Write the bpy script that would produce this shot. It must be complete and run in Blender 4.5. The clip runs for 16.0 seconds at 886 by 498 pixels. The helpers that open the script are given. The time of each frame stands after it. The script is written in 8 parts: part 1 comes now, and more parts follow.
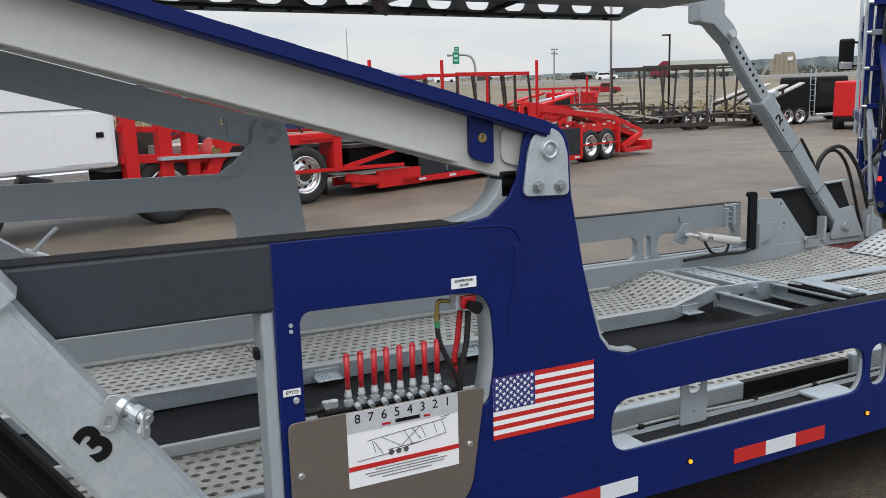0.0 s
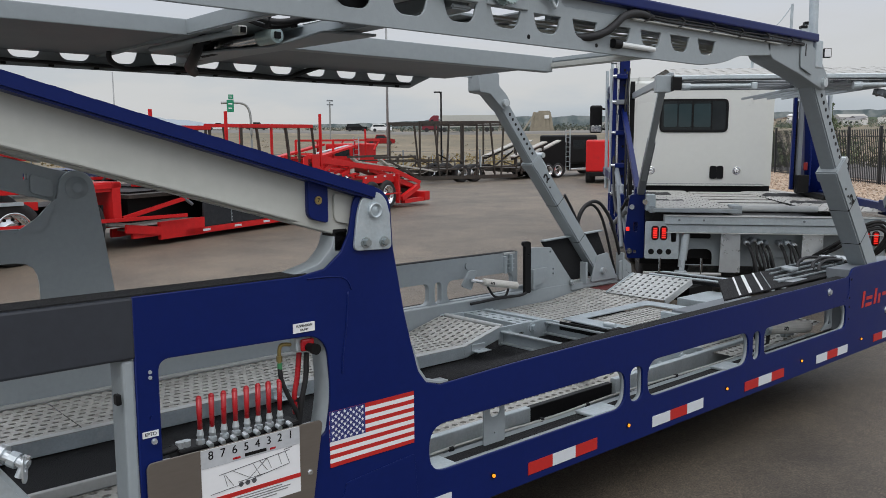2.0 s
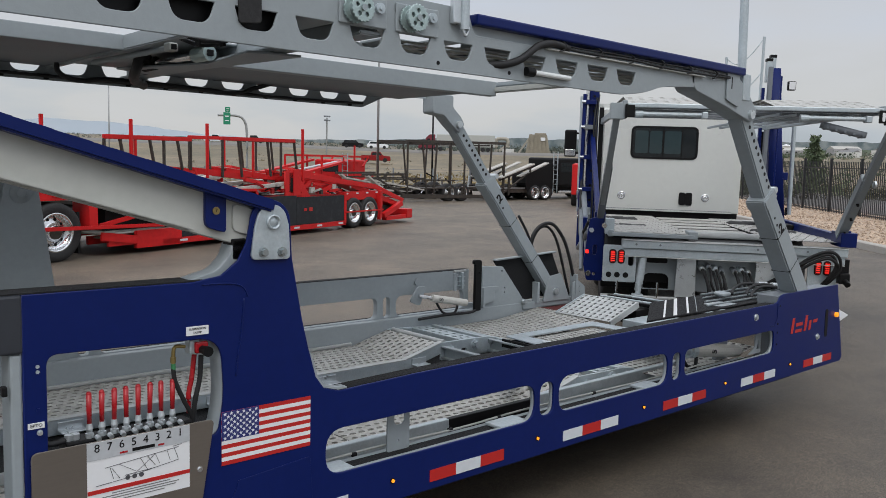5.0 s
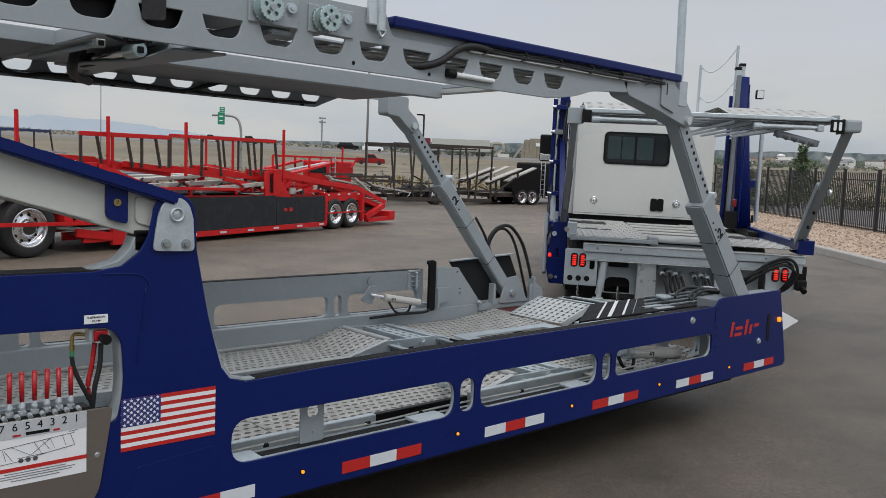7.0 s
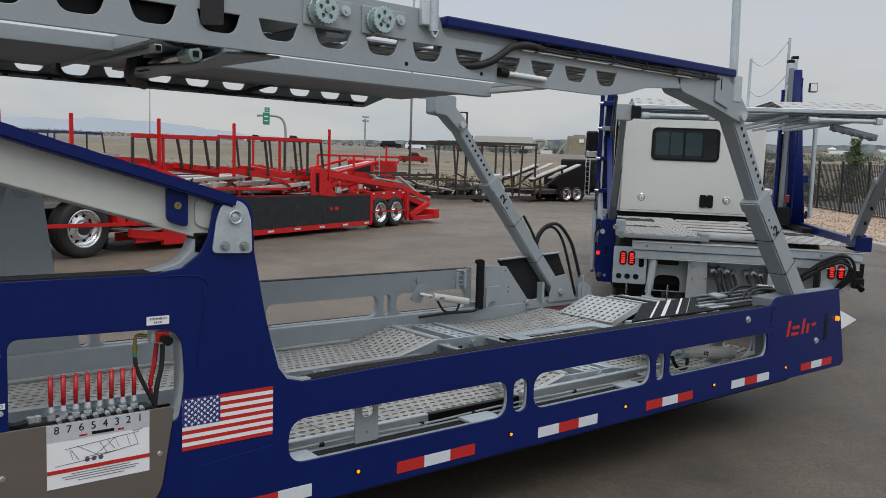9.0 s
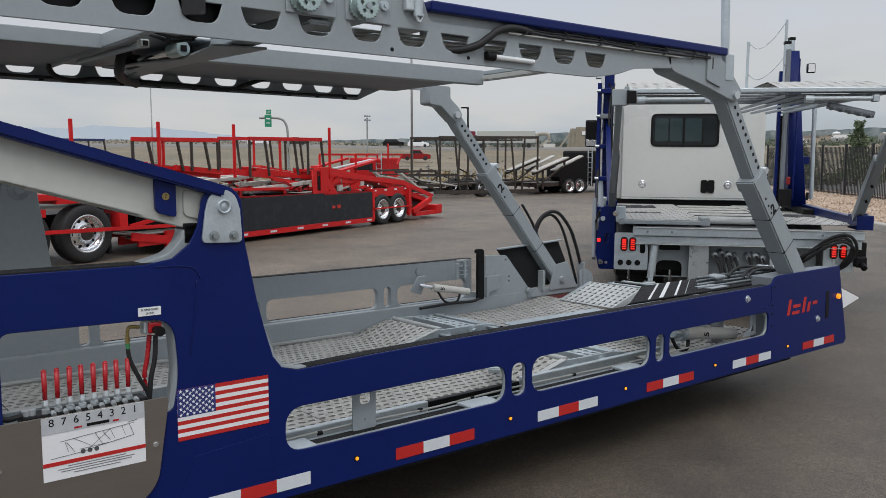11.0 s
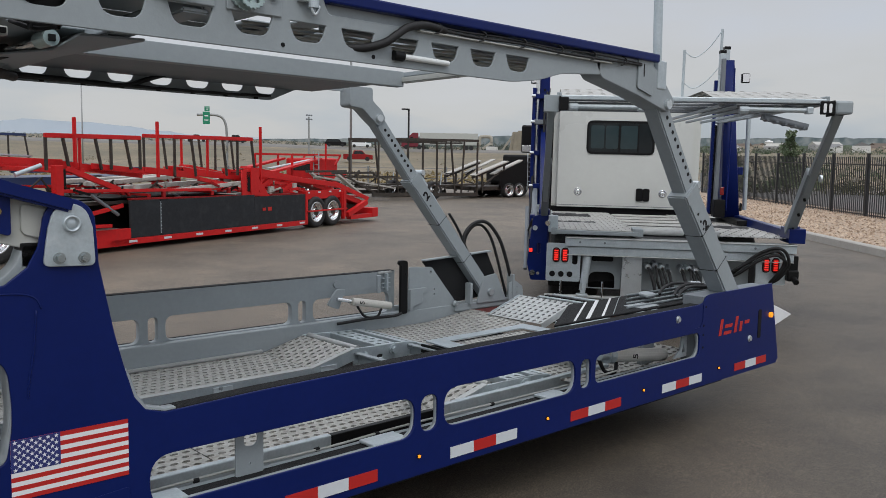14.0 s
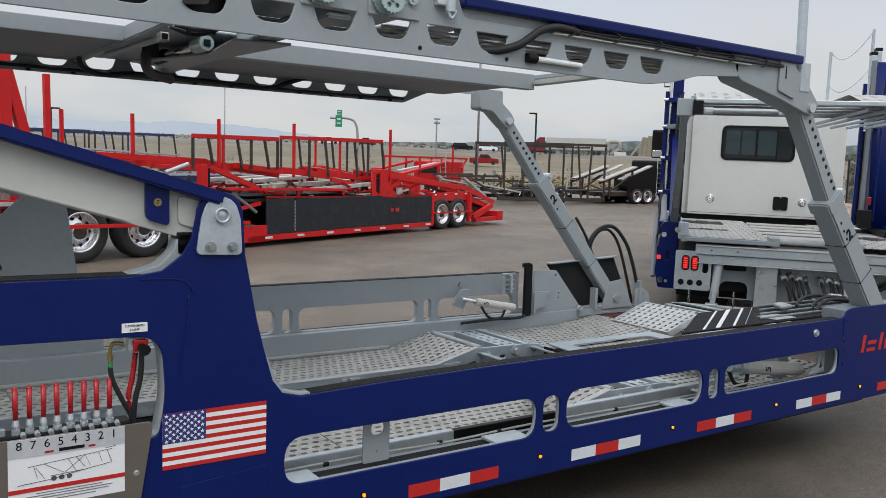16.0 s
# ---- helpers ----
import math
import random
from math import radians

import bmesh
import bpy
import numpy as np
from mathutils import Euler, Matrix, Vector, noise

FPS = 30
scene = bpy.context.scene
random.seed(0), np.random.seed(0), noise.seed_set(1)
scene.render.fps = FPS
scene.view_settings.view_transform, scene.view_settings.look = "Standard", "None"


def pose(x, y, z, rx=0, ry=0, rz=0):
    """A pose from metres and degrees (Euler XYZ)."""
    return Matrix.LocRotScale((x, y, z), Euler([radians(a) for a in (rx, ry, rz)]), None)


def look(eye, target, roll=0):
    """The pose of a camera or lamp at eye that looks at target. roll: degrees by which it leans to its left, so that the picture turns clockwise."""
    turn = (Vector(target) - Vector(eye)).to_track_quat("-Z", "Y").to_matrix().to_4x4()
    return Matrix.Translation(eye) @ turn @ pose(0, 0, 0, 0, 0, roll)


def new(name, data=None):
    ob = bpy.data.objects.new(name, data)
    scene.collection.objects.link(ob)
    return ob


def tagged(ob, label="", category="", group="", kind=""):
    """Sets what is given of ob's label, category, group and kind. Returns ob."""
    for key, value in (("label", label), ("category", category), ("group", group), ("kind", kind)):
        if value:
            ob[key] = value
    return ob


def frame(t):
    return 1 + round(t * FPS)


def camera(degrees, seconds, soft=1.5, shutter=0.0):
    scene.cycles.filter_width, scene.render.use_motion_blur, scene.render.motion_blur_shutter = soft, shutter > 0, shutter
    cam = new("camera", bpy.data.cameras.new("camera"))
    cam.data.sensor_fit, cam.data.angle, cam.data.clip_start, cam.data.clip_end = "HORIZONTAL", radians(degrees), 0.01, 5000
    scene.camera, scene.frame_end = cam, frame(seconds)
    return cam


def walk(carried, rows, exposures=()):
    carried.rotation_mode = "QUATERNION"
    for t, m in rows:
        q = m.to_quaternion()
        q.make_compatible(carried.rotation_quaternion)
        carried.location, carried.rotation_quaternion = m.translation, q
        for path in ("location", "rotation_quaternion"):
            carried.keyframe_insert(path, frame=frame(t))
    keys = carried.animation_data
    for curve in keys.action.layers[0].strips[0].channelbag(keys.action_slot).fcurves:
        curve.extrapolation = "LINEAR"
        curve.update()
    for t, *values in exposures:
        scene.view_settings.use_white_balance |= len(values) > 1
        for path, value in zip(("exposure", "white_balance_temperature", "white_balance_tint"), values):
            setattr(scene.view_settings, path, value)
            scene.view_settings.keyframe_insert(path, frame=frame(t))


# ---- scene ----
cam = camera(56.4, 16.0, 0.6)
PATH = [
    (0, (-1.494, -2.013, 1.657), (-0.627, -0.242, 1.322), -1.6),
    (0.5, (-1.736, -2.03, 1.702), (-0.793, -0.289, 1.42), -2.1),
    (1, (-1.884, -2.111, 1.716), (-0.756, -0.477, 1.476), -1.7),
    (1.5, (-1.913, -2.166, 1.718), (-0.61, -0.668, 1.48), -1.0),
    (2, (-1.826, -2.223, 1.717), (-0.507, -0.737, 1.489), -0.5),
    (2.5, (-1.681, -2.334, 1.71), (-0.356, -0.85, 1.503), 0.7),
    (3, (-1.613, -2.388, 1.703), (-0.289, -0.903, 1.501), 0.8),
    (3.5, (-1.627, -2.418, 1.689), (-0.303, -0.931, 1.492), 0.8),
    (3.7, (-1.65, -2.426, 1.7), (-0.326, -0.94, 1.502), 1.0),
    (5.8, (-1.666, -2.711, 1.719), (-0.323, -1.239, 1.548), 1.8),
    (6, (-1.613, -2.747, 1.711), (-0.266, -1.279, 1.539), 2.1),
    (6.5, (-1.495, -2.838, 1.703), (-0.149, -1.369, 1.529), 2.5),
    (7, (-1.459, -2.861, 1.706), (-0.117, -1.388, 1.533), 2.3),
    (7.5, (-1.469, -2.857, 1.708), (-0.133, -1.379, 1.537), 2.0),
    (8, (-1.499, -2.847, 1.712), (-0.19, -1.345, 1.542), 1.9),
    (8.5, (-1.498, -2.839, 1.706), (-0.216, -1.314, 1.534), 1.9),
    (8.7, (-1.495, -2.822, 1.718), (-0.225, -1.287, 1.538), 2.0),
    (11, (-1.442, -2.865, 1.664), (-0.191, -1.316, 1.474), -0.1),
    (11.5, (-1.453, -2.745, 1.67), (-0.195, -1.212, 1.415), -0.5),
    (12, (-1.47, -2.618, 1.702), (-0.206, -1.091, 1.437), -0.4),
    (12.5, (-1.411, -2.599, 1.713), (-0.007, -1.194, 1.486), 0.3),
    (13, (-1.278, -2.601, 1.699), (0.128, -1.196, 1.48), 0.2),
    (13.5, (-1.121, -2.643, 1.703), (0.281, -1.229, 1.511), 0.5),
    (14, (-1.066, -2.67, 1.711), (0.291, -1.212, 1.525), 0.9),
    (14.5, (-1.085, -2.665, 1.71), (0.19, -1.134, 1.534), 1.0),
    (15, (-1.108, -2.673, 1.704), (0.072, -1.069, 1.523), 1.4),
    (15.5, (-1.129, -2.674, 1.688), (-0.009, -1.027, 1.505), 1.8),
    (16, (-1.11, -2.696, 1.696), (0.015, -1.052, 1.513), 1.8),
]
walk(cam, [(t, look(eye, target, roll)) for t, eye, target, roll in PATH], [(0.0, 0.17, 6430, 10), (0.5, 0.13, 6430, 10), (1.0, 0.05, 6430, 10), (1.5, -0.14, 6430, 10), (2.0, -0.19, 6430, 10), (3.5, -0.19, 6430, 10), (6.0, -0.25, 6430, 10), (8.0, -0.29, 6430, 10), (10.9, -0.25, 6430, 10), (11.5, 0.03, 6430, 10), (12.0, 0.04, 6430, 10), (12.5, -0.18, 6430, 10), (13.0, -0.29, 6430, 10), (14.0, -0.29, 6430, 10), (15.0, -0.27, 6430, 10), (15.5, -0.14, 6430, 10), (16.0, -0.05, 6430, 10)])

# ---- world and light ----
SUN_AZ, SUN_EL = 232.0, 48.0
world = bpy.data.worlds.new("sky")
scene.world = world
world.use_nodes = True
wn = world.node_tree
wn.nodes.clear()
w_out = wn.nodes.new("ShaderNodeOutputWorld")
w_bg = wn.nodes.new("ShaderNodeBackground")
w_sky = wn.nodes.new("ShaderNodeTexSky")
w_sky.sky_type, w_sky.sun_disc = "NISHITA", False
w_sky.sun_elevation, w_sky.sun_rotation = radians(SUN_EL), radians(90 - SUN_AZ)
w_sky.dust_density, w_sky.air_density = 2.0, 1.0
# overcast: a soft cloud layer greys the blue sky, brighter towards the horizon
w_tc = wn.nodes.new("ShaderNodeTexCoord")
w_map = wn.nodes.new("ShaderNodeMapping")
w_map.inputs["Scale"].default_value = (1.5, 1.5, 6.0)
w_noise = wn.nodes.new("ShaderNodeTexNoise")
w_noise.inputs["Scale"].default_value, w_noise.inputs["Detail"].default_value = 2.2, 6.0
w_ramp = wn.nodes.new("ShaderNodeValToRGB")
SKY_BANDS = ((0.0, (6.7, 7.35, 8.0)), (0.035, (6.9, 7.5, 8.1)), (0.085, (7.75, 7.75, 7.70)), (0.14, (7.2, 7.25, 7.4)), (0.22, (6.0, 6.3, 6.85)), (0.34, (6.3, 6.6, 7.1)), (0.62, (7.5, 7.7, 8.1)))
w_ramp.color_ramp.elements[0].position, w_ramp.color_ramp.elements[0].color = 0.0, (*SKY_BANDS[0][1], 1)
w_ramp.color_ramp.elements[1].position, w_ramp.color_ramp.elements[1].color = SKY_BANDS[-1][0], (*SKY_BANDS[-1][1], 1)
for pos, col in SKY_BANDS[1:-1]:
    e = w_ramp.color_ramp.elements.new(pos)
    e.color = (*col, 1)
w_high = wn.nodes.new("ShaderNodeSeparateXYZ")
w_warp = wn.nodes.new("ShaderNodeMath")
w_warp.operation = "MULTIPLY_ADD"
w_warp.inputs[1].default_value, w_warp.inputs[2].default_value = 0.30, -0.15
w_fac = wn.nodes.new("ShaderNodeMath")
w_fac.operation = "ADD"
w_cloud = wn.nodes.new("ShaderNodeMapRange")
w_cloud.inputs[1].default_value, w_cloud.inputs[2].default_value = 0.34, 0.66
w_cloud.inputs[3].default_value, w_cloud.inputs[4].default_value = 0.90, 1.10
w_tint = wn.nodes.new("ShaderNodeVectorMath")
w_tint.operation = "SCALE"
w_mix = wn.nodes.new("ShaderNodeMixRGB")
w_mix.inputs["Fac"].default_value = 0.86
w_bg.inputs["Strength"].default_value = 0.1
wn.links.new(w_tc.outputs["Generated"], w_map.inputs["Vector"])
wn.links.new(w_map.outputs["Vector"], w_noise.inputs["Vector"])
wn.links.new(w_tc.outputs["Generated"], w_high.inputs[0])
wn.links.new(w_noise.outputs["Fac"], w_warp.inputs[0])
wn.links.new(w_high.outputs["Z"], w_fac.inputs[0])
wn.links.new(w_warp.outputs[0], w_fac.inputs[1])
wn.links.new(w_fac.outputs[0], w_ramp.inputs["Fac"])
wn.links.new(w_noise.outputs["Fac"], w_cloud.inputs[0])
wn.links.new(w_ramp.outputs["Color"], w_tint.inputs[0])
wn.links.new(w_cloud.outputs[0], w_tint.inputs["Scale"])
wn.links.new(w_sky.outputs["Color"], w_mix.inputs["Color1"])
wn.links.new(w_tint.outputs[0], w_mix.inputs["Color2"])
# an overcast sky is brighter overhead than at the horizon
w_sep = wn.nodes.new("ShaderNodeSeparateXYZ")
w_grad = wn.nodes.new("ShaderNodeMapRange")
w_grad.inputs[1].default_value, w_grad.inputs[2].default_value = 0.0, 0.9
w_grad.inputs[3].default_value, w_grad.inputs[4].default_value = 0.80, 2.3
w_lift = wn.nodes.new("ShaderNodeVectorMath")
w_lift.operation = "SCALE"
wn.links.new(w_tc.outputs["Generated"], w_sep.inputs[0])
wn.links.new(w_sep.outputs["Z"], w_grad.inputs[0])
wn.links.new(w_mix.outputs["Color"], w_lift.inputs[0])
wn.links.new(w_grad.outputs[0], w_lift.inputs["Scale"])
wn.links.new(w_lift.outputs[0], w_bg.inputs["Color"])
wn.links.new(w_bg.outputs["Background"], w_out.inputs["Surface"])

sun = new("sun", bpy.data.lights.new("sun", "SUN"))
sun.data.energy, sun.data.angle, sun.data.color = 0.9, radians(25), (1.0, 0.96, 0.9)
sun.matrix_world = look((0, 0, 30), (math.cos(radians(SUN_AZ + 180)) * 30, math.sin(radians(SUN_AZ + 180)) * 30, 30 - 30 * math.tan(radians(SUN_EL))))
scene.view_settings.exposure = 0.0


# ---- materials ----
def mat(name, base, rough=0.5, metal=0.0, vary=0.12, scale=6.0, bump=0.0, bump_scale=60.0, coat=0.0, spec=0.5, stain=None, stain_amount=0.0, streak=1.0):
    """A painted, metal or rubber surface: two scales of colour variation, uneven roughness and fine relief."""
    m = bpy.data.materials.new(name)
    m.use_nodes = True
    nt = m.node_tree
    b = nt.nodes["Principled BSDF"]
    b.inputs["Metallic"].default_value = metal
    b.inputs["Coat Weight"].default_value = coat
    b.inputs["Specular IOR Level"].default_value = spec
    tc = nt.nodes.new("ShaderNodeTexCoord")
    mp = nt.nodes.new("ShaderNodeMapping")
    mp.inputs["Scale"].default_value = (1, 1, streak)
    nt.links.new(tc.outputs["Object"], mp.inputs["Vector"])
    n1, n2 = nt.nodes.new("ShaderNodeTexNoise"), nt.nodes.new("ShaderNodeTexNoise")
    n1.inputs["Scale"].default_value, n1.inputs["Detail"].default_value = scale, 5
    n2.inputs["Scale"].default_value, n2.inputs["Detail"].default_value = scale * 9, 4
    for n in (n1, n2):
        nt.links.new(mp.outputs["Vector"], n.inputs["Vector"])
    add = nt.nodes.new("ShaderNodeMath")
    add.operation = "ADD"
    nt.links.new(n1.outputs["Fac"], add.inputs[0])
    nt.links.new(n2.outputs["Fac"], add.inputs[1])
    mr = nt.nodes.new("ShaderNodeMapRange")
    mr.inputs[1].default_value, mr.inputs[2].default_value = 0.6, 1.4
    mr.inputs[3].default_value, mr.inputs[4].default_value = 1 - vary, 1 + vary
    nt.links.new(add.outputs[0], mr.inputs[0])
    mul = nt.nodes.new("ShaderNodeVectorMath")
    mul.operation = "SCALE"
    mul.inputs[0].default_value = base
    nt.links.new(mr.outputs[0], mul.inputs["Scale"])
    colour = mul.outputs[0]
    if stain:
        n3 = nt.nodes.new("ShaderNodeTexNoise")
        n3.inputs["Scale"].default_value, n3.inputs["Detail"].default_value = scale * 2.3, 8
        nt.links.new(mp.outputs["Vector"], n3.inputs["Vector"])
        r3 = nt.nodes.new("ShaderNodeMapRange")
        r3.inputs[1].default_value, r3.inputs[2].default_value = 0.52, 0.75
        r3.inputs[3].default_value, r3.inputs[4].default_value = 0.0, stain_amount
        nt.links.new(n3.outputs["Fac"], r3.inputs[0])
        mx = nt.nodes.new("ShaderNodeMixRGB")
        mx.inputs["Color2"].default_value = (*stain, 1)
        nt.links.new(r3.outputs[0], mx.inputs["Fac"])
        nt.links.new(colour, mx.inputs["Color1"])
        colour = mx.outputs["Color"]
    nt.links.new(colour, b.inputs["Base Color"])
    rr = nt.nodes.new("ShaderNodeMapRange")
    rr.inputs[3].default_value, rr.inputs[4].default_value = max(0.03, rough - 0.1), min(1, rough + 0.1)
    nt.links.new(n1.outputs["Fac"], rr.inputs[0])
    nt.links.new(rr.outputs[0], b.inputs["Roughness"])
    if bump:
        n4 = nt.nodes.new("ShaderNodeTexNoise")
        n4.inputs["Scale"].default_value, n4.inputs["Detail"].default_value = bump_scale, 3
        nt.links.new(tc.outputs["Object"], n4.inputs["Vector"])
        bp = nt.nodes.new("ShaderNodeBump")
        bp.inputs["Strength"].default_value, bp.inputs["Distance"].default_value = bump, 0.01
        nt.links.new(n4.outputs["Fac"], bp.inputs["Height"])
        nt.links.new(bp.outputs["Normal"], b.inputs["Normal"])
    return m


def glow(name, colour, strength):
    m = bpy.data.materials.new(name)
    m.use_nodes = True
    b = m.node_tree.nodes["Principled BSDF"]
    b.inputs["Base Color"].default_value = (*colour, 1)
    b.inputs["Roughness"].default_value = 0.25
    b.inputs["Emission Color"].default_value = (*colour, 1)
    b.inputs["Emission Strength"].default_value = strength
    return m


BLUE = mat("blue_paint", (0.0036, 0.0122, 0.100), 0.32, 0.0, 0.10, 3, spec=0.20, bump=0.02, bump_scale=25)
GREY = mat("grey_paint", (0.295, 0.332, 0.350), 0.48, 0.0, 0.06, 4, bump=0.04, bump_scale=90)
GREYL = mat("pale_grey_primer", (0.44, 0.45, 0.42), 0.55, 0.0, 0.07, 2.5, bump=0.03)
# darker grey: shade in the colour on deck undersides, plain dark grey elsewhere
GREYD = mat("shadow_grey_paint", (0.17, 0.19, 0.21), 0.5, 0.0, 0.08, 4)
GALV = mat("galvanised_steel", (0.47, 0.53, 0.56), 0.42, 0.45, 0.14, 9, bump=0.05, bump_scale=40, stain=(0.62, 0.64, 0.65), stain_amount=0.5)
CLEAN = mat("clean_galvanised", (0.45, 0.465, 0.46), 0.40, 0.2, 0.08, 8, bump=0.05)
BOLTM = mat("bolt_steel", (0.36, 0.40, 0.41), 0.30, 0.8, 0.15, 30)
ZINC = mat("zinc_plated_steel", (0.60, 0.64, 0.66), 0.30, 0.7, 0.1, 14)
DECKM = mat("galvanised_deck", (0.42, 0.415, 0.39), 0.5, 0.3, 0.22, 7, bump=0.12, bump_scale=80, stain=(0.24, 0.215, 0.18), stain_amount=0.6)
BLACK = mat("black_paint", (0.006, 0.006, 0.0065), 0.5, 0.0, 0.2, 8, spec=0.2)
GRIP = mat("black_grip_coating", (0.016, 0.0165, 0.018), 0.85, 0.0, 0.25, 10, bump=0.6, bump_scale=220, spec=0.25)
RUBBER = mat("tyre_rubber", (0.016, 0.016, 0.017), 0.75, 0.0, 0.3, 12, bump=0.2, bump_scale=60, stain=(0.06, 0.055, 0.05), stain_amount=0.4)
RED = mat("red_truck_paint", (0.56, 0.016, 0.017), 0.42, 0.0, 0.12, 2, spec=0.25, stain=(0.30, 0.02, 0.02), stain_amount=0.35)
REDGLOSS = mat("red_plastic", (0.40, 0.010, 0.016), 0.28, 0.0, 0.06, 20)
WHITE = mat("white_cab_paint", (0.64, 0.655, 0.625), 0.30, 0.0, 0.03, 1.5, coat=0.3)
WHITEP = mat("white_print", (0.78, 0.79, 0.80), 0.45, 0.0, 0.03, 6)
TAPER = mat("red_reflective_tape", (0.48, 0.018, 0.015), 0.35, 0.0, 0.05, 40)
TAPEW = mat("white_reflective_tape", (0.62, 0.65, 0.68), 0.35, 0.0, 0.05, 40)
FLAGB = mat("navy_print", (0.02, 0.03, 0.16), 0.45, 0.0, 0.05, 20)
CHROME = mat("polished_aluminium", (0.75, 0.76, 0.77), 0.18, 0.95, 0.05, 10)
STEELB = mat("brown_stainless_plate", (0.20, 0.175, 0.15), 0.38, 0.55, 0.06, 3, streak=6)
GLASS = mat("dark_window_glass", (0.012, 0.016, 0.018), 0.06, 0.0, 0.2, 2)
# paler glass colour for the light that comes through the cab
VIEWG = mat("view_glass", (0.03, 0.05, 0.055), 0.05, 0.0, 0.1, 1)
CREAM = mat("cream_paint", (0.58, 0.565, 0.52), 0.45, 0.0, 0.10, 9)
HOSE = mat("black_hose", (0.009, 0.009, 0.010), 0.62, 0.0, 0.1, 20)
BRASS = mat("brass", (0.34, 0.26, 0.10), 0.4, 0.8, 0.1, 20)
GREENP = mat("green_fitting", (0.05, 0.25, 0.10), 0.4)
RUSTY = mat("weathered_black_steel", (0.045, 0.038, 0.032), 0.65, 0.2, 0.3, 5, stain=(0.12, 0.09, 0.06), stain_amount=0.5)
AMBER = glow("amber_marker_lens", (1.0, 0.33, 0.02), 0.9)
TAILR = glow("red_tail_lens", (1.0, 0.03, 0.02), 1.0)
TAILD = mat("dark_red_lens", (0.20, 0.01, 0.01), 0.2, 0.0, 0.1, 30)
SIGNG = mat("green_sign_sheet", (0.01, 0.23, 0.12), 0.5)
POLE = mat("grey_pole", (0.30, 0.31, 0.31), 0.5, 0.3)
FENCEM = mat("black_fence_steel", (0.014, 0.015, 0.017), 0.45, 0.0, 0.1)
NAVY = mat("navy_truck_paint", (0.018, 0.035, 0.11), 0.4, 0.0, 0.1)


# ---- mesh kit ----
def link(name, data, material, parent=None, label=""):
    if material is not None and not data.materials:
        data.materials.append(material)
    ob = new(name, data)
    if parent is not None:
        ob.parent = parent
    return tagged(ob, label)


def part(name, bm, material, parent, label="", smooth=False):
    me = bpy.data.meshes.new(name)
    bm.to_mesh(me)
    bm.free()
    if smooth:
        me.shade_smooth()
    return link(name, me, material, parent, label)


def thing(name, label, category, group="", kind="", m=None):
    ob = tagged(new(name), label, category, group, kind)
    ob.empty_display_size = 0.2
    if m is not None:
        ob.matrix_world = m
    return ob


def box(bm, x0, x1, y0, y1, z0, z1, bevel=0.0):
    r = bmesh.ops.create_cube(bm, size=1.0, matrix=Matrix.Translation(((x0 + x1) / 2, (y0 + y1) / 2, (z0 + z1) / 2)) @ Matrix.Diagonal((x1 - x0, y1 - y0, z1 - z0, 1)))
    if bevel:
        es = list({e for v in r["verts"] for e in v.link_edges})
        bmesh.ops.bevel(bm, geom=es, offset=bevel, segments=2, affect="EDGES", profile=0.5)
    return bm


def frame_of(p, q, up=(0, 0, 1)):
    """A frame at p whose z axis runs to q, with its y axis as near to up as can be."""
    p, q = Vector(p), Vector(q)
    z = (q - p).normalized()
    y = Vector(up) - z * z.dot(Vector(up))
    if y.length < 1e-4:
        y = Vector((0, 1, 0)) - z * z.y
    y.normalize()
    x = y.cross(z)
    m = Matrix((x, y, z)).transposed().to_4x4()
    m.translation = p
    return m, (q - p).length


def bar(bm, p, q, w, h, bevel=0.0, up=(0, 0, 1)):
    """A rectangular bar from p to q, w wide and h high."""
    m, l = frame_of(p, q, up)
    r = bmesh.ops.create_cube(bm, size=1.0, matrix=m @ Matrix.Translation((0, 0, l / 2)) @ Matrix.Diagonal((w, h, l, 1)))
    if bevel:
        es = list({e for v in r["verts"] for e in v.link_edges})
        bmesh.ops.bevel(bm, geom=es, offset=bevel, segments=2, affect="EDGES")
    return bm


def rod(bm, p, q, r, n=14, r2=None, caps=True):
    m, l = frame_of(p, q)
    bmesh.ops.create_cone(bm, cap_ends=caps, segments=n, radius1=r, radius2=r if r2 is None else r2, depth=l, matrix=m @ Matrix.Translation((0, 0, l / 2)))
    return bm


def pipe(bm, pts, r, n=8, smooth_steps=6):
    """A round hose through points, smoothed."""
    pts = [Vector(p) for p in pts]
    if smooth_steps > 1 and len(pts) > 2:
        out = []
        for i in range(len(pts) - 1):
            a, b = pts[i], pts[i + 1]
            pa, nb = pts[max(i - 1, 0)], pts[min(i + 2, len(pts) - 1)]
            for k in range(smooth_steps):
                t = k / smooth_steps
                out.append(0.5 * ((2 * a) + (b - pa) * t + (2 * pa - 5 * a + 4 * b - nb) * t * t + (3 * a - pa - 3 * b + nb) * t ** 3))
        pts = out + [pts[-1]]
    rings = []
    for i, p in enumerate(pts):
        d = (pts[min(i + 1, len(pts) - 1)] - pts[max(i - 1, 0)]).normalized()
        m, _ = frame_of(p, p + d)
        rings.append([bm.verts.new(m @ Vector((r * math.cos(2 * math.pi * k / n), r * math.sin(2 * math.pi * k / n), 0))) for k in range(n)])
    for a, b in zip(rings, rings[1:]):
        for k in range(n):
            bm.faces.new((a[k], a[(k + 1) % n], b[(k + 1) % n], b[k]))
    bm.faces.new(rings[0][::-1])
    bm.faces.new(rings[-1])
    return bm


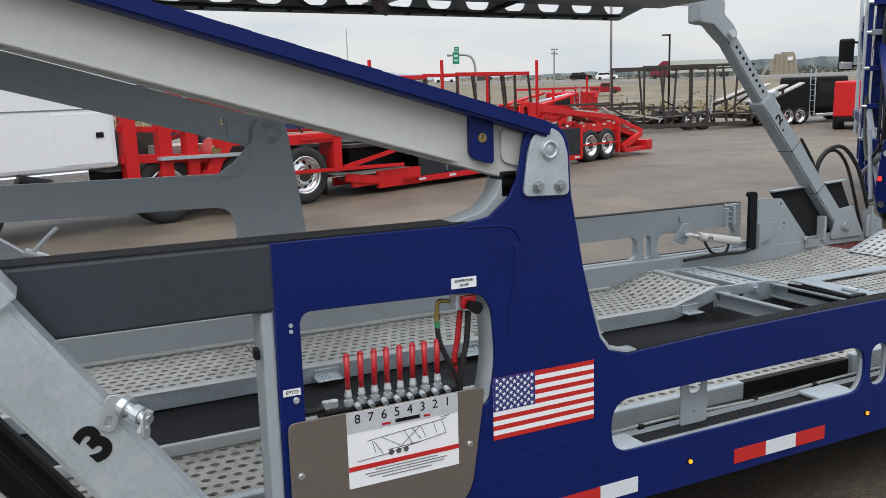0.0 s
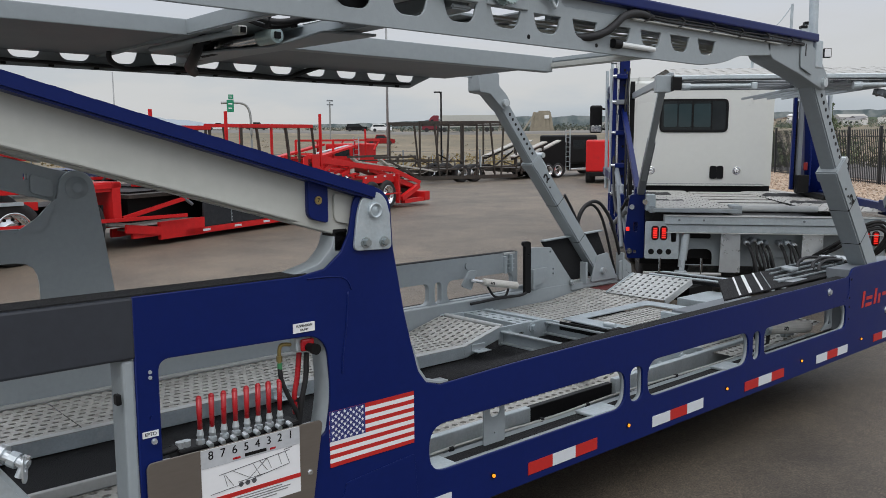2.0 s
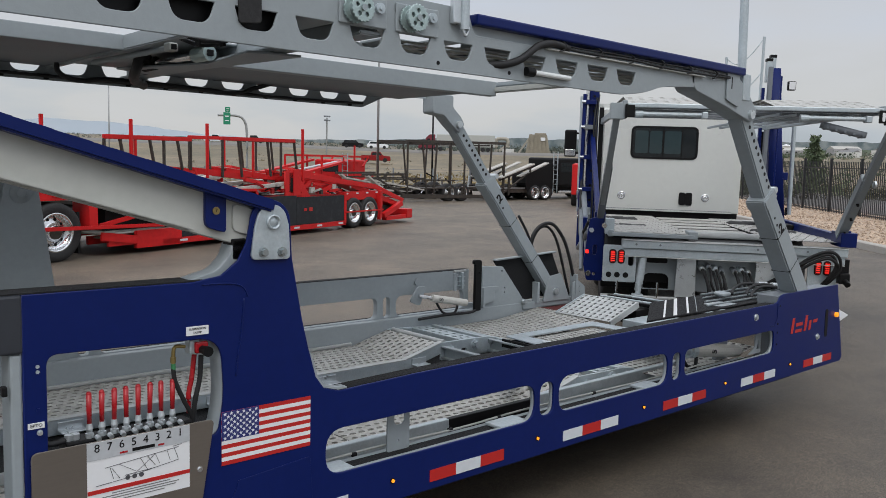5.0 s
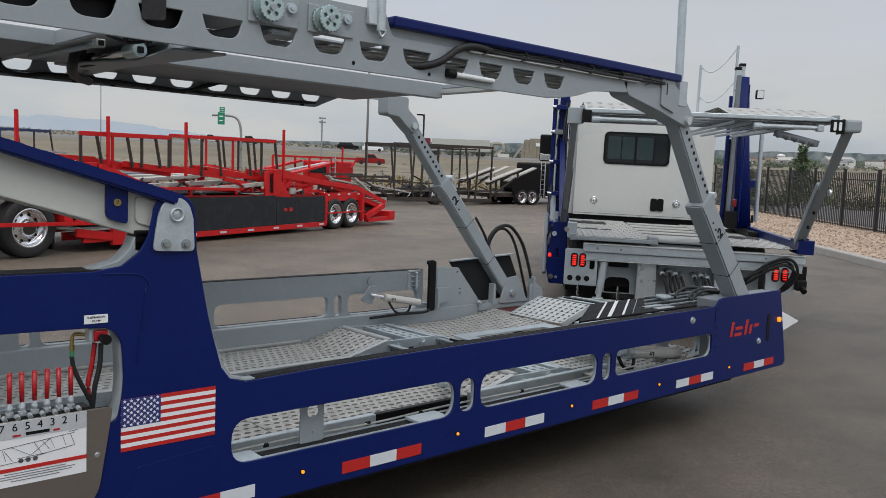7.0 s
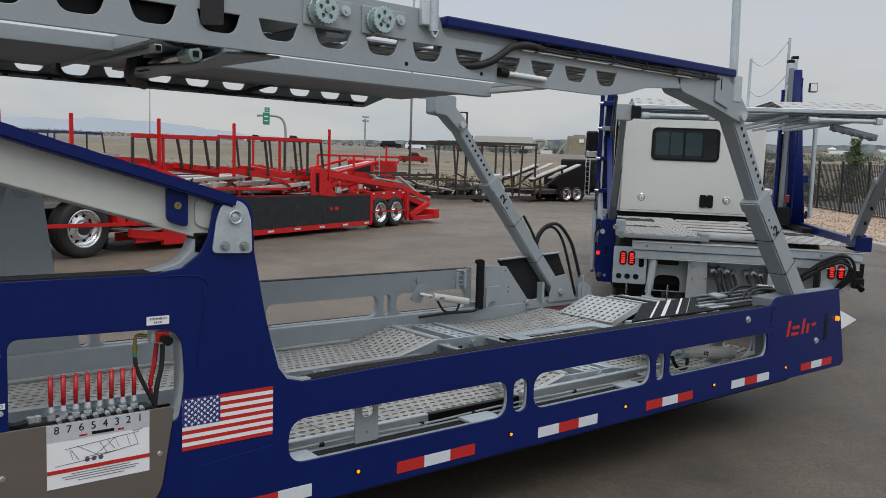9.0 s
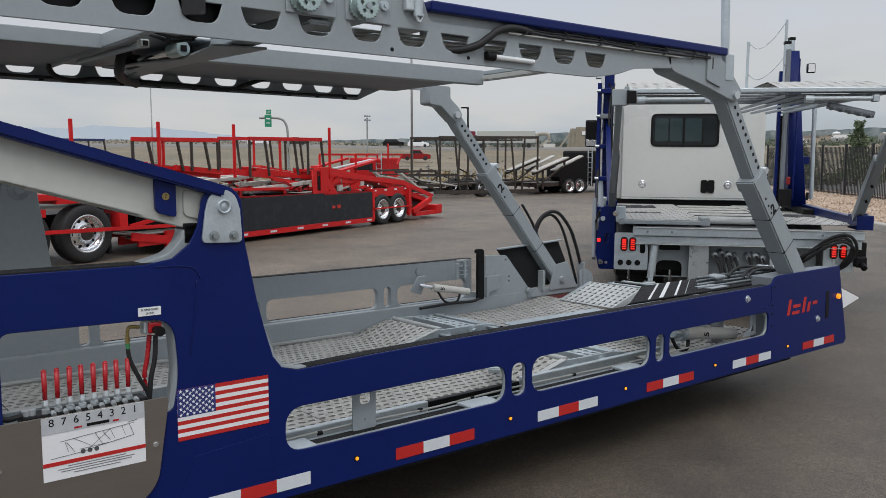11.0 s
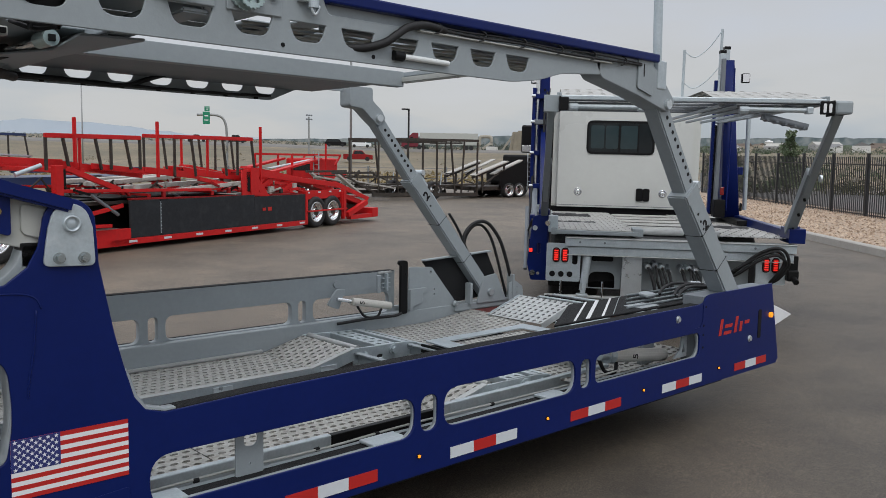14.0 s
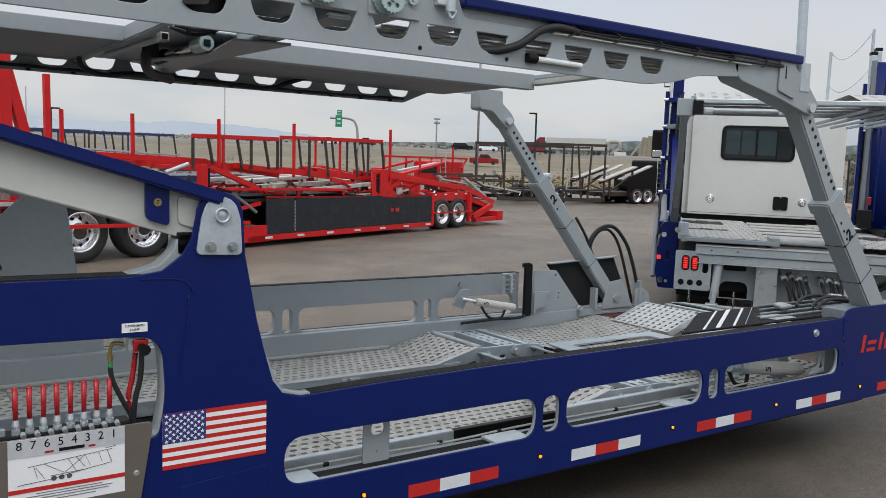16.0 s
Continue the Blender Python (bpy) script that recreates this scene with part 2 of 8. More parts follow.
def rounded(pts, radius, steps=5):
    """A polygon with its corners rounded; radius may be one number or one for each corner."""
    n, out = len(pts), []
    for i in range(n):
        r = radius[i] if isinstance(radius, (list, tuple)) else radius
        p, a, b = Vector(pts[i]), Vector(pts[i - 1]), Vector(pts[(i + 1) % n])
        if r <= 0:
            out.append(tuple(p))
            continue
        da, db = (a - p), (b - p)
        r1 = min(r, da.length * 0.49, db.length * 0.49)
        s, e = p + da.normalized() * r1, p + db.normalized() * r1
        for k in range(steps + 1):
            t = k / steps
            out.append(tuple((1 - t) ** 2 * s + 2 * t * (1 - t) * p + t * t * e))
    return out


def stadium(x0, x1, z0, z1, r=None, steps=6):
    r = min(x1 - x0, z1 - z0) / 2 * 0.999 if r is None else r
    return rounded([(x0, z0), (x1, z0), (x1, z1), (x0, z1)], r, steps)


def plate_mesh(name, outline, holes=(), thick=0.01, bevel=0.0):
    """A flat plate with real holes: outline and holes in the plate's own plane, thick along z, centred."""
    cu = bpy.data.curves.new(name, "CURVE")
    cu.dimensions, cu.fill_mode = "2D", "BOTH"
    cu.extrude, cu.bevel_depth, cu.bevel_resolution = thick / 2 - bevel, bevel, 1
    for pts in (outline, *holes):
        sp = cu.splines.new("POLY")
        sp.points.add(len(pts) - 1)
        for p, q in zip(sp.points, pts):
            p.co = (q[0], q[1], 0, 1)
        sp.use_cyclic_u = True
    tmp = bpy.data.objects.new(name, cu)
    me = bpy.data.meshes.new_from_object(tmp)
    bpy.data.objects.remove(tmp)
    bpy.data.curves.remove(cu)
    me.name = name
    bm = bmesh.new()
    bm.from_mesh(me)
    bmesh.ops.remove_doubles(bm, verts=bm.verts, dist=1e-5)
    bm.to_mesh(me)
    bm.free()
    return me


UPRIGHT = Matrix(((1, 0, 0, 0), (0, 0, -1, 0), (0, 1, 0, 0), (0, 0, 0, 1)))


def plate_xz(name, outline, y, thick, material, parent, holes=(), label="", bevel=0.0):
    """A plate standing in the x-z plane whose outer face is at y and which goes back by thick."""
    me = plate_mesh(name, outline, holes, thick, bevel)
    me.transform(Matrix.Translation((0, y + thick / 2, 0)) @ UPRIGHT)
    return link(name, me, material, parent, label)


def plate_at(name, outline, m, thick, material, parent, holes=(), label="", bevel=0.0):
    me = plate_mesh(name, outline, holes, thick, bevel)
    me.transform(m)
    return link(name, me, material, parent, label)


def grate(name, x0, x1, y0, y1, zf, material, parent, label="", pitch=0.056, row=0.062, hole=(0.0190, 0.0140), depth=0.006, stagger=True, m=None):
    """A perforated tread plate: every oval hole is cut, with a raised rim and a depth. zf(x) gives the height along the plate."""
    nx, ny = max(1, round((x1 - x0) / pitch)), max(1, round((y1 - y0) / row))
    verts, faces = [], []
    dx, dy = (x1 - x0) / nx, (y1 - y0) / ny
    K = 8
    for i in range(nx):
        for j in range(ny):
            cx, cy = x0 + (i + 0.5) * dx, y0 + (j + 0.5) * dy
            o = (0.22 * dx if j % 2 else -0.22 * dx) if stagger else 0.0
            base = len(verts)
            for k in range(K):
                a = 2 * math.pi * (k + 0.5) / K
                c, s = math.cos(a), math.sin(a)
                sc = 0.5 / max(abs(c), abs(s))
                ox, oy = cx + dx * c * sc, cy + dy * s * sc
                hx, hy = cx + o + hole[0] * c, cy + hole[1] * s
                verts.append((ox, oy, zf(ox)))
                verts.append((hx, hy, zf(hx) + 0.003))
                verts.append((hx, hy, zf(hx) - depth))
            for k in range(K):
                a, b = base + 3 * k, base + 3 * ((k + 1) % K)
                faces.append((a, b, b + 1, a + 1))
                faces.append((a + 1, b + 1, b + 2, a + 2))
    for i in range(nx):
        for j in range(ny):
            base = (i * ny + j) * K * 3
            cx, cy = x0 + (i + 0.5) * dx, y0 + (j + 0.5) * dy
            for k, (sx, sy) in ((0, (1, 1)), (2, (-1, 1)), (4, (-1, -1)), (6, (1, -1))):
                px, py = cx + sx * dx / 2, cy + sy * dy / 2
                verts.append((px, py, zf(px)))
                faces.append((base + 3 * k, len(verts) - 1, base + 3 * ((k + 1) % K)))
    # weld the cells along their shared edges
    seen, remap, welded = {}, [], []
    for v in verts:
        key = (round(v[0], 5), round(v[1], 5), round(v[2], 5))
        if key not in seen:
            seen[key] = len(welded)
            welded.append(v)
        remap.append(seen[key])
    verts, faces = welded, [tuple(remap[i] for i in f) for f in faces]
    me = bpy.data.meshes.new(name)
    if m is not None:
        verts = [tuple(m @ Vector(v)) for v in verts]
    me.from_pydata(verts, [], faces)
    me.update()
    return link(name, me, material, parent, label)


def text(name, body, m, size, material, parent, label="", depth=0.0006, align="CENTER", shear=0.0, stretch=1.0, bold=0.0):
    cu = bpy.data.curves.new(name, "FONT")
    cu.body, cu.size, cu.align_x, cu.align_y, cu.extrude, cu.shear, cu.offset = body, size, align, "CENTER", depth, shear, bold
    tmp = bpy.data.objects.new(name, cu)
    me = bpy.data.meshes.new_from_object(tmp)
    bpy.data.objects.remove(tmp)
    bpy.data.curves.remove(cu)
    me.transform(m @ Matrix.Diagonal((stretch, 1, 1, 1)))
    return link(name, me, material, parent, label)


def facing(x, y, z, rot=0.0):
    """A frame for flat things on the near side: its x along the trailer, its y up, its z towards -y; rot turns it in its plane."""
    return Matrix.Translation((x, y, z)) @ UPRIGHT @ Matrix.Rotation(radians(rot), 4, "Z")


def bolt(parent, p, d, r, h=0.012, material=None, name="bolt", n=6):
    """A hexagon head with a washer, standing on p towards d."""
    bm = bmesh.new()
    p, d = Vector(p), Vector(d).normalized()
    rod(bm, p - d * 0.001, p + d * h * 0.3, r * 1.45, 16)
    rod(bm, p + d * h * 0.3, p + d * h, r, n)
    return part(name, bm, material or ZINC, parent)


def lathe(bm, profile, m, n=32):
    """A ring-shaped body: profile of (radius, height) turned about the frame's z axis."""
    rings = []
    for r, h in profile:
        rings.append([bm.verts.new(m @ Vector((r * math.cos(2 * math.pi * k / n), r * math.sin(2 * math.pi * k / n), h))) for k in range(n)])
    for a, b in zip(rings, rings[1:]):
        for k in range(n):
            bm.faces.new((a[k], a[(k + 1) % n], b[(k + 1) % n], b[k]))
    return bm


# ---- ground ----
GX, GY = 0.0155, 0.0166


def lot(x, y):
    """Height of the paved lot, which rises gently away from the trailer."""
    return GX * x + GY * y


EYE_X, EYE_Y = -1.3, -2.6


def terrain(x, y):
    """The ground's height: the lot, and beyond it fields that rise a little more."""
    r = math.hypot(x - EYE_X, y - EYE_Y)
    plane = lot(x, y) if r < 40 else lot(EYE_X + (x - EYE_X) * 40 / r, EYE_Y + (y - EYE_Y) * 40 / r)
    if r >= 40:
        a = math.atan2(y - EYE_Y, x - EYE_X)
        far = 0.030 + 0.004 * max(0.0, min(1.0, (math.degrees(a) - 50) / 10)) if -1.0 < a < 2.6 else 0.0
        base = (plane - (1.70)) / 40
        k = (min(1.0, (r - 40) / 400.0)) ** 0.6
        if r > 100:
            k = 0.32 + 0.58 * min(1.0, (r - 100) / 100.0) + 0.10 * max(0.0, min(1.0, (r - 200) / 200.0))
        plane = 1.70 + r * (base + (far - base) * k)
    return plane


def ground_material():
    m = bpy.data.materials.new("ground")
    m.use_nodes = True
    nt = m.node_tree
    b = nt.nodes["Principled BSDF"]
    geo = nt.nodes.new("ShaderNodeNewGeometry")
    sep = nt.nodes.new("ShaderNodeSeparateXYZ")
    nt.links.new(geo.outputs["Position"], sep.inputs[0])

    def noise_at(scale, detail=6, rough=0.6):
        n = nt.nodes.new("ShaderNodeTexNoise")
        n.inputs["Scale"].default_value, n.inputs["Detail"].default_value, n.inputs["Roughness"].default_value = scale, detail, rough
        nt.links.new(geo.outputs["Position"], n.inputs["Vector"])
        return n.outputs["Fac"]

    def ramp(fac, stops):
        r = nt.nodes.new("ShaderNodeValToRGB")
        r.color_ramp.elements[0].position, r.color_ramp.elements[0].color = stops[0][0], (*stops[0][1], 1)
        r.color_ramp.elements[1].position, r.color_ramp.elements[1].color = stops[-1][0], (*stops[-1][1], 1)
        for p, c in stops[1:-1]:
            e = r.color_ramp.elements.new(p)
            e.color = (*c, 1)
        nt.links.new(fac, r.inputs["Fac"])
        return r.outputs["Color"]

    def mix(fac, a, c, mode="MIX"):
        x = nt.nodes.new("ShaderNodeMixRGB")
        x.blend_type = mode
        if isinstance(fac, float):
            x.inputs["Fac"].default_value = fac
        else:
            nt.links.new(fac, x.inputs["Fac"])
        nt.links.new(a, x.inputs["Color1"])
        nt.links.new(c, x.inputs["Color2"])
        return x.outputs["Color"]

    grain = ramp(noise_at(105, 5, 0.8), [(0.34, (0.030, 0.0245, 0.0185)), (0.5, (0.084, 0.070, 0.054)), (0.66, (0.195, 0.164, 0.129))])
    worn = ramp(noise_at(0.9, 8, 0.68), [(0.34, (0.66, 0.66, 0.67)), (0.5, (1.0, 1.0, 1.0)), (0.66, (1.30, 1.28, 1.25))])
    patches = ramp(noise_at(0.13, 3), [(0.4, (0.88, 0.88, 0.88)), (0.62, (1.1, 1.09, 1.07))])
    # grazing sheen painted in: the paving's colour brightens beyond the trailer
    lot_depth = nt.nodes.new("ShaderNodeMapRange")
    lot_depth.inputs[1].default_value, lot_depth.inputs[2].default_value = 1.5, 6.5
    lot_depth.inputs[3].default_value, lot_depth.inputs[4].default_value = 0.0, 1.0
    nt.links.new(sep.outputs["Y"], lot_depth.inputs[0])
    far_sheen = ramp(lot_depth.outputs[0], [(0.0, (0.96, 0.95, 0.935)), (1.0, (1.42, 1.39, 1.34))])
    patches = mix(1.0, patches, far_sheen, "MULTIPLY")
    mottle = ramp(noise_at(24, 6, 0.85), [(0.36, (0.78, 0.78, 0.78)), (0.5, (1.0, 1.0, 1.0)), (0.64, (1.24, 1.23, 1.21))])
    patches = mix(1.0, patches, mottle, "MULTIPLY")
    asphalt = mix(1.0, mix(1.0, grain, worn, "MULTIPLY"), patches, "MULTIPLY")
    grass = ramp(noise_at(0.06, 10, 0.72), [(0.32, (0.074, 0.064, 0.030)), (0.46, (0.125, 0.098, 0.050)), (0.56, (0.165, 0.125, 0.070)), (0.68, (0.235, 0.182, 0.112))])
    tufts = ramp(noise_at(1.6, 6), [(0.35, (0.62, 0.68, 0.55)), (0.6, (1.15, 1.1, 1.04))])
    grass = mix(1.0, grass, tufts, "MULTIPLY")
    # the lot's far edge runs along two straight lines: behind the parked haulers and beside the kerb
    edge = nt.nodes.new("ShaderNodeMath")
    edge.operation = "MULTIPLY_ADD"
    edge.inputs[1].default_value, edge.inputs[2].default_value = 0.12, -33.5
    nt.links.new(sep.outputs["X"], edge.inputs[0])
    tot = nt.nodes.new("ShaderNodeMath")
    tot.operation = "ADD"
    nt.links.new(edge.outputs[0], tot.inputs[0])
    nt.links.new(sep.outputs["Y"], tot.inputs[1])
    over = nt.nodes.new("ShaderNodeMath")
    over.operation = "GREATER_THAN"
    over.inputs[1].default_value = 0.0
    nt.links.new(tot.outputs[0], over.inputs[0])
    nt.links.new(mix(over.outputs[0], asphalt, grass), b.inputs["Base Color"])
    b.inputs["Roughness"].default_value = 0.6
    bp = nt.nodes.new("ShaderNodeBump")
    bp.inputs["Strength"].default_value, bp.inputs["Distance"].default_value = 0.45, 0.010
    nt.links.new(noise_at(120, 4, 0.7), bp.inputs["Height"])
    nt.links.new(bp.outputs["Normal"], b.inputs["Normal"])
    return m


def build_ground():
    bm = bmesh.new()
    radii = [0.0, 6, 12, 20, 30, 40, 46, 54, 64, 80, 100, 120, 140, 160, 180, 192, 200, 212, 230, 300, 440, 700, 1200, 2500]
    N = 96
    rings = []
    centre = bm.verts.new((EYE_X, EYE_Y, terrain(EYE_X, EYE_Y)))
    for r in radii[1:]:
        ring = []
        for k in range(N):
            a = 2 * math.pi * k / N
            x, y = EYE_X + r * math.cos(a), EYE_Y + r * math.sin(a)
            ring.append(bm.verts.new((x, y, terrain(x, y))))
        rings.append(ring)
    for k in range(N):
        bm.faces.new((centre, rings[0][k], rings[0][(k + 1) % N]))
    for a, c in zip(rings, rings[1:]):
        for k in range(N):
            bm.faces.new((a[k], c[k], c[(k + 1) % N], a[(k + 1) % N]))
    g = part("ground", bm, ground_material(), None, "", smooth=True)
    return tagged(g, "asphalt truck lot running out into dry grass fields", "ground", kind="structure")


build_ground()


# ---- the blue car-hauler trailer ----
trailer = thing("car_hauler_trailer", "blue and grey two-level car-hauler trailer with perforated decks", "trailer")
FAR = 2.52


def slab(name, x0, x1, y0, y1, z0, z1, material, label="", bevel=0.004, parent=None):
    bm = bmesh.new()
    box(bm, x0, x1, y0, y1, z0, z1, bevel)
    return part(name, bm, material, parent or trailer, label)


def strut(name, p, q, w, h, material, label="", bevel=0.006, up=(0, 0, 1), parent=None):
    bm = bmesh.new()
    bar(bm, p, q, w, h, bevel, up)
    return part(name, bm, material, parent or trailer, label)


def tube(name, p, q, r, material, label="", n=16, parent=None):
    bm = bmesh.new()
    rod(bm, p, q, r, n)
    return part(name, bm, material, parent or trailer, label, smooth=False)


def hose(name, pts, r, material=None, label="", parent=None):
    bm = bmesh.new()
    pipe(bm, pts, r)
    return part(name, bm, material or HOSE, parent or trailer, label, smooth=True)


# near side wall: one blue plate with slots, a pylon and the opening for the valve levers
SLOTS = [stadium(0.07, 1.27, 0.545, 0.73, 0.085), stadium(1.30, 1.405, 0.555, 0.725), stadium(1.44, 2.40, 0.55, 0.735, 0.085), stadium(2.44, 2.53, 0.558, 0.722), stadium(2.57, 3.66, 0.565, 0.725, 0.05)]
PYLON = [(-0.985, 1.335), (-0.46, 1.335), (-0.36, 1.350), (-0.295, 1.40), (-0.262, 1.46), (-0.248, 1.53)]
PYLON += [(-0.17 + 0.078 * math.cos(radians(a)), 1.53 + 0.078 * math.sin(radians(a))) for a in range(165, 10, -15)]
PYLON += [(-0.092, 1.52), (-0.085, 1.40), (-0.04, 1.17), (-0.012, 1.06), (0.022, 0.945), (0.06, 0.895), (0.13, 0.873)]
SIDE = [(-0.985, 0.37)] + PYLON + [(0.50, 0.884), (1.0, 0.890), (3.64, 0.897), (3.69, 0.905), (3.73, 0.945), (3.78, 0.953), (4.62, 0.957), (4.77, 0.40), (4.74, 0.37)]
plate_xz("side_wall", SIDE, 0.0, 0.012, BLUE, trailer, [*SLOTS, rounded([(-0.925, 0.80), (-0.37, 0.80), (-0.345, 0.93), (-0.36, 1.145), (-0.925, 1.155)], [0.02, 0.03, 0.1, 0.09, 0.04], 8)], "glossy blue steel side wall with long slots", 0.003)
# return flanges behind each slot, seen as a pale rim
for x0, x1, z0, z1 in ((0.07, 1.27, 0.545, 0.73), (1.30, 1.405, 0.555, 0.725), (1.44, 2.40, 0.55, 0.735), (2.44, 2.53, 0.558, 0.722), (2.57, 3.66, 0.565, 0.725)):
    r = min(0.085, (x1 - x0) / 2 * 0.99, (z1 - z0) / 2 * 0.99)
    plate_xz("slot_rim", stadium(x0 - 0.008, x1 + 0.008, z0 - 0.008, z1 + 0.008, r + 0.004), 0.0125, 0.020, GREY, trailer, [stadium(x0 + 0.001, x1 - 0.001, z0 + 0.001, z1 - 0.001, r)])
plate_xz("opening_rim", rounded([(-0.935, 0.80), (-0.36, 0.80), (-0.332, 0.93), (-0.345, 1.158), (-0.935, 1.165)], [0.02, 0.03, 0.1, 0.09, 0.04], 8), 0.0125, 0.09, GREY, trailer, [rounded([(-0.925, 0.805), (-0.37, 0.805), (-0.345, 0.93), (-0.36, 1.145), (-0.925, 1.155)], [0.02, 0.03, 0.1, 0.09, 0.04], 8)])
# raised doubler over the lower rail and its weld seam
plate_xz("pylon_foot", rounded([(-0.42, 0.372), (-0.30, 0.60), (-0.30, 0.62), (0.0, 0.645), (0.02, 0.372)], 0.01), -0.003, 0.003, BLUE, trailer, bevel=0.001)
hose("weld_seam", [(-0.275, -0.001, 1.27), (-0.285, -0.001, 1.15), (-0.30, -0.001, 1.06), (-0.305, -0.001, 1.0)], 0.003, BLUE)
hose("weld_seam", [(-0.26, -0.001, 1.275), (-0.28, -0.001, 1.31), (-0.33, -0.001, 1.325), (-0.43, -0.001, 1.328)], 0.0025, BLUE)
slab("upper_rail_sleeve", -3.2, -0.986, -0.004, 0.11, 1.165, 1.338, mat("charcoal_sleeve", (0.026, 0.030, 0.039), 0.55, 0.0, 0.15, 3, bump=0.1, bump_scale=30), "matt charcoal sleeve on the rail", 0.008)
slab("upper_rail", -0.984, -0.30, 0.013, 0.11, 1.160, 1.331, BLUE)
slab("upper_rail_top", -3.2, -0.42, 0.004, 0.112, 1.3385, 1.3425, GRIP, "black grip strip")
slab("end_post", -1.022, -0.988, 0.004, 0.10, 0.38, 1.163, GREY, "pale grey box post", 0.008)
slab("latch", -1.045, -1.03, -0.006, 0.02, 1.045, 1.075, BLACK)
plate_xz("rail_top", [(0.12, 0.76), (3.66, 0.76), (3.66, 0.896), (1.0, 0.891), (0.50, 0.886), (0.12, 0.876)], 0.0135, 0.068, GRIP, trailer, label="black grip-coated rail top", bevel=0.003)
slab("rail_bottom", -0.98, 4.7, 0.013, 0.12, 0.375, 0.535, GRIP, "black grip-coated lower rail")
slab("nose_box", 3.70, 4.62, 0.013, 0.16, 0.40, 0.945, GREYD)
plate_xz("pylon_fillet", [(-0.005, 1.04), (0.022, 0.948), (0.06, 0.899), (0.13, 0.879), (0.17, 0.880), (0.17, 0.886), (0.132, 0.887), (0.068, 0.906), (0.034, 0.951), (0.002, 1.045)], 0.004, 0.045, GREY, trailer, label="pale steel fillet at the pylon's foot")
# brackets seen in the slots
plate_xz("slot_bracket", stadium(0.45, 0.57, 0.535, 0.745, 0.008), 0.10, 0.008, GREY, trailer, [stadium(0.485, 0.545, 0.645, 0.70), stadium(0.505, 0.515, 0.572, 0.582)])
plate_xz("slot_bracket", rounded([(3.50, 0.555), (3.66, 0.555), (3.66, 0.725), (3.60, 0.725), (3.585, 0.60)], 0.012), 0.09, 0.01, GREY, trailer, [rounded([(3.60, 0.58), (3.645, 0.58), (3.625, 0.65)], 0.012)])
for x0, x1 in ((0.10, 0.22), (1.05, 1.24), (2.20, 2.36)):
    bm = bmesh.new()
    box(bm, x0, x1, 0.015, 0.12, 0.537, 0.552, 0.004)
    part("step_plate", bm, GALV, trailer)

# pylon head: zinc plate with two bolts and the hinge pin
HEAD = [(-0.252, 1.405), (-0.098, 1.400), (-0.105, 1.52)] + [(-0.17 + 0.058 * math.cos(radians(a)), 1.535 + 0.058 * math.sin(radians(a))) for a in range(10, 175, 15)] + [(-0.235, 1.52)]
plate_xz("hinge_plate", rounded(HEAD, [0.02, 0.02] + [0] * (len(HEAD) - 2)), -0.012, 0.0115, GALV, trailer, bevel=0.002, label="galvanised hinge plate")
for bx, bz in ((-0.207, 1.428), (-0.132, 1.426)):
    bolt(trailer, (bx, -0.012, bz), (0, -1, 0), 0.0125, 0.020, BOLTM)
bm = bmesh.new()
lathe(bm, [(0.0, 0.006), (0.016, 0.006), (0.019, 0.002), (0.020, 0.012), (0.026, 0.012), (0.027, 0.0)], Matrix.Translation((-0.168, -0.012, 1.533)) @ UPRIGHT, 24)
part("hinge_pin", bm, GALV, trailer, smooth=True)
# grey gusset behind the pylon
plate_xz("gusset", rounded([(-0.47, 1.336), (-0.30, 1.336), (-0.24, 1.46), (-0.295, 1.47), (-0.315, 1.41), (-0.36, 1.365)], 0.02), 0.03, 0.08, GREY, trailer, bevel=0.004)
slab("bump_stop", -0.305, -0.25, 0.03, 0.10, 1.40, 1.475, BLACK)

# ramp arms: pale channels with a blue edge along the top
slope = (2.47 - 1.605) / 3.04


def along(x, z0):
    return z0 - slope * (x + 0.2)


plate_xz("ramp_arm", rounded([(-0.30, along(-0.30, 1.435)), (-0.17, 1.450), (-0.12, 1.49), (-0.115, 1.56), (-0.16, 1.59), (-3.2, along(-3.2, 1.58)), (-3.2, along(-3.2, 1.435))], [0.01, 0.03, 0.03, 0.03, 0.01, 0, 0]), 0.035, 0.05, GREYL, trailer, bevel=0.004, label="pale grey ramp beam")
strut("ramp_arm_flange", (-0.46, 0.025, along(-0.46, 1.442)), (-3.2, 0.025, along(-3.2, 1.442)), 0.09, 0.012, GREYL, bevel=0.003)
plate_xz("ramp_end_pad", rounded([(-0.30, 1.505), (-0.225, 1.485), (-0.225, 1.575), (-0.30, 1.595)], 0.018), 0.026, 0.012, GREYL, trailer, bevel=0.003)
plate_xz("blue_tag", rounded([(-0.405, along(-0.405, 1.462)), (-0.335, along(-0.335, 1.462)), (-0.335, along(-0.335, 1.585)), (-0.405, along(-0.405, 1.585))], [0.02, 0.012, 0.002, 0.002]), 0.015, 0.022, BLUE, trailer, bevel=0.002)
bm = bmesh.new()
rod(bm, (-0.372, 0.0145, 1.574), (-0.372, 0.010, 1.574), 0.013, 20)
part("tag_disc", bm, BRASS, trailer)
text("numeral", "7", facing(-0.372, 0.0095, 1.574), 0.018, BLACK, trailer)
plate_xz("blue_tag", rounded([(-1.655, 1.885), (-1.585, 1.865), (-1.585, 1.965), (-1.655, 1.985)], [0.02, 0.012, 0.002, 0.002]), 0.015, 0.022, BLUE, trailer, bevel=0.002)
bm = bmesh.new()
rod(bm, (-1.615, 0.0145, 1.932), (-1.615, 0.010, 1.932), 0.013, 20)
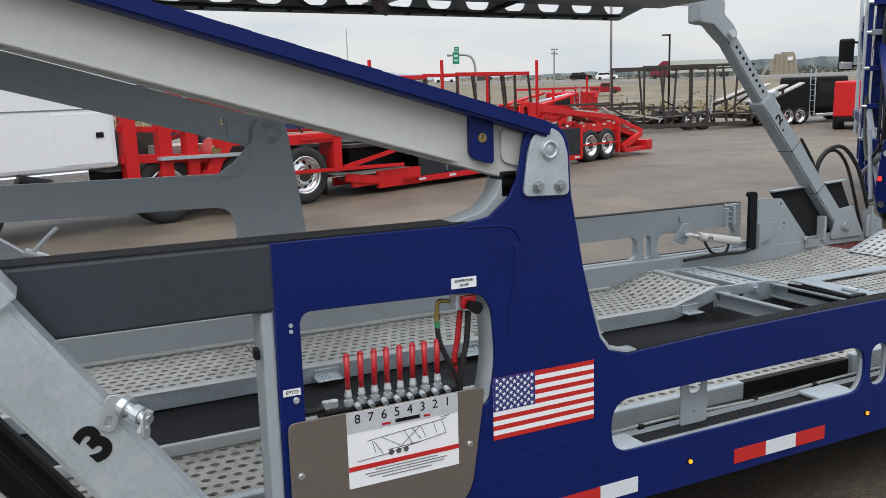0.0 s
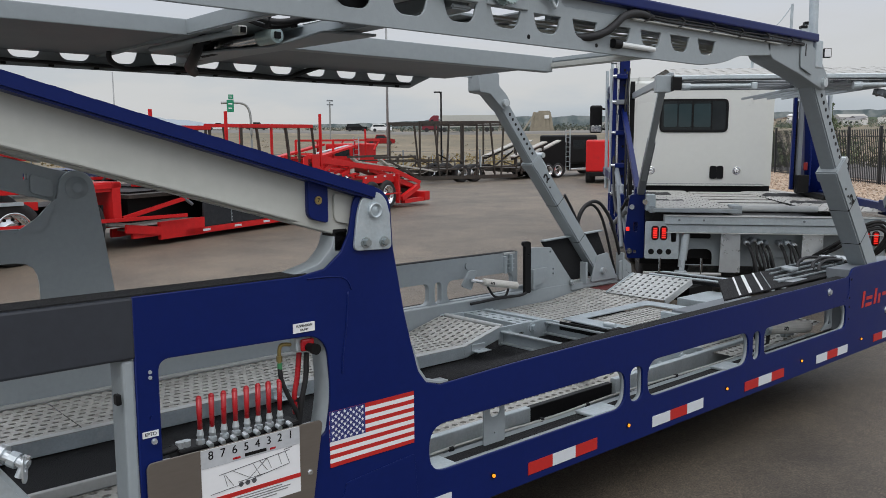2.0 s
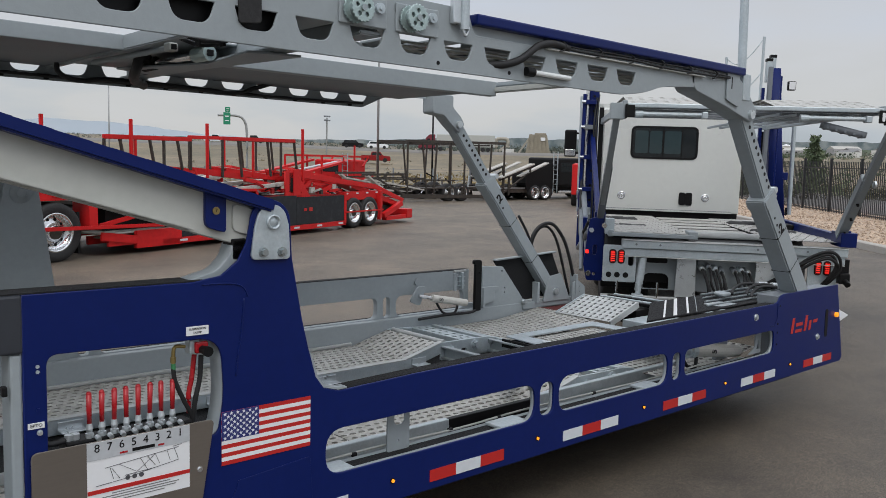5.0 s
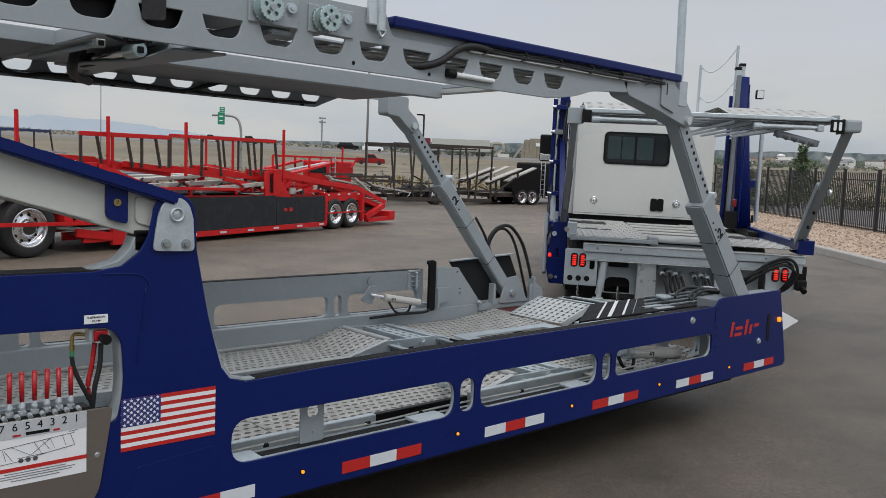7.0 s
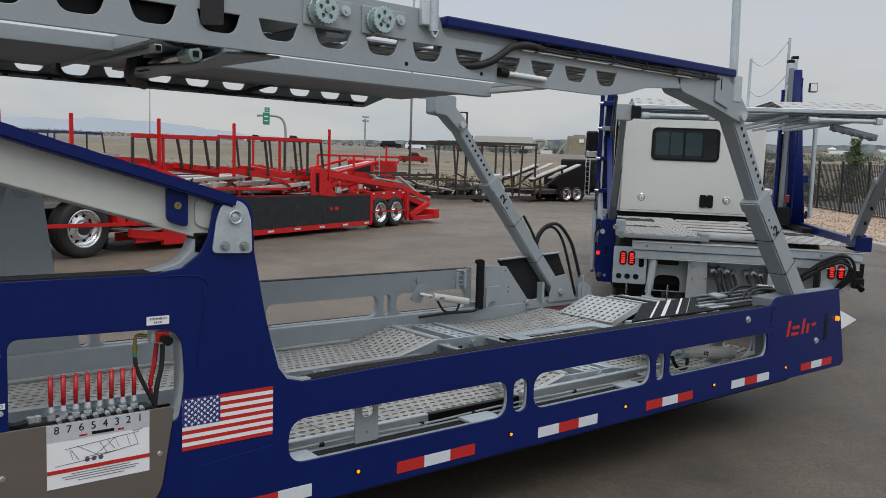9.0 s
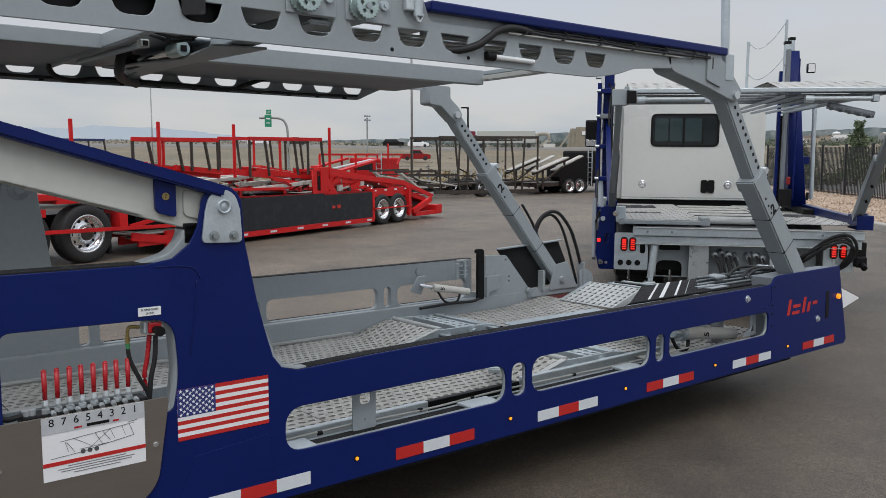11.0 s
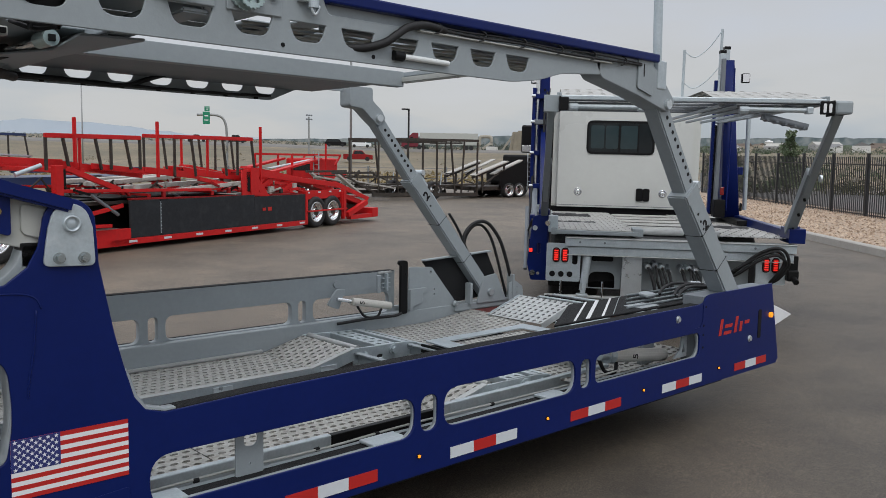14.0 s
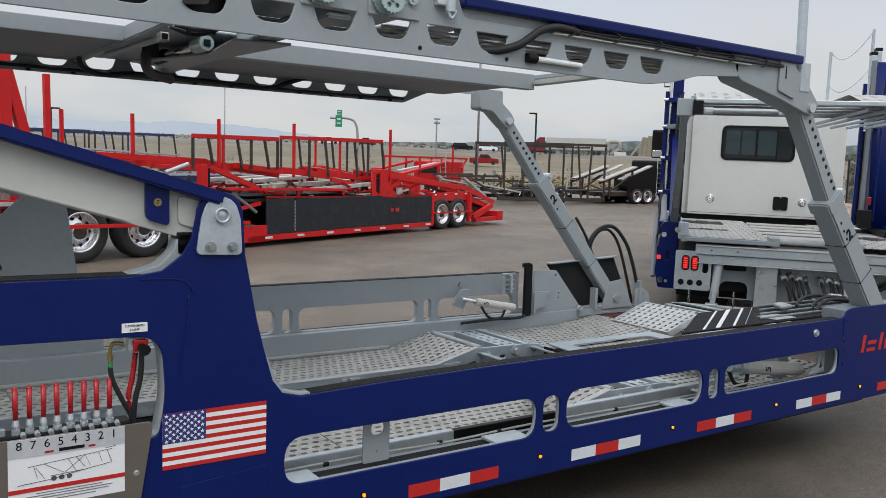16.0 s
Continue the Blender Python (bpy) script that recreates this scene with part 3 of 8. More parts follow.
part("tag_disc", bm, BRASS, trailer)
strut("ramp_edge", (-0.165, 0.02, 1.588), (-3.2, 0.02, 1.588 + slope * 3.035), 0.09, 0.044, BLUE, "blue ramp edge", 0.008)
strut("ramp_tread", (-0.30, 0.27, 1.612), (-3.2, 0.27, 1.612 + slope * 2.9), 0.40, 0.02, GREY)
for i in range(26):
    x = -0.34 - i * 0.11
    z = 1.588 + slope * (-0.165 - x) + 0.0205
    strut("ramp_tooth", (x, 0.02, z), (x - 0.06, 0.02, z + slope * 0.06), 0.07, 0.008, BLUE, bevel=0.003)
plate_xz("far_ramp_arm", rounded([(-0.40, 1.475), (-0.30, 1.50), (-0.27, 1.56), (-0.33, 1.63), (-0.45, 1.655), (-3.2, 2.44), (-3.2, 2.25)], [0.02, 0.03, 0.04, 0.03, 0.02, 0, 0]), FAR - 0.06, 0.05, GREY, trailer, [stadium(-0.595, -0.57, 1.60, 1.64, 0.008)], bevel=0.004)
plate_xz("far_ramp_pad", rounded([(-0.56, 1.535), (-0.455, 1.505), (-0.455, 1.60), (-0.56, 1.63)], 0.02), FAR - 0.075, 0.015, GREY, trailer, bevel=0.003)
strut("far_ramp_edge", (-0.5, FAR - 0.02, 1.70), (-3.2, FAR - 0.02, 1.70 + 0.285 * 2.7), 0.10, 0.02, GREYL, bevel=0.003)

# far side wall and pylon
FS = [stadium(-0.012, 0.062, 0.562, 0.732), stadium(0.112, 1.103, 0.562, 0.732, 0.06), stadium(1.155, 1.228, 0.562, 0.732), stadium(1.276, 2.258, 0.562, 0.732, 0.06), stadium(2.311, 2.384, 0.562, 0.732), stadium(2.440, 3.19, 0.562, 0.732, 0.07)]
plate_xz("far_wall", [(-0.58, 0.36), (-0.58, 0.895), (3.24, 0.895), (3.24, 0.60), (4.6, 0.53), (4.6, 0.36)], FAR + 0.02, 0.05, GREY, trailer, FS, "grey steel far side wall", 0.003)
slab("far_ledge", -3.2, 4.10, FAR - 0.045, FAR + 0.019, 0.34, 0.560, GREY, "grey lower rail of the far side", 0.006)
slab("far_ledge_edge", -0.56, 3.20, FAR + 0.071, FAR + 0.10, 0.36, 0.566, GRIP)
slab("beam_cap", 3.06, 3.20, FAR + 0.004, FAR + 0.019, 0.882, 0.900, CLEAN)
slab("beam_stub", 3.13, 3.15, FAR - 0.02, FAR + 0.019, 0.74, 0.882, GALV)
for z in (0.765, 0.80, 0.84):
    slab("beam_tab", 3.10, 3.18, FAR - 0.005, FAR + 0.018, z, z + 0.006, GALV, bevel=0.001)
bm = bmesh.new()
rod(bm, (2.66, FAR + 0.021, 0.83), (2.66, FAR + 0.008, 0.83), 0.030, 18)
part("beam_boss", bm, GREY, trailer)
slab("far_rail_lip", -0.2, 3.24, FAR + 0.02, FAR + 0.09, 0.8955, 0.902, GRIP)
FARP = [(-0.545, 0.88), (-0.546, 1.05), (-0.553, 1.10), (-0.572, 1.14), (-0.605, 1.165), (-0.66, 1.175), (-3.2, 1.19), (-3.2, 1.36), (-0.62, 1.345), (-0.52, 1.38), (-0.45, 1.46), (-0.425, 1.54)]
FARP += [(-0.335 + 0.09 * math.cos(radians(a)), 1.555 + 0.09 * math.sin(radians(a))) for a in range(170, 0, -20)]
FARP += [(-0.235, 1.50), (-0.15, 0.88)]
plate_xz("far_pylon", FARP, FAR - 0.085, 0.02, GREY, trailer, bevel=0.004)
bm = bmesh.new()
lathe(bm, [(0.0, 0.022), (0.026, 0.022), (0.030, 0.016), (0.030, 0.010), (0.058, 0.010), (0.060, 0.0)], Matrix.Translation((-0.335, FAR - 0.085, 1.555)) @ UPRIGHT, 28)
part("hinge_boss", bm, GREY, trailer, smooth=True)
plate_xz("far_gusset", rounded([(-0.66, 1.33), (-0.52, 1.33), (-0.44, 1.50), (-0.455, 1.50), (-0.55, 1.40)], 0.01), FAR - 0.10, 0.014, GREY, trailer)

# black stop, grey bracket and the foot of the far leg
plate_xz("wheel_stop", rounded([(3.235, 0.55), (3.30, 0.55), (3.30, 0.975), (3.27, 0.985), (3.215, 0.985), (3.215, 0.955), (3.235, 0.95)], 0.015), FAR - 0.08, 0.03, BLACK, trailer, [stadium(3.265, 3.28, 0.865, 0.882, 0.007)], "black upright stop", 0.003)
plate_xz("leg_bracket", rounded([(3.35, 0.545), (3.36, 0.92), (3.60, 0.905), (3.87, 0.60), (3.90, 0.54)], 0.012), FAR - 0.04, 0.02, GREY, trailer, [stadium(3.58, 3.605, 0.855, 0.88, 0.012), stadium(3.62, 3.645, 0.66, 0.685, 0.012), stadium(3.62, 3.645, 0.70, 0.725, 0.012), rounded([(3.45, 0.70), (3.50, 0.64), (3.50, 0.69)], 0.004)], bevel=0.003)
plate_xz("leg_flap", rounded([(3.56, 0.95), (4.34, 0.99), (4.55, 0.60), (3.90, 0.57)], 0.012), FAR + 0.03, 0.012, GRIP, trailer, bevel=0.003, label="black rubber flap")
strut("flap_edge", (3.54, FAR + 0.01, 0.962), (4.36, FAR + 0.01, 1.0), 0.06, 0.012, GREY)
slab("leg_foot", 3.86, 4.72, FAR - 0.06, FAR + 0.06, 0.50, 0.56, GREY)
plate_xz("leg_cheek", rounded([(4.12, 0.55), (4.20, 0.78), (4.36, 0.80), (4.50, 0.55)], 0.02), FAR - 0.075, 0.015, GREY, trailer, bevel=0.003)
plate_xz("leg_cheek", rounded([(4.52, 0.53), (4.52, 0.70), (4.60, 0.72), (4.70, 0.66), (4.72, 0.53)], 0.01), FAR - 0.09, 0.012, GREY, trailer, [stadium(4.55, 4.565, 0.60, 0.615, 0.007), stadium(4.55, 4.565, 0.65, 0.665, 0.007), stadium(4.62, 4.635, 0.60, 0.615, 0.007), stadium(4.62, 4.635, 0.65, 0.665, 0.007), stadium(4.66, 4.675, 0.57, 0.585, 0.007)], bevel=0.002)
tube("wheel_cylinder", (2.72, FAR - 0.10, 0.705), (3.10, FAR - 0.10, 0.635), 0.030, CREAM, "cream hydraulic cylinder")
tube("cylinder_rod", (2.58, FAR - 0.10, 0.735), (2.73, FAR - 0.10, 0.703), 0.014, CHROME)
plate_xz("cylinder_lug", rounded([(2.52, 0.69), (2.62, 0.65), (2.68, 0.80), (2.60, 0.80)], 0.02), FAR - 0.07, 0.02, GREY, trailer, bevel=0.003)
text("numeral", "5", facing(2.80, FAR - 0.1315, 0.690, 78), 0.062, BLACK, trailer, depth=0.001)
hose("hydraulic_hose", [(2.78, FAR - 0.09, 0.66), (2.86, FAR - 0.09, 0.57), (2.98, FAR - 0.09, 0.56), (3.02, FAR - 0.09, 0.63)], 0.010)
tube("wheel_cylinder", (3.02, FAR - 0.05, 0.88), (3.02, FAR - 0.05, 0.74), 0.018, GREY)
hose("hydraulic_hose", [(3.97, FAR - 0.03, 1.06), (3.99, FAR - 0.04, 1.18), (4.09, FAR - 0.05, 1.265), (4.25, FAR - 0.05, 1.265), (4.41, FAR - 0.05, 1.12), (4.50, FAR - 0.05, 0.95), (4.57, FAR - 0.05, 0.77), (4.67, FAR - 0.05, 0.52)], 0.016)
hose("hydraulic_hose", [(4.0, FAR, 1.02), (4.04, FAR, 1.15), (4.13, FAR, 1.235), (4.25, FAR, 1.23), (4.38, FAR, 1.08), (4.53, FAR, 0.70), (4.60, FAR, 0.5)], 0.013)


def leg(name, top, low, foot, y, numeral, nx, wide=0.112, sleeve=0.146):
    """A sliding support leg: perforated inner tube, thicker sleeve, lugs, a numeral."""
    d = (Vector((foot[0], 0, foot[1])) - Vector((top[0], 0, top[1]))).normalized()
    side = Vector((d.z, 0, -d.x))
    a, b, c = (Vector((p[0], y, p[1])) for p in (top, low, foot))
    holder = part(name, bar(bmesh.new(), a, b + d * 0.35, wide, 0.10, 0.008, (0, 1, 0)), GREY, trailer, "grey telescopic support leg")
    bm = bmesh.new()
    bar(bm, b, c, sleeve, 0.13, 0.010, (0, 1, 0))
    part("sleeve", bm, GREY, holder)
    bm = bmesh.new()
    bar(bm, b - d * 0.01, b + d * 0.07, sleeve + 0.014, 0.138, 0.008, (0, 1, 0))
    part("collar", bm, GREY, holder)
    n = int((b - a).length / 0.052)
    for k in range(n // 5, n):
        p = a + d * (0.052 * (k + 0.5))
        bm = bmesh.new()
        rod(bm, p + Vector((0, -0.047, 0)), p + Vector((0, -0.0515, 0)), 0.0125, 10)
        part("pin_hole", bm, BLACK, holder)
    for k in range(n // 3, n):
        p = a + d * (0.052 * (k + 0.4))
        bm = bmesh.new()
        rod(bm, p + side * (wide / 2 - 0.003), p + side * (wide / 2 + 0.0015), 0.011, 8)
        rod(bm, p - side * (wide / 2 - 0.003), p - side * (wide / 2 + 0.0015), 0.011, 8)
        part("pin_hole", bm, BLACK, holder)
    bm = bmesh.new()
    bar(bm, b + d * 0.02 - side * (sleeve / 2 + 0.012), b + d * 0.16 - side * (sleeve / 2 + 0.012), 0.03, 0.09, 0.006, (0, 1, 0))
    part("latch_block", bm, GALV, holder)
    for k in range(3):
        p = b + d * (0.17 + 0.06 * k) + side * 0.02
        bm = bmesh.new()
        rod(bm, p + Vector((0, -0.06, 0)), p + Vector((0, -0.0665, 0)), 0.009, 10)
        part("pin_hole", bm, BLACK, holder)
    for k in (0.34, 0.66):
        p = b + (c - b) * k
        bm = bmesh.new()
        bar(bm, p - d * 0.002, p + d * 0.002, sleeve + 0.003, 0.133, 0, (0, 1, 0))
        part("strap", bm, BLACK, holder)
    tilt = math.degrees(math.atan2(d.z, d.x)) + 90
    p = b + (c - b) * nx
    text("numeral", numeral, facing(p.x, y - 0.0665, p.z, tilt), 0.095, BLACK, holder, depth=0.001, bold=0.003)
    bm = bmesh.new()
    p = b + d * 0.03 - side * 0.10
    rod(bm, p + Vector((0, -0.06, 0)), p + Vector((0, 0.05, 0)), 0.022, 12)
    part("locking_pin", bm, ZINC, holder)
    return holder


leg("support_leg", (3.14, 2.15), (3.50, 1.62), (4.115, 0.90), 0.075, "2", 0.30)
leg("support_leg", (2.99, 2.13), (3.38, 1.66), (4.31, 0.60), FAR, "2", 0.14, 0.10, 0.118)
hose("hydraulic_hose", [(3.86, FAR + 0.03, 1.35), (4.0, FAR + 0.04, 1.18), (4.1, FAR + 0.04, 1.0)], 0.012)

# near leg head, with bracket and upright number
plate_xz("leg_head", rounded([(2.50, 2.27), (2.55, 2.22), (2.88, 2.155), (3.10, 2.10), (3.19, 2.08), (3.25, 2.14), (3.12, 2.26), (3.02, 2.32), (2.98, 2.36), (2.5, 2.36)], 0.02), 0.0, 0.13, GREY, trailer, bevel=0.005)
plate_xz("leg_head_plate", rounded([(2.86, 2.19), (3.0, 2.155), (3.0, 2.36), (2.86, 2.36)], 0.01), -0.012, 0.01, GREY, trailer, bevel=0.002)
text("numeral", "1", facing(2.91, -0.0135, 2.285), 0.10, BLACK, trailer, depth=0.001, stretch=0.8)
tube("hinge_pin", (3.17, -0.02, 2.12), (3.17, 0.16, 2.12), 0.028, ZINC)
bm = bmesh.new()
box(bm, 3.06, 3.15, -0.005, 0.08, 2.20, 2.36, 0.006)
part("post_socket", bm, GALV, trailer)
tube("post", (3.135, 0.05, 2.15), (3.10, 0.05, 3.6), 0.026, GALV, "galvanised guard-rail post")
plate_xz("leg_head", rounded([(2.72, 2.20), (2.72, 2.345), (2.93, 2.345), (2.93, 2.25), (3.02, 2.18), (3.06, 2.12), (3.0, 2.06), (2.91, 2.13), (2.84, 2.19)], 0.02), FAR - 0.07, 0.13, GREY, trailer, bevel=0.005)
tube("hinge_pin", (2.99, FAR - 0.1, 2.12), (2.99, FAR + 0.08, 2.12), 0.028, ZINC)


# upper deck
def cutout(cx, w, zt, zb):
    return rounded([(cx - w / 2, zt), (cx + w / 2, zt), (cx + w * 0.36, zb), (cx - w * 0.36, zb)], [0.008, 0.008, w * 0.30, w * 0.30], 5)


near_cuts = [cutout(0.007 + 0.2345 * k, 0.170, 2.262, 2.185) for k in range(-11, 9)]
plate_xz("upper_deck_beam", rounded([(-3.2, 2.14), (1.85, 2.14), (2.05, 2.165), (2.20, 2.21), (2.52, 2.235), (2.52, 2.30), (0.80, 2.30), (0.76, 2.40), (-3.2, 2.40)], [0, 0.05, 0.1, 0.05, 0, 0, 0.02, 0.01, 0]), 0.0, 0.012, GREY, trailer, near_cuts, "grey deck beam with rounded cut-outs", 0.003)
strut("beam_foot", (-3.2, 0.028, 2.152), (1.85, 0.028, 2.152), 0.03, 0.012, GREY, bevel=0.002)
slab("upper_deck_edge", 0.79, 3.04, -0.03, 0.06, 2.342, 2.388, BLUE, "blue deck edge rail", 0.008)
slab("deck_skin", -3.2, 0.78, 0.02, 0.82, 2.355, 2.365, GREY)
slab("deck_skin", 0.80, 3.0, 0.06, 0.26, 2.345, 2.360, GREY)
slab("deck_skin", 0.80, 3.0, 0.60, 0.82, 2.345, 2.360, GREY)
slab("deck_inner_web", -3.2, 3.0, 0.80, 0.83, 2.305, 2.352, GREY)
slab("deck_shelf", 0.85, 2.95, 0.10, 0.14, 2.265, 2.335, GREY)
for k in range(9):
    x = 0.88 + k * 0.235
    slab("deck_slat", x, x + 0.13, 0.15, 0.78, 2.322, 2.332, GREY, bevel=0.002)
# ribbed bright liner under the rail, with thin wires clipped along it
for k in range(4):
    slab("liner_rib", 1.22, 2.86, 0.014 + 0.012 * k, 0.024 + 0.012 * k, 2.304 + 0.009 * k, 2.310 + 0.009 * k, GALV, bevel=0.002)
slab("liner_back", 1.22, 2.86, 0.062, 0.066, 2.302, 2.342, GALV, bevel=0.001)
# beam lip in paler grey: the light on the flange is in its colour
slab("beam_lip", 1.25, 2.60, -0.022, 0.0, 2.293, 2.300, GREYL, bevel=0.002)
hose("loom", [(0.90, 0.022, 2.19), (0.98, -0.004, 2.198), (1.06, -0.02, 2.224), (1.12, -0.026, 2.262), (1.18, -0.026, 2.300), (1.28, -0.02, 2.322), (1.40, -0.012, 2.315)], 0.017)
hose("wire", [(1.28, -0.02, 2.322), (1.36, -0.022, 2.312), (1.60, -0.022, 2.308), (1.90, -0.022, 2.314), (2.15, -0.022, 2.306), (2.55, -0.022, 2.308), (2.88, -0.015, 2.315)], 0.006)
hose("wire", [(1.28, -0.015, 2.33), (1.50, -0.02, 2.322), (1.75, -0.018, 2.328), (2.10, -0.018, 2.322), (2.45, -0.018, 2.328), (2.88, -0.015, 2.322)], 0.004)
for k in range(6):
    x = 1.36 + k * 0.27
    hose("wire_clip", [(x - 0.015, -0.012, 2.345), (x + 0.010, -0.028, 2.325), (x - 0.004, -0.026, 2.302), (x - 0.030, -0.020, 2.294)], 0.0035)
# ribbed plates seen behind the front slots; a black sheet paints the rear slots' shade
for k in range(6):
    strut("slat_rib", (0.52, 0.16, 2.175 + 0.017 * k), (2.25, 0.16, 2.205 + 0.017 * k), 0.010, 0.009, GREYL, bevel=0.002)
slab("slot_shade", -3.2, -0.12, 0.05, 0.056, 2.162, 2.35, BLACK, "black sheet painting the shade in the rear cut-outs", bevel=0.001)
plate_xz("beam_strap", rounded([(-0.297, 2.205), (-0.217, 2.215), (-0.217, 2.40), (-0.297, 2.40)], 0.012), -0.012, 0.010, RUBBER, trailer, bevel=0.003, label="black strap hanging over the deck beam")
bm = bmesh.new()
rod(bm, (1.16, -0.012, 2.181), (1.42, -0.012, 2.178), 0.012, 12)
part("marker_lamp", bm, mat("frosted_lamp", (0.75, 0.78, 0.78), 0.3, 0.0, 0.05, 8), trailer, "frosted tube lamp")
tube("lamp_end", (1.115, -0.012, 2.182), (1.165, -0.012, 2.181), 0.020, BLACK)
slab("deck_rear_web", 0.80, 1.25, 0.012, 0.04, 2.30, 2.363, GREY)
for x in (0.60, 1.02):
    bm = bmesh.new()
    rod(bm, (x, -0.001, 2.166), (x, 0.004, 2.166), 0.009, 10)
    part("bolt_hole", bm, BLACK, trailer)
# strap winches: a pierced toothed wheel on a drum, with its pawl
WINCHM = mat("greenish_zinc", (0.42, 0.52, 0.51), 0.34, 0.6, 0.12, 30)
GEAR = [((0.052 if k % 2 else 0.046) * math.cos(2 * math.pi * k / 40), (0.052 if k % 2 else 0.046) * math.sin(2 * math.pi * k / 40)) for k in range(40)]
PIERCED = [[(0.028 * math.cos(2 * math.pi * (k + 0.25) / 5) + 0.0105 * math.cos(a * math.pi / 6), 0.028 * math.sin(2 * math.pi * (k + 0.25) / 5) + 0.0105 * math.sin(a * math.pi / 6)) for a in range(12)] for k in range(5)]
for x in (0.18, 0.445):
    slab("winch_plate", x - 0.075, x + 0.145, -0.010, -0.001, 2.262, 2.372, GREY, bevel=0.004)
    winch = plate_at("strap_winch", GEAR, facing(x, -0.052, 2.318), 0.010, WINCHM, trailer, PIERCED, "pierced zinc ratchet winch wheel", 0.0015)
    part("drum", rod(bmesh.new(), (x, -0.046, 2.318), (x, -0.008, 2.318), 0.040, 20), BOLTM, winch)
    plate_at("back_wheel", GEAR, facing(x - 0.012, -0.020, 2.315), 0.010, WINCHM, winch, bevel=0.001)
    part("hub", rod(bmesh.new(), (x, -0.045, 2.318), (x, -0.066, 2.318), 0.012, 12), BOLTM, winch)
    bm = bmesh.new()
    rod(bm, (x + 0.105, -0.008, 2.335), (x + 0.105, -0.026, 2.335), 0.020, 18)
    rod(bm, (x + 0.105, -0.026, 2.335), (x + 0.105, -0.032, 2.335), 0.009, 6)
    part("winch_pawl", bm, GALV, trailer)
slab("post_holder", 0.655, 0.70, -0.03, -0.002, 2.33, 2.44, ZINC, bevel=0.006)
tube("post_holder_pin", (0.715, -0.03, 2.31), (0.715, -0.03, 2.46), 0.020, GALV)
tube("deck_post", (0.745, 0.02, 2.36), (0.74, 0.02, 3.1), 0.012, GALV)
hose("post_chain", [(0.70, -0.03, 2.33), (0.715, -0.035, 2.285), (0.74, -0.03, 2.32)], 0.006, ZINC)

far_cuts = [cutout(-0.02 + 0.256 * k, 0.185, 2.312, 2.238) for k in range(-11, 9)]
plate_xz("far_deck_beam", rounded([(-3.2, 2.195), (2.07, 2.20), (2.16, 2.24), (2.28, 2.29), (2.42, 2.31), (2.70, 2.31), (2.70, 2.375), (-3.2, 2.375)], [0, 0.02, 0.03, 0.03, 0.03, 0, 0, 0]), FAR, 0.012, GREY, trailer, far_cuts, "dark grey far deck beam with rounded cut-outs", 0.002)
for k in range(22):
    x = -3.0 + 0.235 * k
    slab("beam_clip", x, x + 0.025, FAR - 0.02, FAR, 2.198, 2.225, BLACK, bevel=0.003)
# far deck skins take the darker grey, which paints their underside shade
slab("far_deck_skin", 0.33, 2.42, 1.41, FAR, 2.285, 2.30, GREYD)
slab("far_deck_edge", 0.33, 2.36, 1.40, 1.409, 2.243, 2.338, GREY)
slab("far_deck_lip", 0.33, 2.36, 1.409, 1.47, 2.243, 2.250, GREY, bevel=0.002)
slab("far_deck_skin", -0.14, 0.33, 1.12, FAR, 2.305, 2.315, GREY)
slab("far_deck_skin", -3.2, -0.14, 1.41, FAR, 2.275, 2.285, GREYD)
slab("far_deck_edge", -3.2, -0.13, 1.40, 1.409, 2.262, 2.334, GREY)
strut("cross_beam", (-0.105, 0.02, 2.298), (-0.15, FAR, 2.298), 0.04, 0.07, GREY)
strut("cross_beam", (0.27, 0.02, 2.245), (0.30, FAR, 2.245), 0.10, 0.018, GREY)
strut("cross_beam", (0.30, 0.02, 2.285), (0.30, FAR, 2.285), 0.012, 0.07, GREY)
strut("cross_tube", (2.37, 1.42, 2.285), (2.15, 0.05, 2.255), 0.05, 0.035, GREYL)
strut("cross_tube", (2.45, 2.45, 2.33), (2.45, 0.10, 2.33), 0.06, 0.03, GREY)
tube("deck_cylinder", (-0.13, 1.85, 2.244), (-0.060, 1.12, 2.252), 0.014, GREY)
slab("cylinder_nut", -0.083, -0.040, 1.04, 1.10, 2.234, 2.272, GREYL, bevel=0.006)
slab("cylinder_socket", -0.073, -0.049, 1.032, 1.05, 2.241, 2.265, BLACK, bevel=0.002)
tube("deck_cylinder_barrel", (0.10, 1.90, 2.246), (0.15, 1.15, 2.256), 0.018, CHROME, "bright hydraulic rod")
tube("cylinder_collar", (0.108, 1.78, 2.247), (0.116, 1.66, 2.249), 0.034, RUBBER)
tube("winch_drum", (0.143, 1.25, 2.256), (0.152, 1.12, 2.257), 0.035, WINCHM, "zinc winch drum with a square socket", 18)
slab("drum_socket", 0.137, 0.167, 1.108, 1.125, 2.242, 2.272, BLACK, bevel=0.003)
plate_at("deck_gusset", rounded([(0.24, 1.95), (0.37, 0.66), (0.13, 0.72), (0.20, 1.25), (-0.02, 1.85)], 0.02), Matrix.Translation((0, 0, 2.225)), 0.010, GREY, trailer, bevel=0.002, label="grey gusset under the deck joint")
hose("hydraulic_hose", [(0.06, 1.62, 2.285), (0.02, 1.62, 2.268), (0.02, 1.66, 2.225), (0.06, 1.80, 2.195), (0.16, 2.05, 2.192), (0.36, 2.42, 2.205)], 0.027)
hose("hydraulic_hose", [(-0.02, 1.02, 2.31), (0.05, 0.95, 2.285), (0.12, 0.86, 2.29), (0.20, 0.80, 2.305), (0.25, 0.74, 2.285)], 0.014)
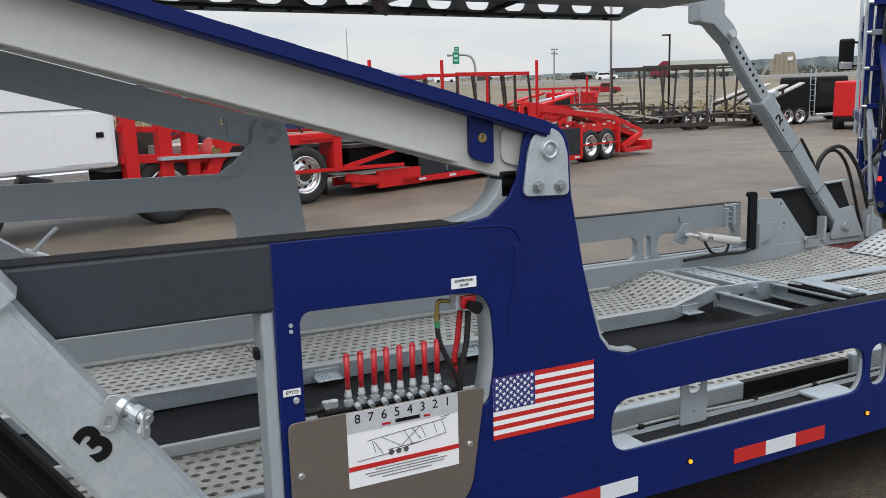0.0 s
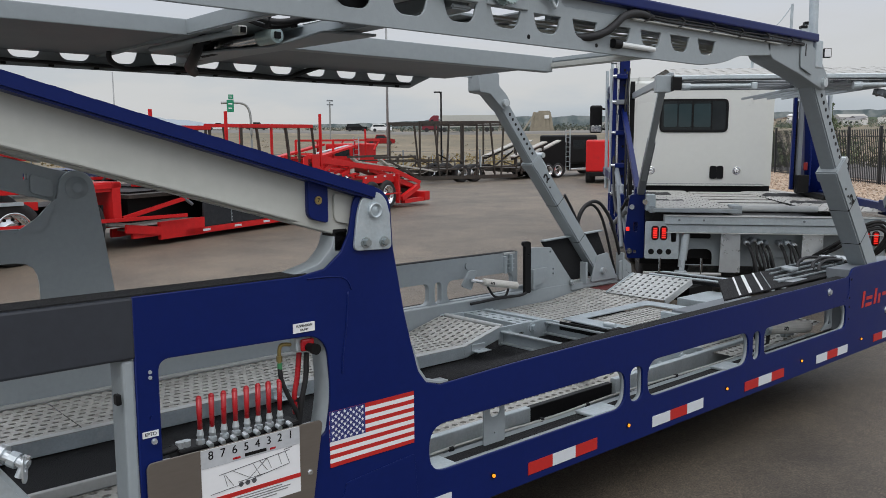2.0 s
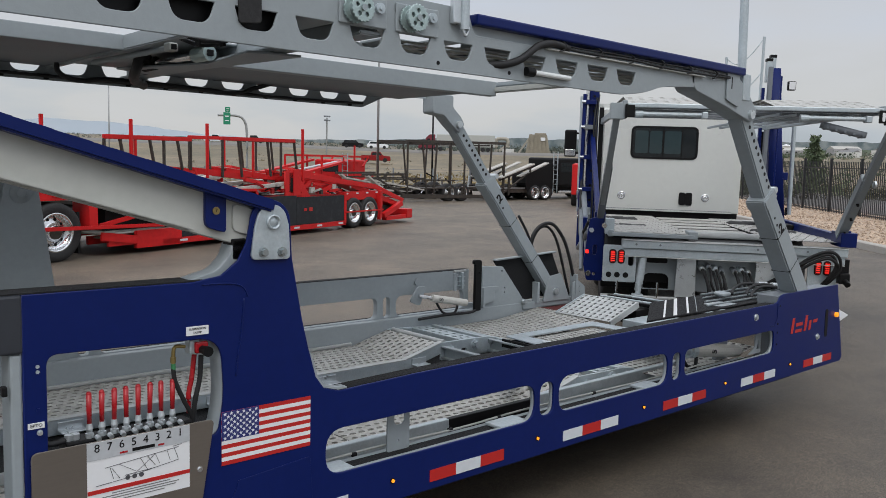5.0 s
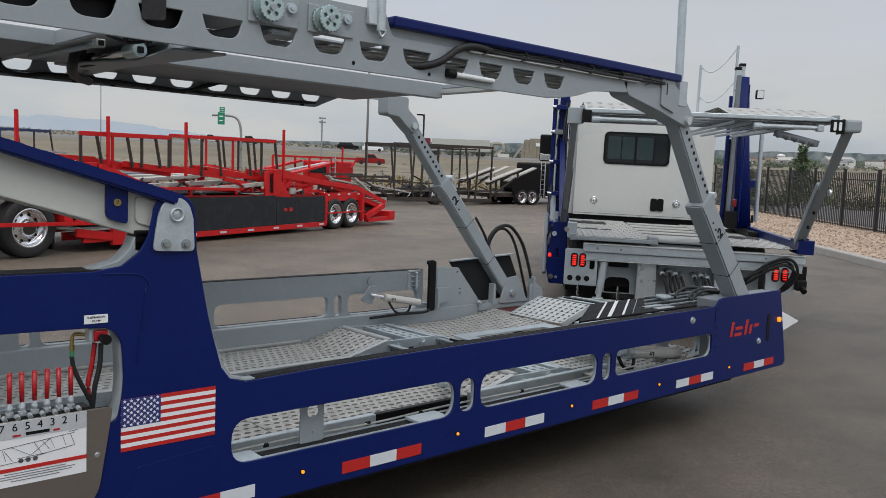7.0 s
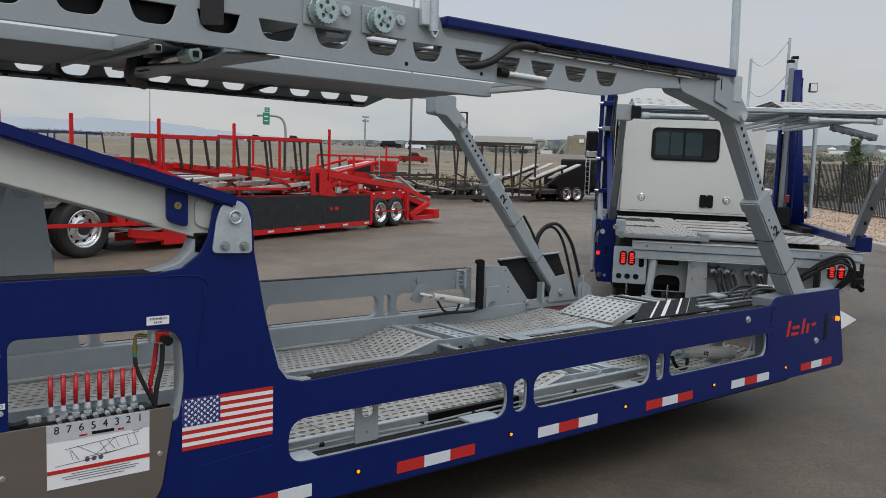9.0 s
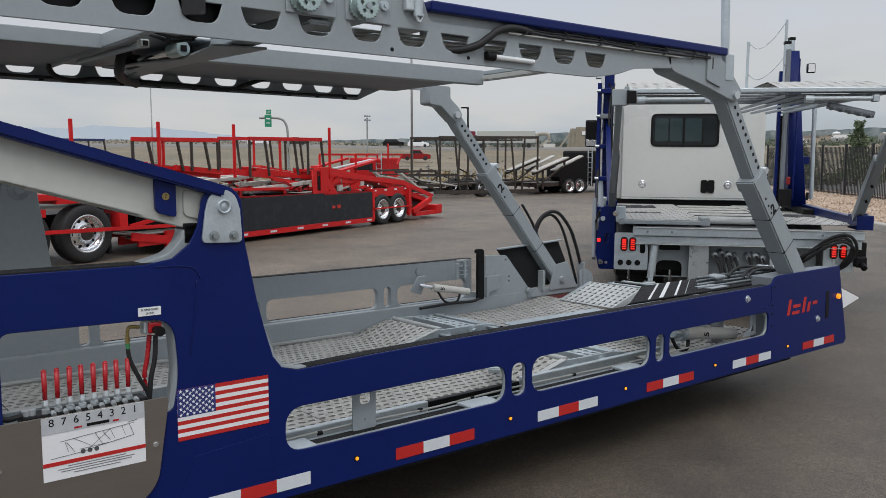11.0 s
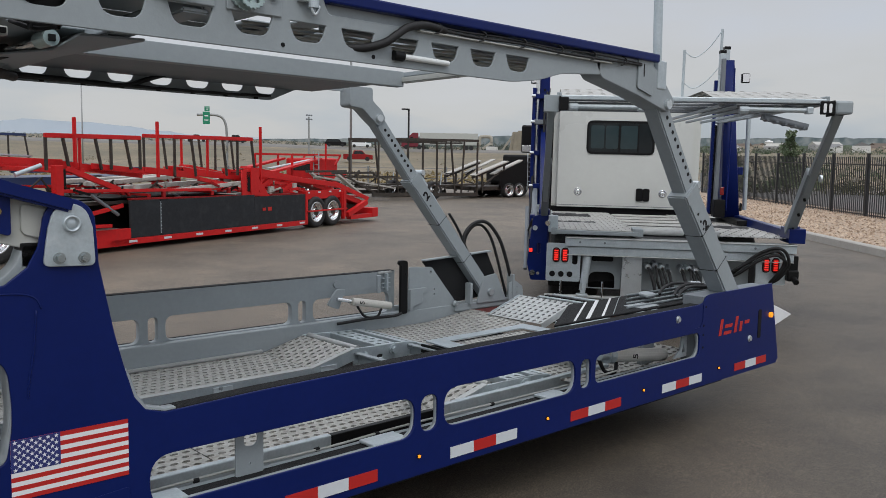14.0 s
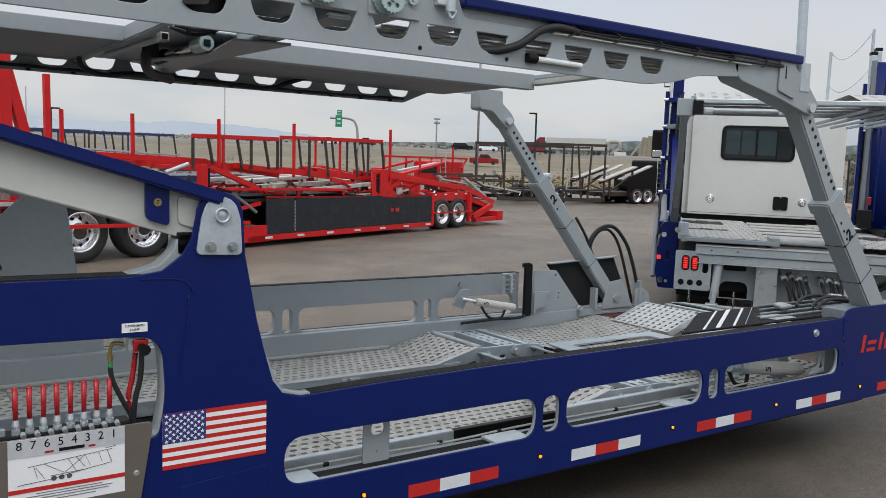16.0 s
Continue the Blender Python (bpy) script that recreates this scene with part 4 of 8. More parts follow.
hose("hydraulic_hose", [(-0.03, 1.06, 2.30), (0.04, 1.0, 2.27), (0.10, 0.93, 2.275), (0.16, 0.85, 2.31)], 0.010)
for x, y in ((0.02, 0.98), (0.10, 0.90)):
    slab("hose_clip", x, x + 0.012, y - 0.02, y + 0.02, 2.26, 2.345, BLACK, bevel=0.002)
hose("hydraulic_hose", [(-0.10, 2.35, 2.34), (-0.17, 2.30, 2.28), (-0.15, 2.32, 2.22), (-0.02, 2.40, 2.20), (0.2, 2.45, 2.225), (0.7, 2.48, 2.22), (1.0, 2.49, 2.215), (1.15, 2.48, 2.26), (1.25, 2.40, 2.30)], 0.015)
hose("cable", [(-1.2, FAR - 0.03, 2.23), (-0.6, FAR - 0.03, 2.22), (0.4, FAR - 0.03, 2.215), (1.6, FAR - 0.03, 2.215), (2.05, FAR - 0.03, 2.225)], 0.010)

# lower runways
RB = (1.84, 2.46)


def bump_a(x):
    return 0.40 if x < 1.96 else 0.40 + min(0.085, (x - 1.96) * 0.26)


def bump_b(x):
    return 0.445 if x < 3.55 else 0.445 + (x - 3.55) * 0.115


def holed_strip(name, x0, x1, y0, y1, z, rows, cols, r, material=None):
    """A flat crosswise strip with round holes punched through it."""
    holes = [stadium(x0 + (x1 - x0) * (i + 0.5) / rows - r, x0 + (x1 - x0) * (i + 0.5) / rows + r, y0 + (y1 - y0) * (k + 0.5) / cols - r * 1.5, y0 + (y1 - y0) * (k + 0.5) / cols + r * 1.5) for i in range(rows) for k in range(cols)]
    return plate_at(name, rounded([(x0, y0), (x1, y0), (x1, y1), (x0, y1)], 0.006), Matrix.Translation((0, 0, z)), 0.010, material or GALV, trailer, holes, bevel=0.002)


for y0, y1, tag in ((RB[0], RB[1], "far"), (0.58, 1.06, "near")):
    for a, b in ((-3.2, -1.55), (-1.55, -0.55), (-0.548, 0.65), (0.652, 1.96), (1.96, 2.30)):
        grate("runway_plate", a + 0.002, b - 0.002, y0, y1, bump_a, DECKM, trailer, "perforated galvanised runway plate")
    for y in (y0 - 0.012, y1 + 0.001):
        slab("runway_flange", -3.2, 1.96, y, y + 0.011, 0.325, 0.404, GALV, bevel=0.003)
    slab("runway_lip", -3.2, 1.955, y0 - 0.016, y0 + 0.030, 0.404, 0.410, CLEAN, bevel=0.002)
    slab("runway_upstand", -3.2, 1.955, y1 - 0.012, y1 + 0.014, 0.405, 0.452 if tag == "near" else 0.425, CLEAN, bevel=0.004)
    strut("runway_flange", (1.955, y0 - 0.007, 0.363), (2.31, y0 - 0.007, 0.452), 0.012, 0.082, GALV, bevel=0.003)
    strut("runway_lip", (1.955, y0 + 0.005, 0.405), (2.31, y0 + 0.005, 0.494), 0.045, 0.006, CLEAN, bevel=0.002)
    for x in (-1.3, -0.35, 0.47, 1.245, 2.02):
        bm = bmesh.new()
        box(bm, x, x + 0.13, y0 - 0.085, y0 - 0.0125, bump_a(x) - 0.055, bump_a(x) - 0.047, 0.003)
        box(bm, x, x + 0.13, y0 - 0.021, y0 - 0.0125, bump_a(x) - 0.055, bump_a(x) - 0.006, 0.003)
        part("runway_tab", bm, ZINC, trailer, "bent zinc tie-down tab")
    # open frame of crosswise bars between the plates
    tube("frame_roller", (2.345, y0 + 0.01, 0.482), (2.345, y1 - 0.01, 0.482), 0.021, CLEAN)
    slab("frame_cross", 2.385, 2.415, y0 + 0.01, y1, 0.425, 0.470, GALV)
    holed_strip("frame_strip", 2.555, 2.70, y0 + 0.045, y1, 0.470, 2, 7, 0.017)
    slab("frame_strip_edge", 2.70, 2.708, y0 + 0.045, y1, 0.430, 0.474, GALV, bevel=0.002)
    slab("frame_strip_edge", 2.547, 2.555, y0 + 0.045, y1, 0.430, 0.474, GALV, bevel=0.002)
    slab("frame_cross", 2.755, 2.80, y0 + 0.02, y1, 0.44, 0.478, GALV)
    plate_xz("frame_side", rounded([(2.30, 0.36), (2.88, 0.36), (2.88, 0.462), (2.76, 0.480), (2.30, 0.488)], 0.012), y0 - 0.012, 0.014, GALV, trailer, [stadium(2.50, 2.56, 0.395, 0.425)], bevel=0.003)
    plate_xz("frame_side", rounded([(2.30, 0.36), (2.88, 0.36), (2.88, 0.462), (2.30, 0.488)], 0.012), y1 + 0.001, 0.014, GALV, trailer, bevel=0.003)
    for x, r in ((2.40, 0.015), (2.645, 0.026), (2.80, 0.012)):
        bolt(trailer, (x, y0 - 0.012, 0.440), (0, -1, 0), r, 0.032, GALV)
    grate("runway_plate", 2.885, 4.06, y0 - 0.10 if tag == "far" else 0.33, y1, bump_b, DECKM, trailer, "perforated galvanised runway plate")
    slab("runway_edge", 2.885, 2.915, y0 - 0.10 if tag == "far" else y0, y1, 0.425, 0.455, GALV, bevel=0.003)

# channels that tie the two runways together
for x in (2.30, 2.775):
    bm = bmesh.new()
    box(bm, x, x + 0.045, 1.075, 1.826, 0.372, 0.384, 0.002)
    box(bm, x, x + 0.045, 1.075, 1.826, 0.452, 0.464, 0.002)
    box(bm, x + 0.033, x + 0.045, 1.075, 1.826, 0.382, 0.454, 0.002)
    part("tie_channel", bm, GREY, trailer, "grey steel channel between the runways")
# framed tray beside the far runway, with a recessed punched panel
plate_at("tray_frame", rounded([(2.80, 1.10), (3.93, 1.10), (3.93, 1.72), (2.86, 1.72)], 0.02), Matrix.Translation((0, 0, 0.489)), 0.012, GALV, trailer, [rounded([(2.98, 1.20), (3.80, 1.20), (3.80, 1.62), (2.98, 1.62)], 0.05)], "galvanised tray frame with a recessed panel", 0.003)
grate("tray_panel", 2.97, 3.81, 1.19, 1.63, lambda x: 0.470, DECKM, trailer, "recessed perforated panel", pitch=0.05, row=0.05)
slab("tray_edge", 2.80, 2.812, 1.10, 1.70, 0.42, 0.482, BLACK, bevel=0.002)
slab("tray_edge", 2.815, 3.93, 1.10, 1.112, 0.41, 0.482, GALV, bevel=0.002)
slab("tray_latch", 2.70, 2.84, 1.16, 1.20, 0.496, 0.512, BLACK, bevel=0.004)
tube("tray_latch_pin", (2.86, 1.24, 0.51), (2.86, 1.34, 0.51), 0.016, ZINC)
# pale punched ramp up to the nose platform
RAMP = Matrix.Translation((3.975, 0, 0.507)) @ Matrix.Rotation(radians(-18.0), 4, "Y")
grate("ramp_plate", 0.0, 0.42, 1.58, 2.16, lambda x: 0.0, CLEAN, trailer, "pale galvanised ramp plate", pitch=0.060, row=0.064, hole=(0.019, 0.014), stagger=False, m=RAMP)
strut("ramp_flange", (3.975, 1.575, 0.488), (4.375, 1.575, 0.618), 0.012, 0.055, CLEAN, bevel=0.003)
strut("ramp_flange", (3.975, 2.165, 0.488), (4.375, 2.165, 0.618), 0.012, 0.055, GALV, bevel=0.003)
slab("ramp_support", 4.10, 4.60, 1.15, 1.54, 0.42, 0.52, GALV)
slab("ramp_support", 4.38, 4.75, 1.60, 2.30, 0.44, 0.56, BLACK)
slab("coupler_pad", 4.05, 4.55, 2.18, 2.44, 0.47, 0.50, mat("red_oxide", (0.10, 0.012, 0.010), 0.6), "dark red pad under the leg foot")
for k in range(4):
    slab("coupler_bar", 4.55 + 0.10 * k, 4.60 + 0.10 * k, 1.0, 2.2, 0.57, 0.60, GALV if k % 2 else BLACK)
slab("black_beam", 1.19, 1.86, 0.517, 0.553, 0.365, 0.442, BLACK)
slab("near_sill", -3.2, 1.188, 0.515, 0.553, 0.368, 0.445, GALV, bevel=0.006)
slab("near_sill", 1.87, 3.4, 0.50, 0.54, 0.37, 0.465, GALV, bevel=0.006)
strut("diagonal_bar", (1.75, 0.62, 0.50), (2.30, 1.05, 0.52), 0.07, 0.03, GALV)
slab("hose_tray", -0.9, 3.6, 0.16, 0.20, 0.50, 0.512, GREY, bevel=0.002)
hose("air_line", [(-0.2, 0.14, 0.545), (0.4, 0.15, 0.55), (0.9, 0.14, 0.545), (1.4, 0.15, 0.55), (2.4, 0.14, 0.545), (3.0, 0.15, 0.55)], 0.0055, GREYL)
for x in (0.02, 0.30, 0.84, 1.16, 1.9, 2.7):
    tube("line_clip", (x, 0.145, 0.546), (x + 0.02, 0.145, 0.546), 0.010, BLACK, n=8)
tube("wheel_cylinder", (3.00, 0.24, 0.625), (3.62, 0.24, 0.545), 0.042, CREAM, "cream hydraulic cylinder")
tube("cylinder_gland", (3.00, 0.24, 0.625), (3.05, 0.24, 0.618), 0.050, GALV)
tube("cylinder_clevis", (2.93, 0.24, 0.634), (3.0, 0.24, 0.625), 0.030, GALV)
plate_xz("slit_plate", rounded([(3.55, 0.58), (3.72, 0.58), (3.72, 0.76), (3.60, 0.76)], 0.015), 0.42, 0.008, CLEAN, trailer, [stadium(3.60, 3.69, 0.61 + 0.045 * k, 0.63 + 0.045 * k) for k in range(3)])
text("numeral", "5", facing(3.25, 0.196, 0.592, 80), 0.075, BLACK, trailer, depth=0.001)
plate_xz("cylinder_lug", rounded([(3.52, 0.47), (3.66, 0.47), (3.68, 0.72), (3.60, 0.74)], 0.02), 0.34, 0.03, GREY, trailer, bevel=0.003)
slab("axle_box", 3.45, 3.62, 0.4, 2.2, 0.24, 0.38, BLACK)
hose("hydraulic_hose", [(2.98, 0.28, 0.60), (3.02, 0.26, 0.52), (3.12, 0.26, 0.50), (3.15, 0.27, 0.57)], 0.012)

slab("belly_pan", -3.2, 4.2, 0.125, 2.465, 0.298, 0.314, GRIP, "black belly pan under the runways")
# fittings round the foot of the far leg
bolt(trailer, (3.86, FAR - 0.06, 0.575), (0, -1, 0), 0.017, 0.03)
plate_xz("bracket_rib", rounded([(3.34, 0.74), (3.52, 0.74), (3.47, 0.70), (3.47, 0.62), (3.36, 0.60), (3.36, 0.56), (3.34, 0.56)], 0.01), FAR - 0.075, 0.034, GREY, trailer, bevel=0.002)
slab("foot_rib", 4.02, 4.05, FAR - 0.09, FAR - 0.02, 0.55, 0.74, GREY)
slab("foot_rib", 4.56, 4.585, FAR - 0.10, FAR - 0.02, 0.53, 0.78, GREY)
tube("foot_pin", (4.28, FAR - 0.10, 0.64), (4.28, FAR + 0.05, 0.64), 0.03, ZINC)
tube("leg_cylinder", (3.60, FAR - 0.005, 1.52), (4.20, FAR - 0.005, 0.80), 0.022, GALV)
hose("hydraulic_hose", [(2.60, FAR - 0.08, 0.54), (2.9, FAR - 0.09, 0.55), (3.15, FAR - 0.09, 0.545), (3.22, FAR - 0.10, 0.56)], 0.012)
# placard drawing: deck posts and small ramps
for q in ((-0.745, 0.772, -0.735, 0.735), (-0.60, 0.788, -0.585, 0.752), (-0.56, 0.79, -0.55, 0.756), (-0.72, 0.78, -0.66, 0.742), (-0.66, 0.742, -0.60, 0.788)):
    strut("drawing_line", (q[0], -0.0132, q[1]), (q[2], -0.0132, q[3]), 0.0012, 0.001, mat("thin_ink", (0.08, 0.08, 0.09), 0.6), bevel=0, up=(0, 1, 0))

plate_xz("guide_plate", rounded([(4.58, 0.56), (5.30, 0.66), (5.50, 0.67), (5.86, 0.55), (5.56, 0.49), (4.58, 0.48)], 0.02), 0.40, 0.012, WHITEP, trailer, label="white steel guide plate", bevel=0.002)

# front platform beside the nose
plate_at("front_platform", [(2.40, 0.155), (3.02, 0.55), (4.55, 0.55), (4.55, 0.155)], Matrix.Translation((0, 0, 0.886)), 0.012, GRIP, trailer, label="black grip-coated front platform", bevel=0.003)
for off, w, mtl in ((0.17, 0.022, WHITEP), (0.28, 0.040, WHITEP), (0.43, 0.024, WHITEP), (0.54, 0.008, GREY)):
    plate_at("white_stripe", [(2.40 + off, 0.16), (2.40 + off + w, 0.16), (3.0 + off + w, 0.54), (3.0 + off, 0.54)], Matrix.Translation((0, 0, 0.8945)), 0.003, mtl, trailer)
for k in range(4):
    strut("platform_rib", (3.60 - 0.14 * k, 0.53 - 0.10 * k, 0.899), (4.5, 0.53 - 0.10 * k, 0.899), 0.02, 0.012, GREY)
slab("platform_lip", 3.05, 4.55, 0.545, 0.56, 0.84, 0.885, GREY)
for k in range(2):
    slab("table_slat", 3.25, 4.05, 0.66 + 0.24 * k, 0.80 + 0.24 * k, 0.56, 0.60, GALV if k % 2 == 0 else GREYD, bevel=0.004)
slab("table_cross", 3.20, 3.25, 0.60, 1.10, 0.53, 0.585, GALV, bevel=0.004)
slab("platform_plate", 3.25, 3.45, 0.17, 0.30, 0.893, 0.897, ZINC, bevel=0.001)
for k, (y, dx) in enumerate(((0.30, 0.22), (0.38, 0.30), (0.47, 0.26))):
    hose("front_hose", [(3.58 + dx, y - 0.05, 0.900), (3.70 + dx, y, 0.925), (3.86 + dx, y + 0.02, 0.945), (4.05 + dx, y, 0.93), (4.3, y - 0.04, 0.915), (4.5, y - 0.05, 0.905)], 0.011, HOSE)
    tube("hose_fitting", (4.05 + dx, y, 0.932), (4.15 + dx, y - 0.02, 0.922), 0.019, ZINC)
plate_at("hose_hook", rounded([(3.50, 0.30), (3.62, 0.30), (3.66, 0.42), (3.55, 0.40)], 0.03), Matrix.Translation((0, 0, 0.93)) @ Matrix.Rotation(radians(0), 4, "X"), 0.02, GREY, trailer)
for k in range(6):
    tube("nose_chain", (4.645 + 0.006 * (k % 2), 0.02, 0.945 - 0.028 * k), (4.651 - 0.006 * (k % 2), 0.02, 0.922 - 0.028 * k), 0.008, ZINC, n=8)

# markings on the near side
for k in range(-1, 5):
    x = 0.604 + 0.880 * k
    order = (TAPER, TAPEW, TAPER) if k % 2 == 0 else (TAPEW, TAPER, TAPEW)
    for i, mtl in enumerate(order):
        slab("reflective_strip", x + 0.1515 * i, x + 0.1515 * (i + 1) - 0.0005, -0.0032, -0.0002, 0.40, 0.452, mtl, bevel=0.0)
for x in (-0.48, 0.40, 1.29, 2.17, 3.04, 3.91):
    bm = bmesh.new()
    rod(bm, (x, -0.0005, 0.455), (x, -0.004, 0.455), 0.012, 14)
    lamp = part("marker_light", bm, BLACK, trailer)
    bm = bmesh.new()
    rod(bm, (x, -0.004, 0.455), (x, -0.009, 0.455), 0.0075, 12)
    part("lens", bm, AMBER, lamp, "lit amber lens")
bm = bmesh.new()
rod(bm, (4.61, -0.0005, 0.735), (4.61, -0.018, 0.735), 0.019, 20)
part("nose_light", bm, AMBER, trailer, "lit round amber lamp", smooth=False)
plate_xz("nose_cutout", stadium(4.435, 4.48, 0.585, 0.79), -0.0025, 0.0025, BLACK, trailer)
for x, z in ((3.39, 0.835), (4.32, 0.60)):
    bolt(trailer, (x, 0.0, z), (0, -1, 0), 0.016, 0.014, ZINC, n=12)
for x, z in ((3.70, 0.70), (3.70, 0.76), (3.70, 0.62), (3.72, 0.88)):
    bm = bmesh.new()
    rod(bm, (x, 0.001, z), (x, -0.002, z), 0.008, 10)
    part("bolt_hole", bm, BLACK, trailer)
plate_xz("nose_seam", rounded([(3.60, 0.748), (3.655, 0.748), (3.69, 0.79), (3.69, 0.90), (3.684, 0.90), (3.684, 0.795), (3.652, 0.754), (3.60, 0.754)], 0.006), -0.003, 0.003, BLUE, trailer)
# the maker's mark as plain red slanted bars
for x0, x1, z0, z1 in ((3.89, 3.925, 0.668, 0.775), (3.955, 4.055, 0.668, 0.690), (3.955, 4.055, 0.712, 0.735), (4.09, 4.125, 0.668, 0.775), (4.16, 4.195, 0.668, 0.735), (4.225, 4.29, 0.712, 0.735)):
    sh = 0.25
    plate_xz("red_mark", [(x0 + sh * (z0 - 0.66), z0), (x1 + sh * (z0 - 0.66), z0), (x1 + sh * (z1 - 0.66), z1), (x0 + sh * (z1 - 0.66), z1)], -0.0022, 0.002, TAPER, trailer)

# flag decal: thirteen stripes, a navy canton, rows of white stars
FX, FZ, FW, FH = -0.36, 0.688, 0.36, 0.190
for i in range(13):
    slab("flag_stripe", FX, FX + FW, -0.0022, -0.0004, FZ + FH * i / 13, FZ + FH * (i + 1) / 13, TAPER if i % 2 == 0 else WHITEP, bevel=0.0)
slab("flag_canton", FX, FX + FW * 0.40, -0.0032, -0.0023, FZ + FH * 6 / 13, FZ + FH, FLAGB, bevel=0.0)
star = [((0.0072 if k % 2 == 0 else 0.003) * math.sin(math.pi * k / 5), (0.0072 if k % 2 == 0 else 0.003) * math.cos(math.pi * k / 5)) for k in range(10)]
star_mesh = plate_mesh("star", star, (), 0.001)
star_mesh.transform(UPRIGHT)
star_mesh.materials.append(WHITEP)
for row in range(9):
    n = 6 if row % 2 == 0 else 5
    for c in range(n):
        s = link("star", star_mesh, None, trailer)
        s.location = (FX + FW * 0.40 * ((c + 0.5 + (0 if n == 6 else 0.5)) / 6), -0.0038, FZ + FH * (6 + 7 * (row + 0.75) / 9.5) / 13)

# valve panel
plate_xz("valve_cover", rounded([(-0.972, 0.862), (-0.392, 0.862), (-0.44, 0.56), (-0.50, 0.50), (-0.972, 0.50)], [0.02, 0.02, 0.05, 0.05, 0.02]), -0.010, 0.006, STEELB, trailer, label="brushed brown metal cover plate", bevel=0.0015)
for x, z in ((-0.945, 0.715), (-0.445, 0.70), (-0.945, 0.53)):
    bolt(trailer, (x, -0.010, z), (0, -1, 0), 0.007, 0.008, CHROME, n=10)
slab("placard", -0.815, -0.482, -0.0125, -0.0105, 0.648, 0.862, WHITEP, "white instruction placard with a trailer drawing", 0.0)
slab("placard_header", -0.815, -0.482, -0.0140, -0.0127, 0.806, 0.862, mat("grey_print", (0.46, 0.48, 0.50), 0.5), "", 0.0)
slab("placard_line", -0.815, -0.482, -0.0140, -0.0127, 0.697, 0.710, TAPER, "", 0.0)
for i, c in enumerate("87654321"):
    text("numeral", c, facing(-0.785 + 0.0385 * i, -0.0147, 0.842), 0.036, BLACK, trailer)
slab("placard_mark", -0.675, -0.602, -0.0152, -0.0142, 0.812, 0.822, BLACK, "", 0.0)
slab("placard_mark", -0.715, -0.690, -0.0152, -0.0142, 0.812, 0.818, REDGLOSS, "", 0.0)
slab("placard_mark", -0.590, -0.570, -0.0152, -0.0142, 0.812, 0.818, REDGLOSS, "", 0.0)
for z, a, b in ((0.688, -0.74, -0.55), (0.680, -0.77, -0.52), (0.672, -0.76, -0.53), (0.663, -0.72, -0.57)):
    slab("print_line", a, b, -0.0136, -0.0127, z, z + 0.003, mat("grey_ink", (0.2, 0.2, 0.2), 0.6), "", 0.0)
ink = mat("dark_ink", (0.08, 0.08, 0.09), 0.6)


def ink_line(x0, z0, x1, z1, w=0.0015):
    strut("drawing_line", (x0, -0.0132, z0), (x1, -0.0132, z1), w, 0.001, ink, bevel=0, up=(0, 1, 0))


for q in ((-0.76, 0.775, -0.52, 0.795), (-0.74, 0.77, -0.715, 0.732), (-0.65, 0.785, -0.625, 0.74), (-0.625, 0.785, -0.60, 0.75), (-0.535, 0.792, -0.522, 0.755), (-0.79, 0.722, -0.69, 0.728), (-0.69, 0.728, -0.64, 0.737), (-0.64, 0.737, -0.52, 0.752), (-0.70, 0.738, -0.60, 0.742), (-0.54, 0.80, -0.51, 0.803)):
    ink_line(*q)
for x in (-0.69, -0.668, -0.646):
    bm = bmesh.new()
    rod(bm, (x, -0.0127, 0.729), (x, -0.0137, 0.729), 0.008, 12)
    part("drawing_wheel", bm, ink, trailer)
# levers
slab("valve_block", -0.86, -0.45, 0.03, 0.11, 0.82, 0.862, BLACK, "black valve bank", 0.006)
for i in range(8):
    x = -0.785 + 0.0388 * i
    bm = bmesh.new()
    rod(bm, (x, 0.05, 0.862), (x, 0.05, 0.876), 0.0135, 6)
    rod(bm, (x, 0.05, 0.878), (x, 0.05, 0.890), 0.0085, 10, 0.011)
    rod(bm, (x, 0.05, 0.890), (x, 0.05, 0.908), 0.011, 10, 0.0075)
    lever = part("valve_lever", bm, ZINC, trailer, "chrome valve stem with a red grip")
    bm = bmesh.new()
    tip = (x - 0.002 + 0.0012 * (i % 3), 0.047, 1.003)
    rod(bm, (x, 0.05, 0.902), tip, 0.0072, 12, 0.0088)
    bmesh.ops.create_uvsphere(bm, u_segments=12, v_segments=6, radius=0.0088, matrix=Matrix.Translation(tip))
    part("grip", bm, REDGLOSS, lever, "red plastic grip", smooth=True)
    bm = bmesh.new()
    rod(bm, (x + 0.017, 0.012, 0.862), (x + 0.017, 0.034, 0.866), 0.008, 8)
    part("nut", bm, ZINC, lever)
for x in (-0.845, -0.825):
    tube("valve_port", (x, 0.06, 0.862), (x, 0.06, 0.880), 0.013, ZINC)
# dump valve with brass elbow and two hoses
slab("label", -0.487, -0.408, -0.003, -0.0005, 1.160, 1.190, WHITEP, "white printed label", 0.0)
text("label_text", "SUSPENSION", facing(-0.4475, -0.0036, 1.181), 0.0105, BLACK, trailer)
text("label_text", "DUMP", facing(-0.4475, -0.0036, 1.168), 0.0105, BLACK, trailer)
slab("label", -0.978, -0.932, -0.003, -0.0005, 0.936, 0.954, WHITEP, "", 0.0)
text("label_text", "EPTO", facing(-0.955, -0.0036, 0.9452), 0.014, BLACK, trailer)
bolt(trailer, (-0.945, 0.0, 0.922), (0, -1, 0), 0.006, 0.012)
for z in (1.122, 1.106, 0.992):
    bm = bmesh.new()
    rod(bm, (-0.948, -0.0005, z), (-0.948, -0.004, z), 0.0055, 10)
    part("rivet", bm, GALV if z > 1 else BLUE, trailer)
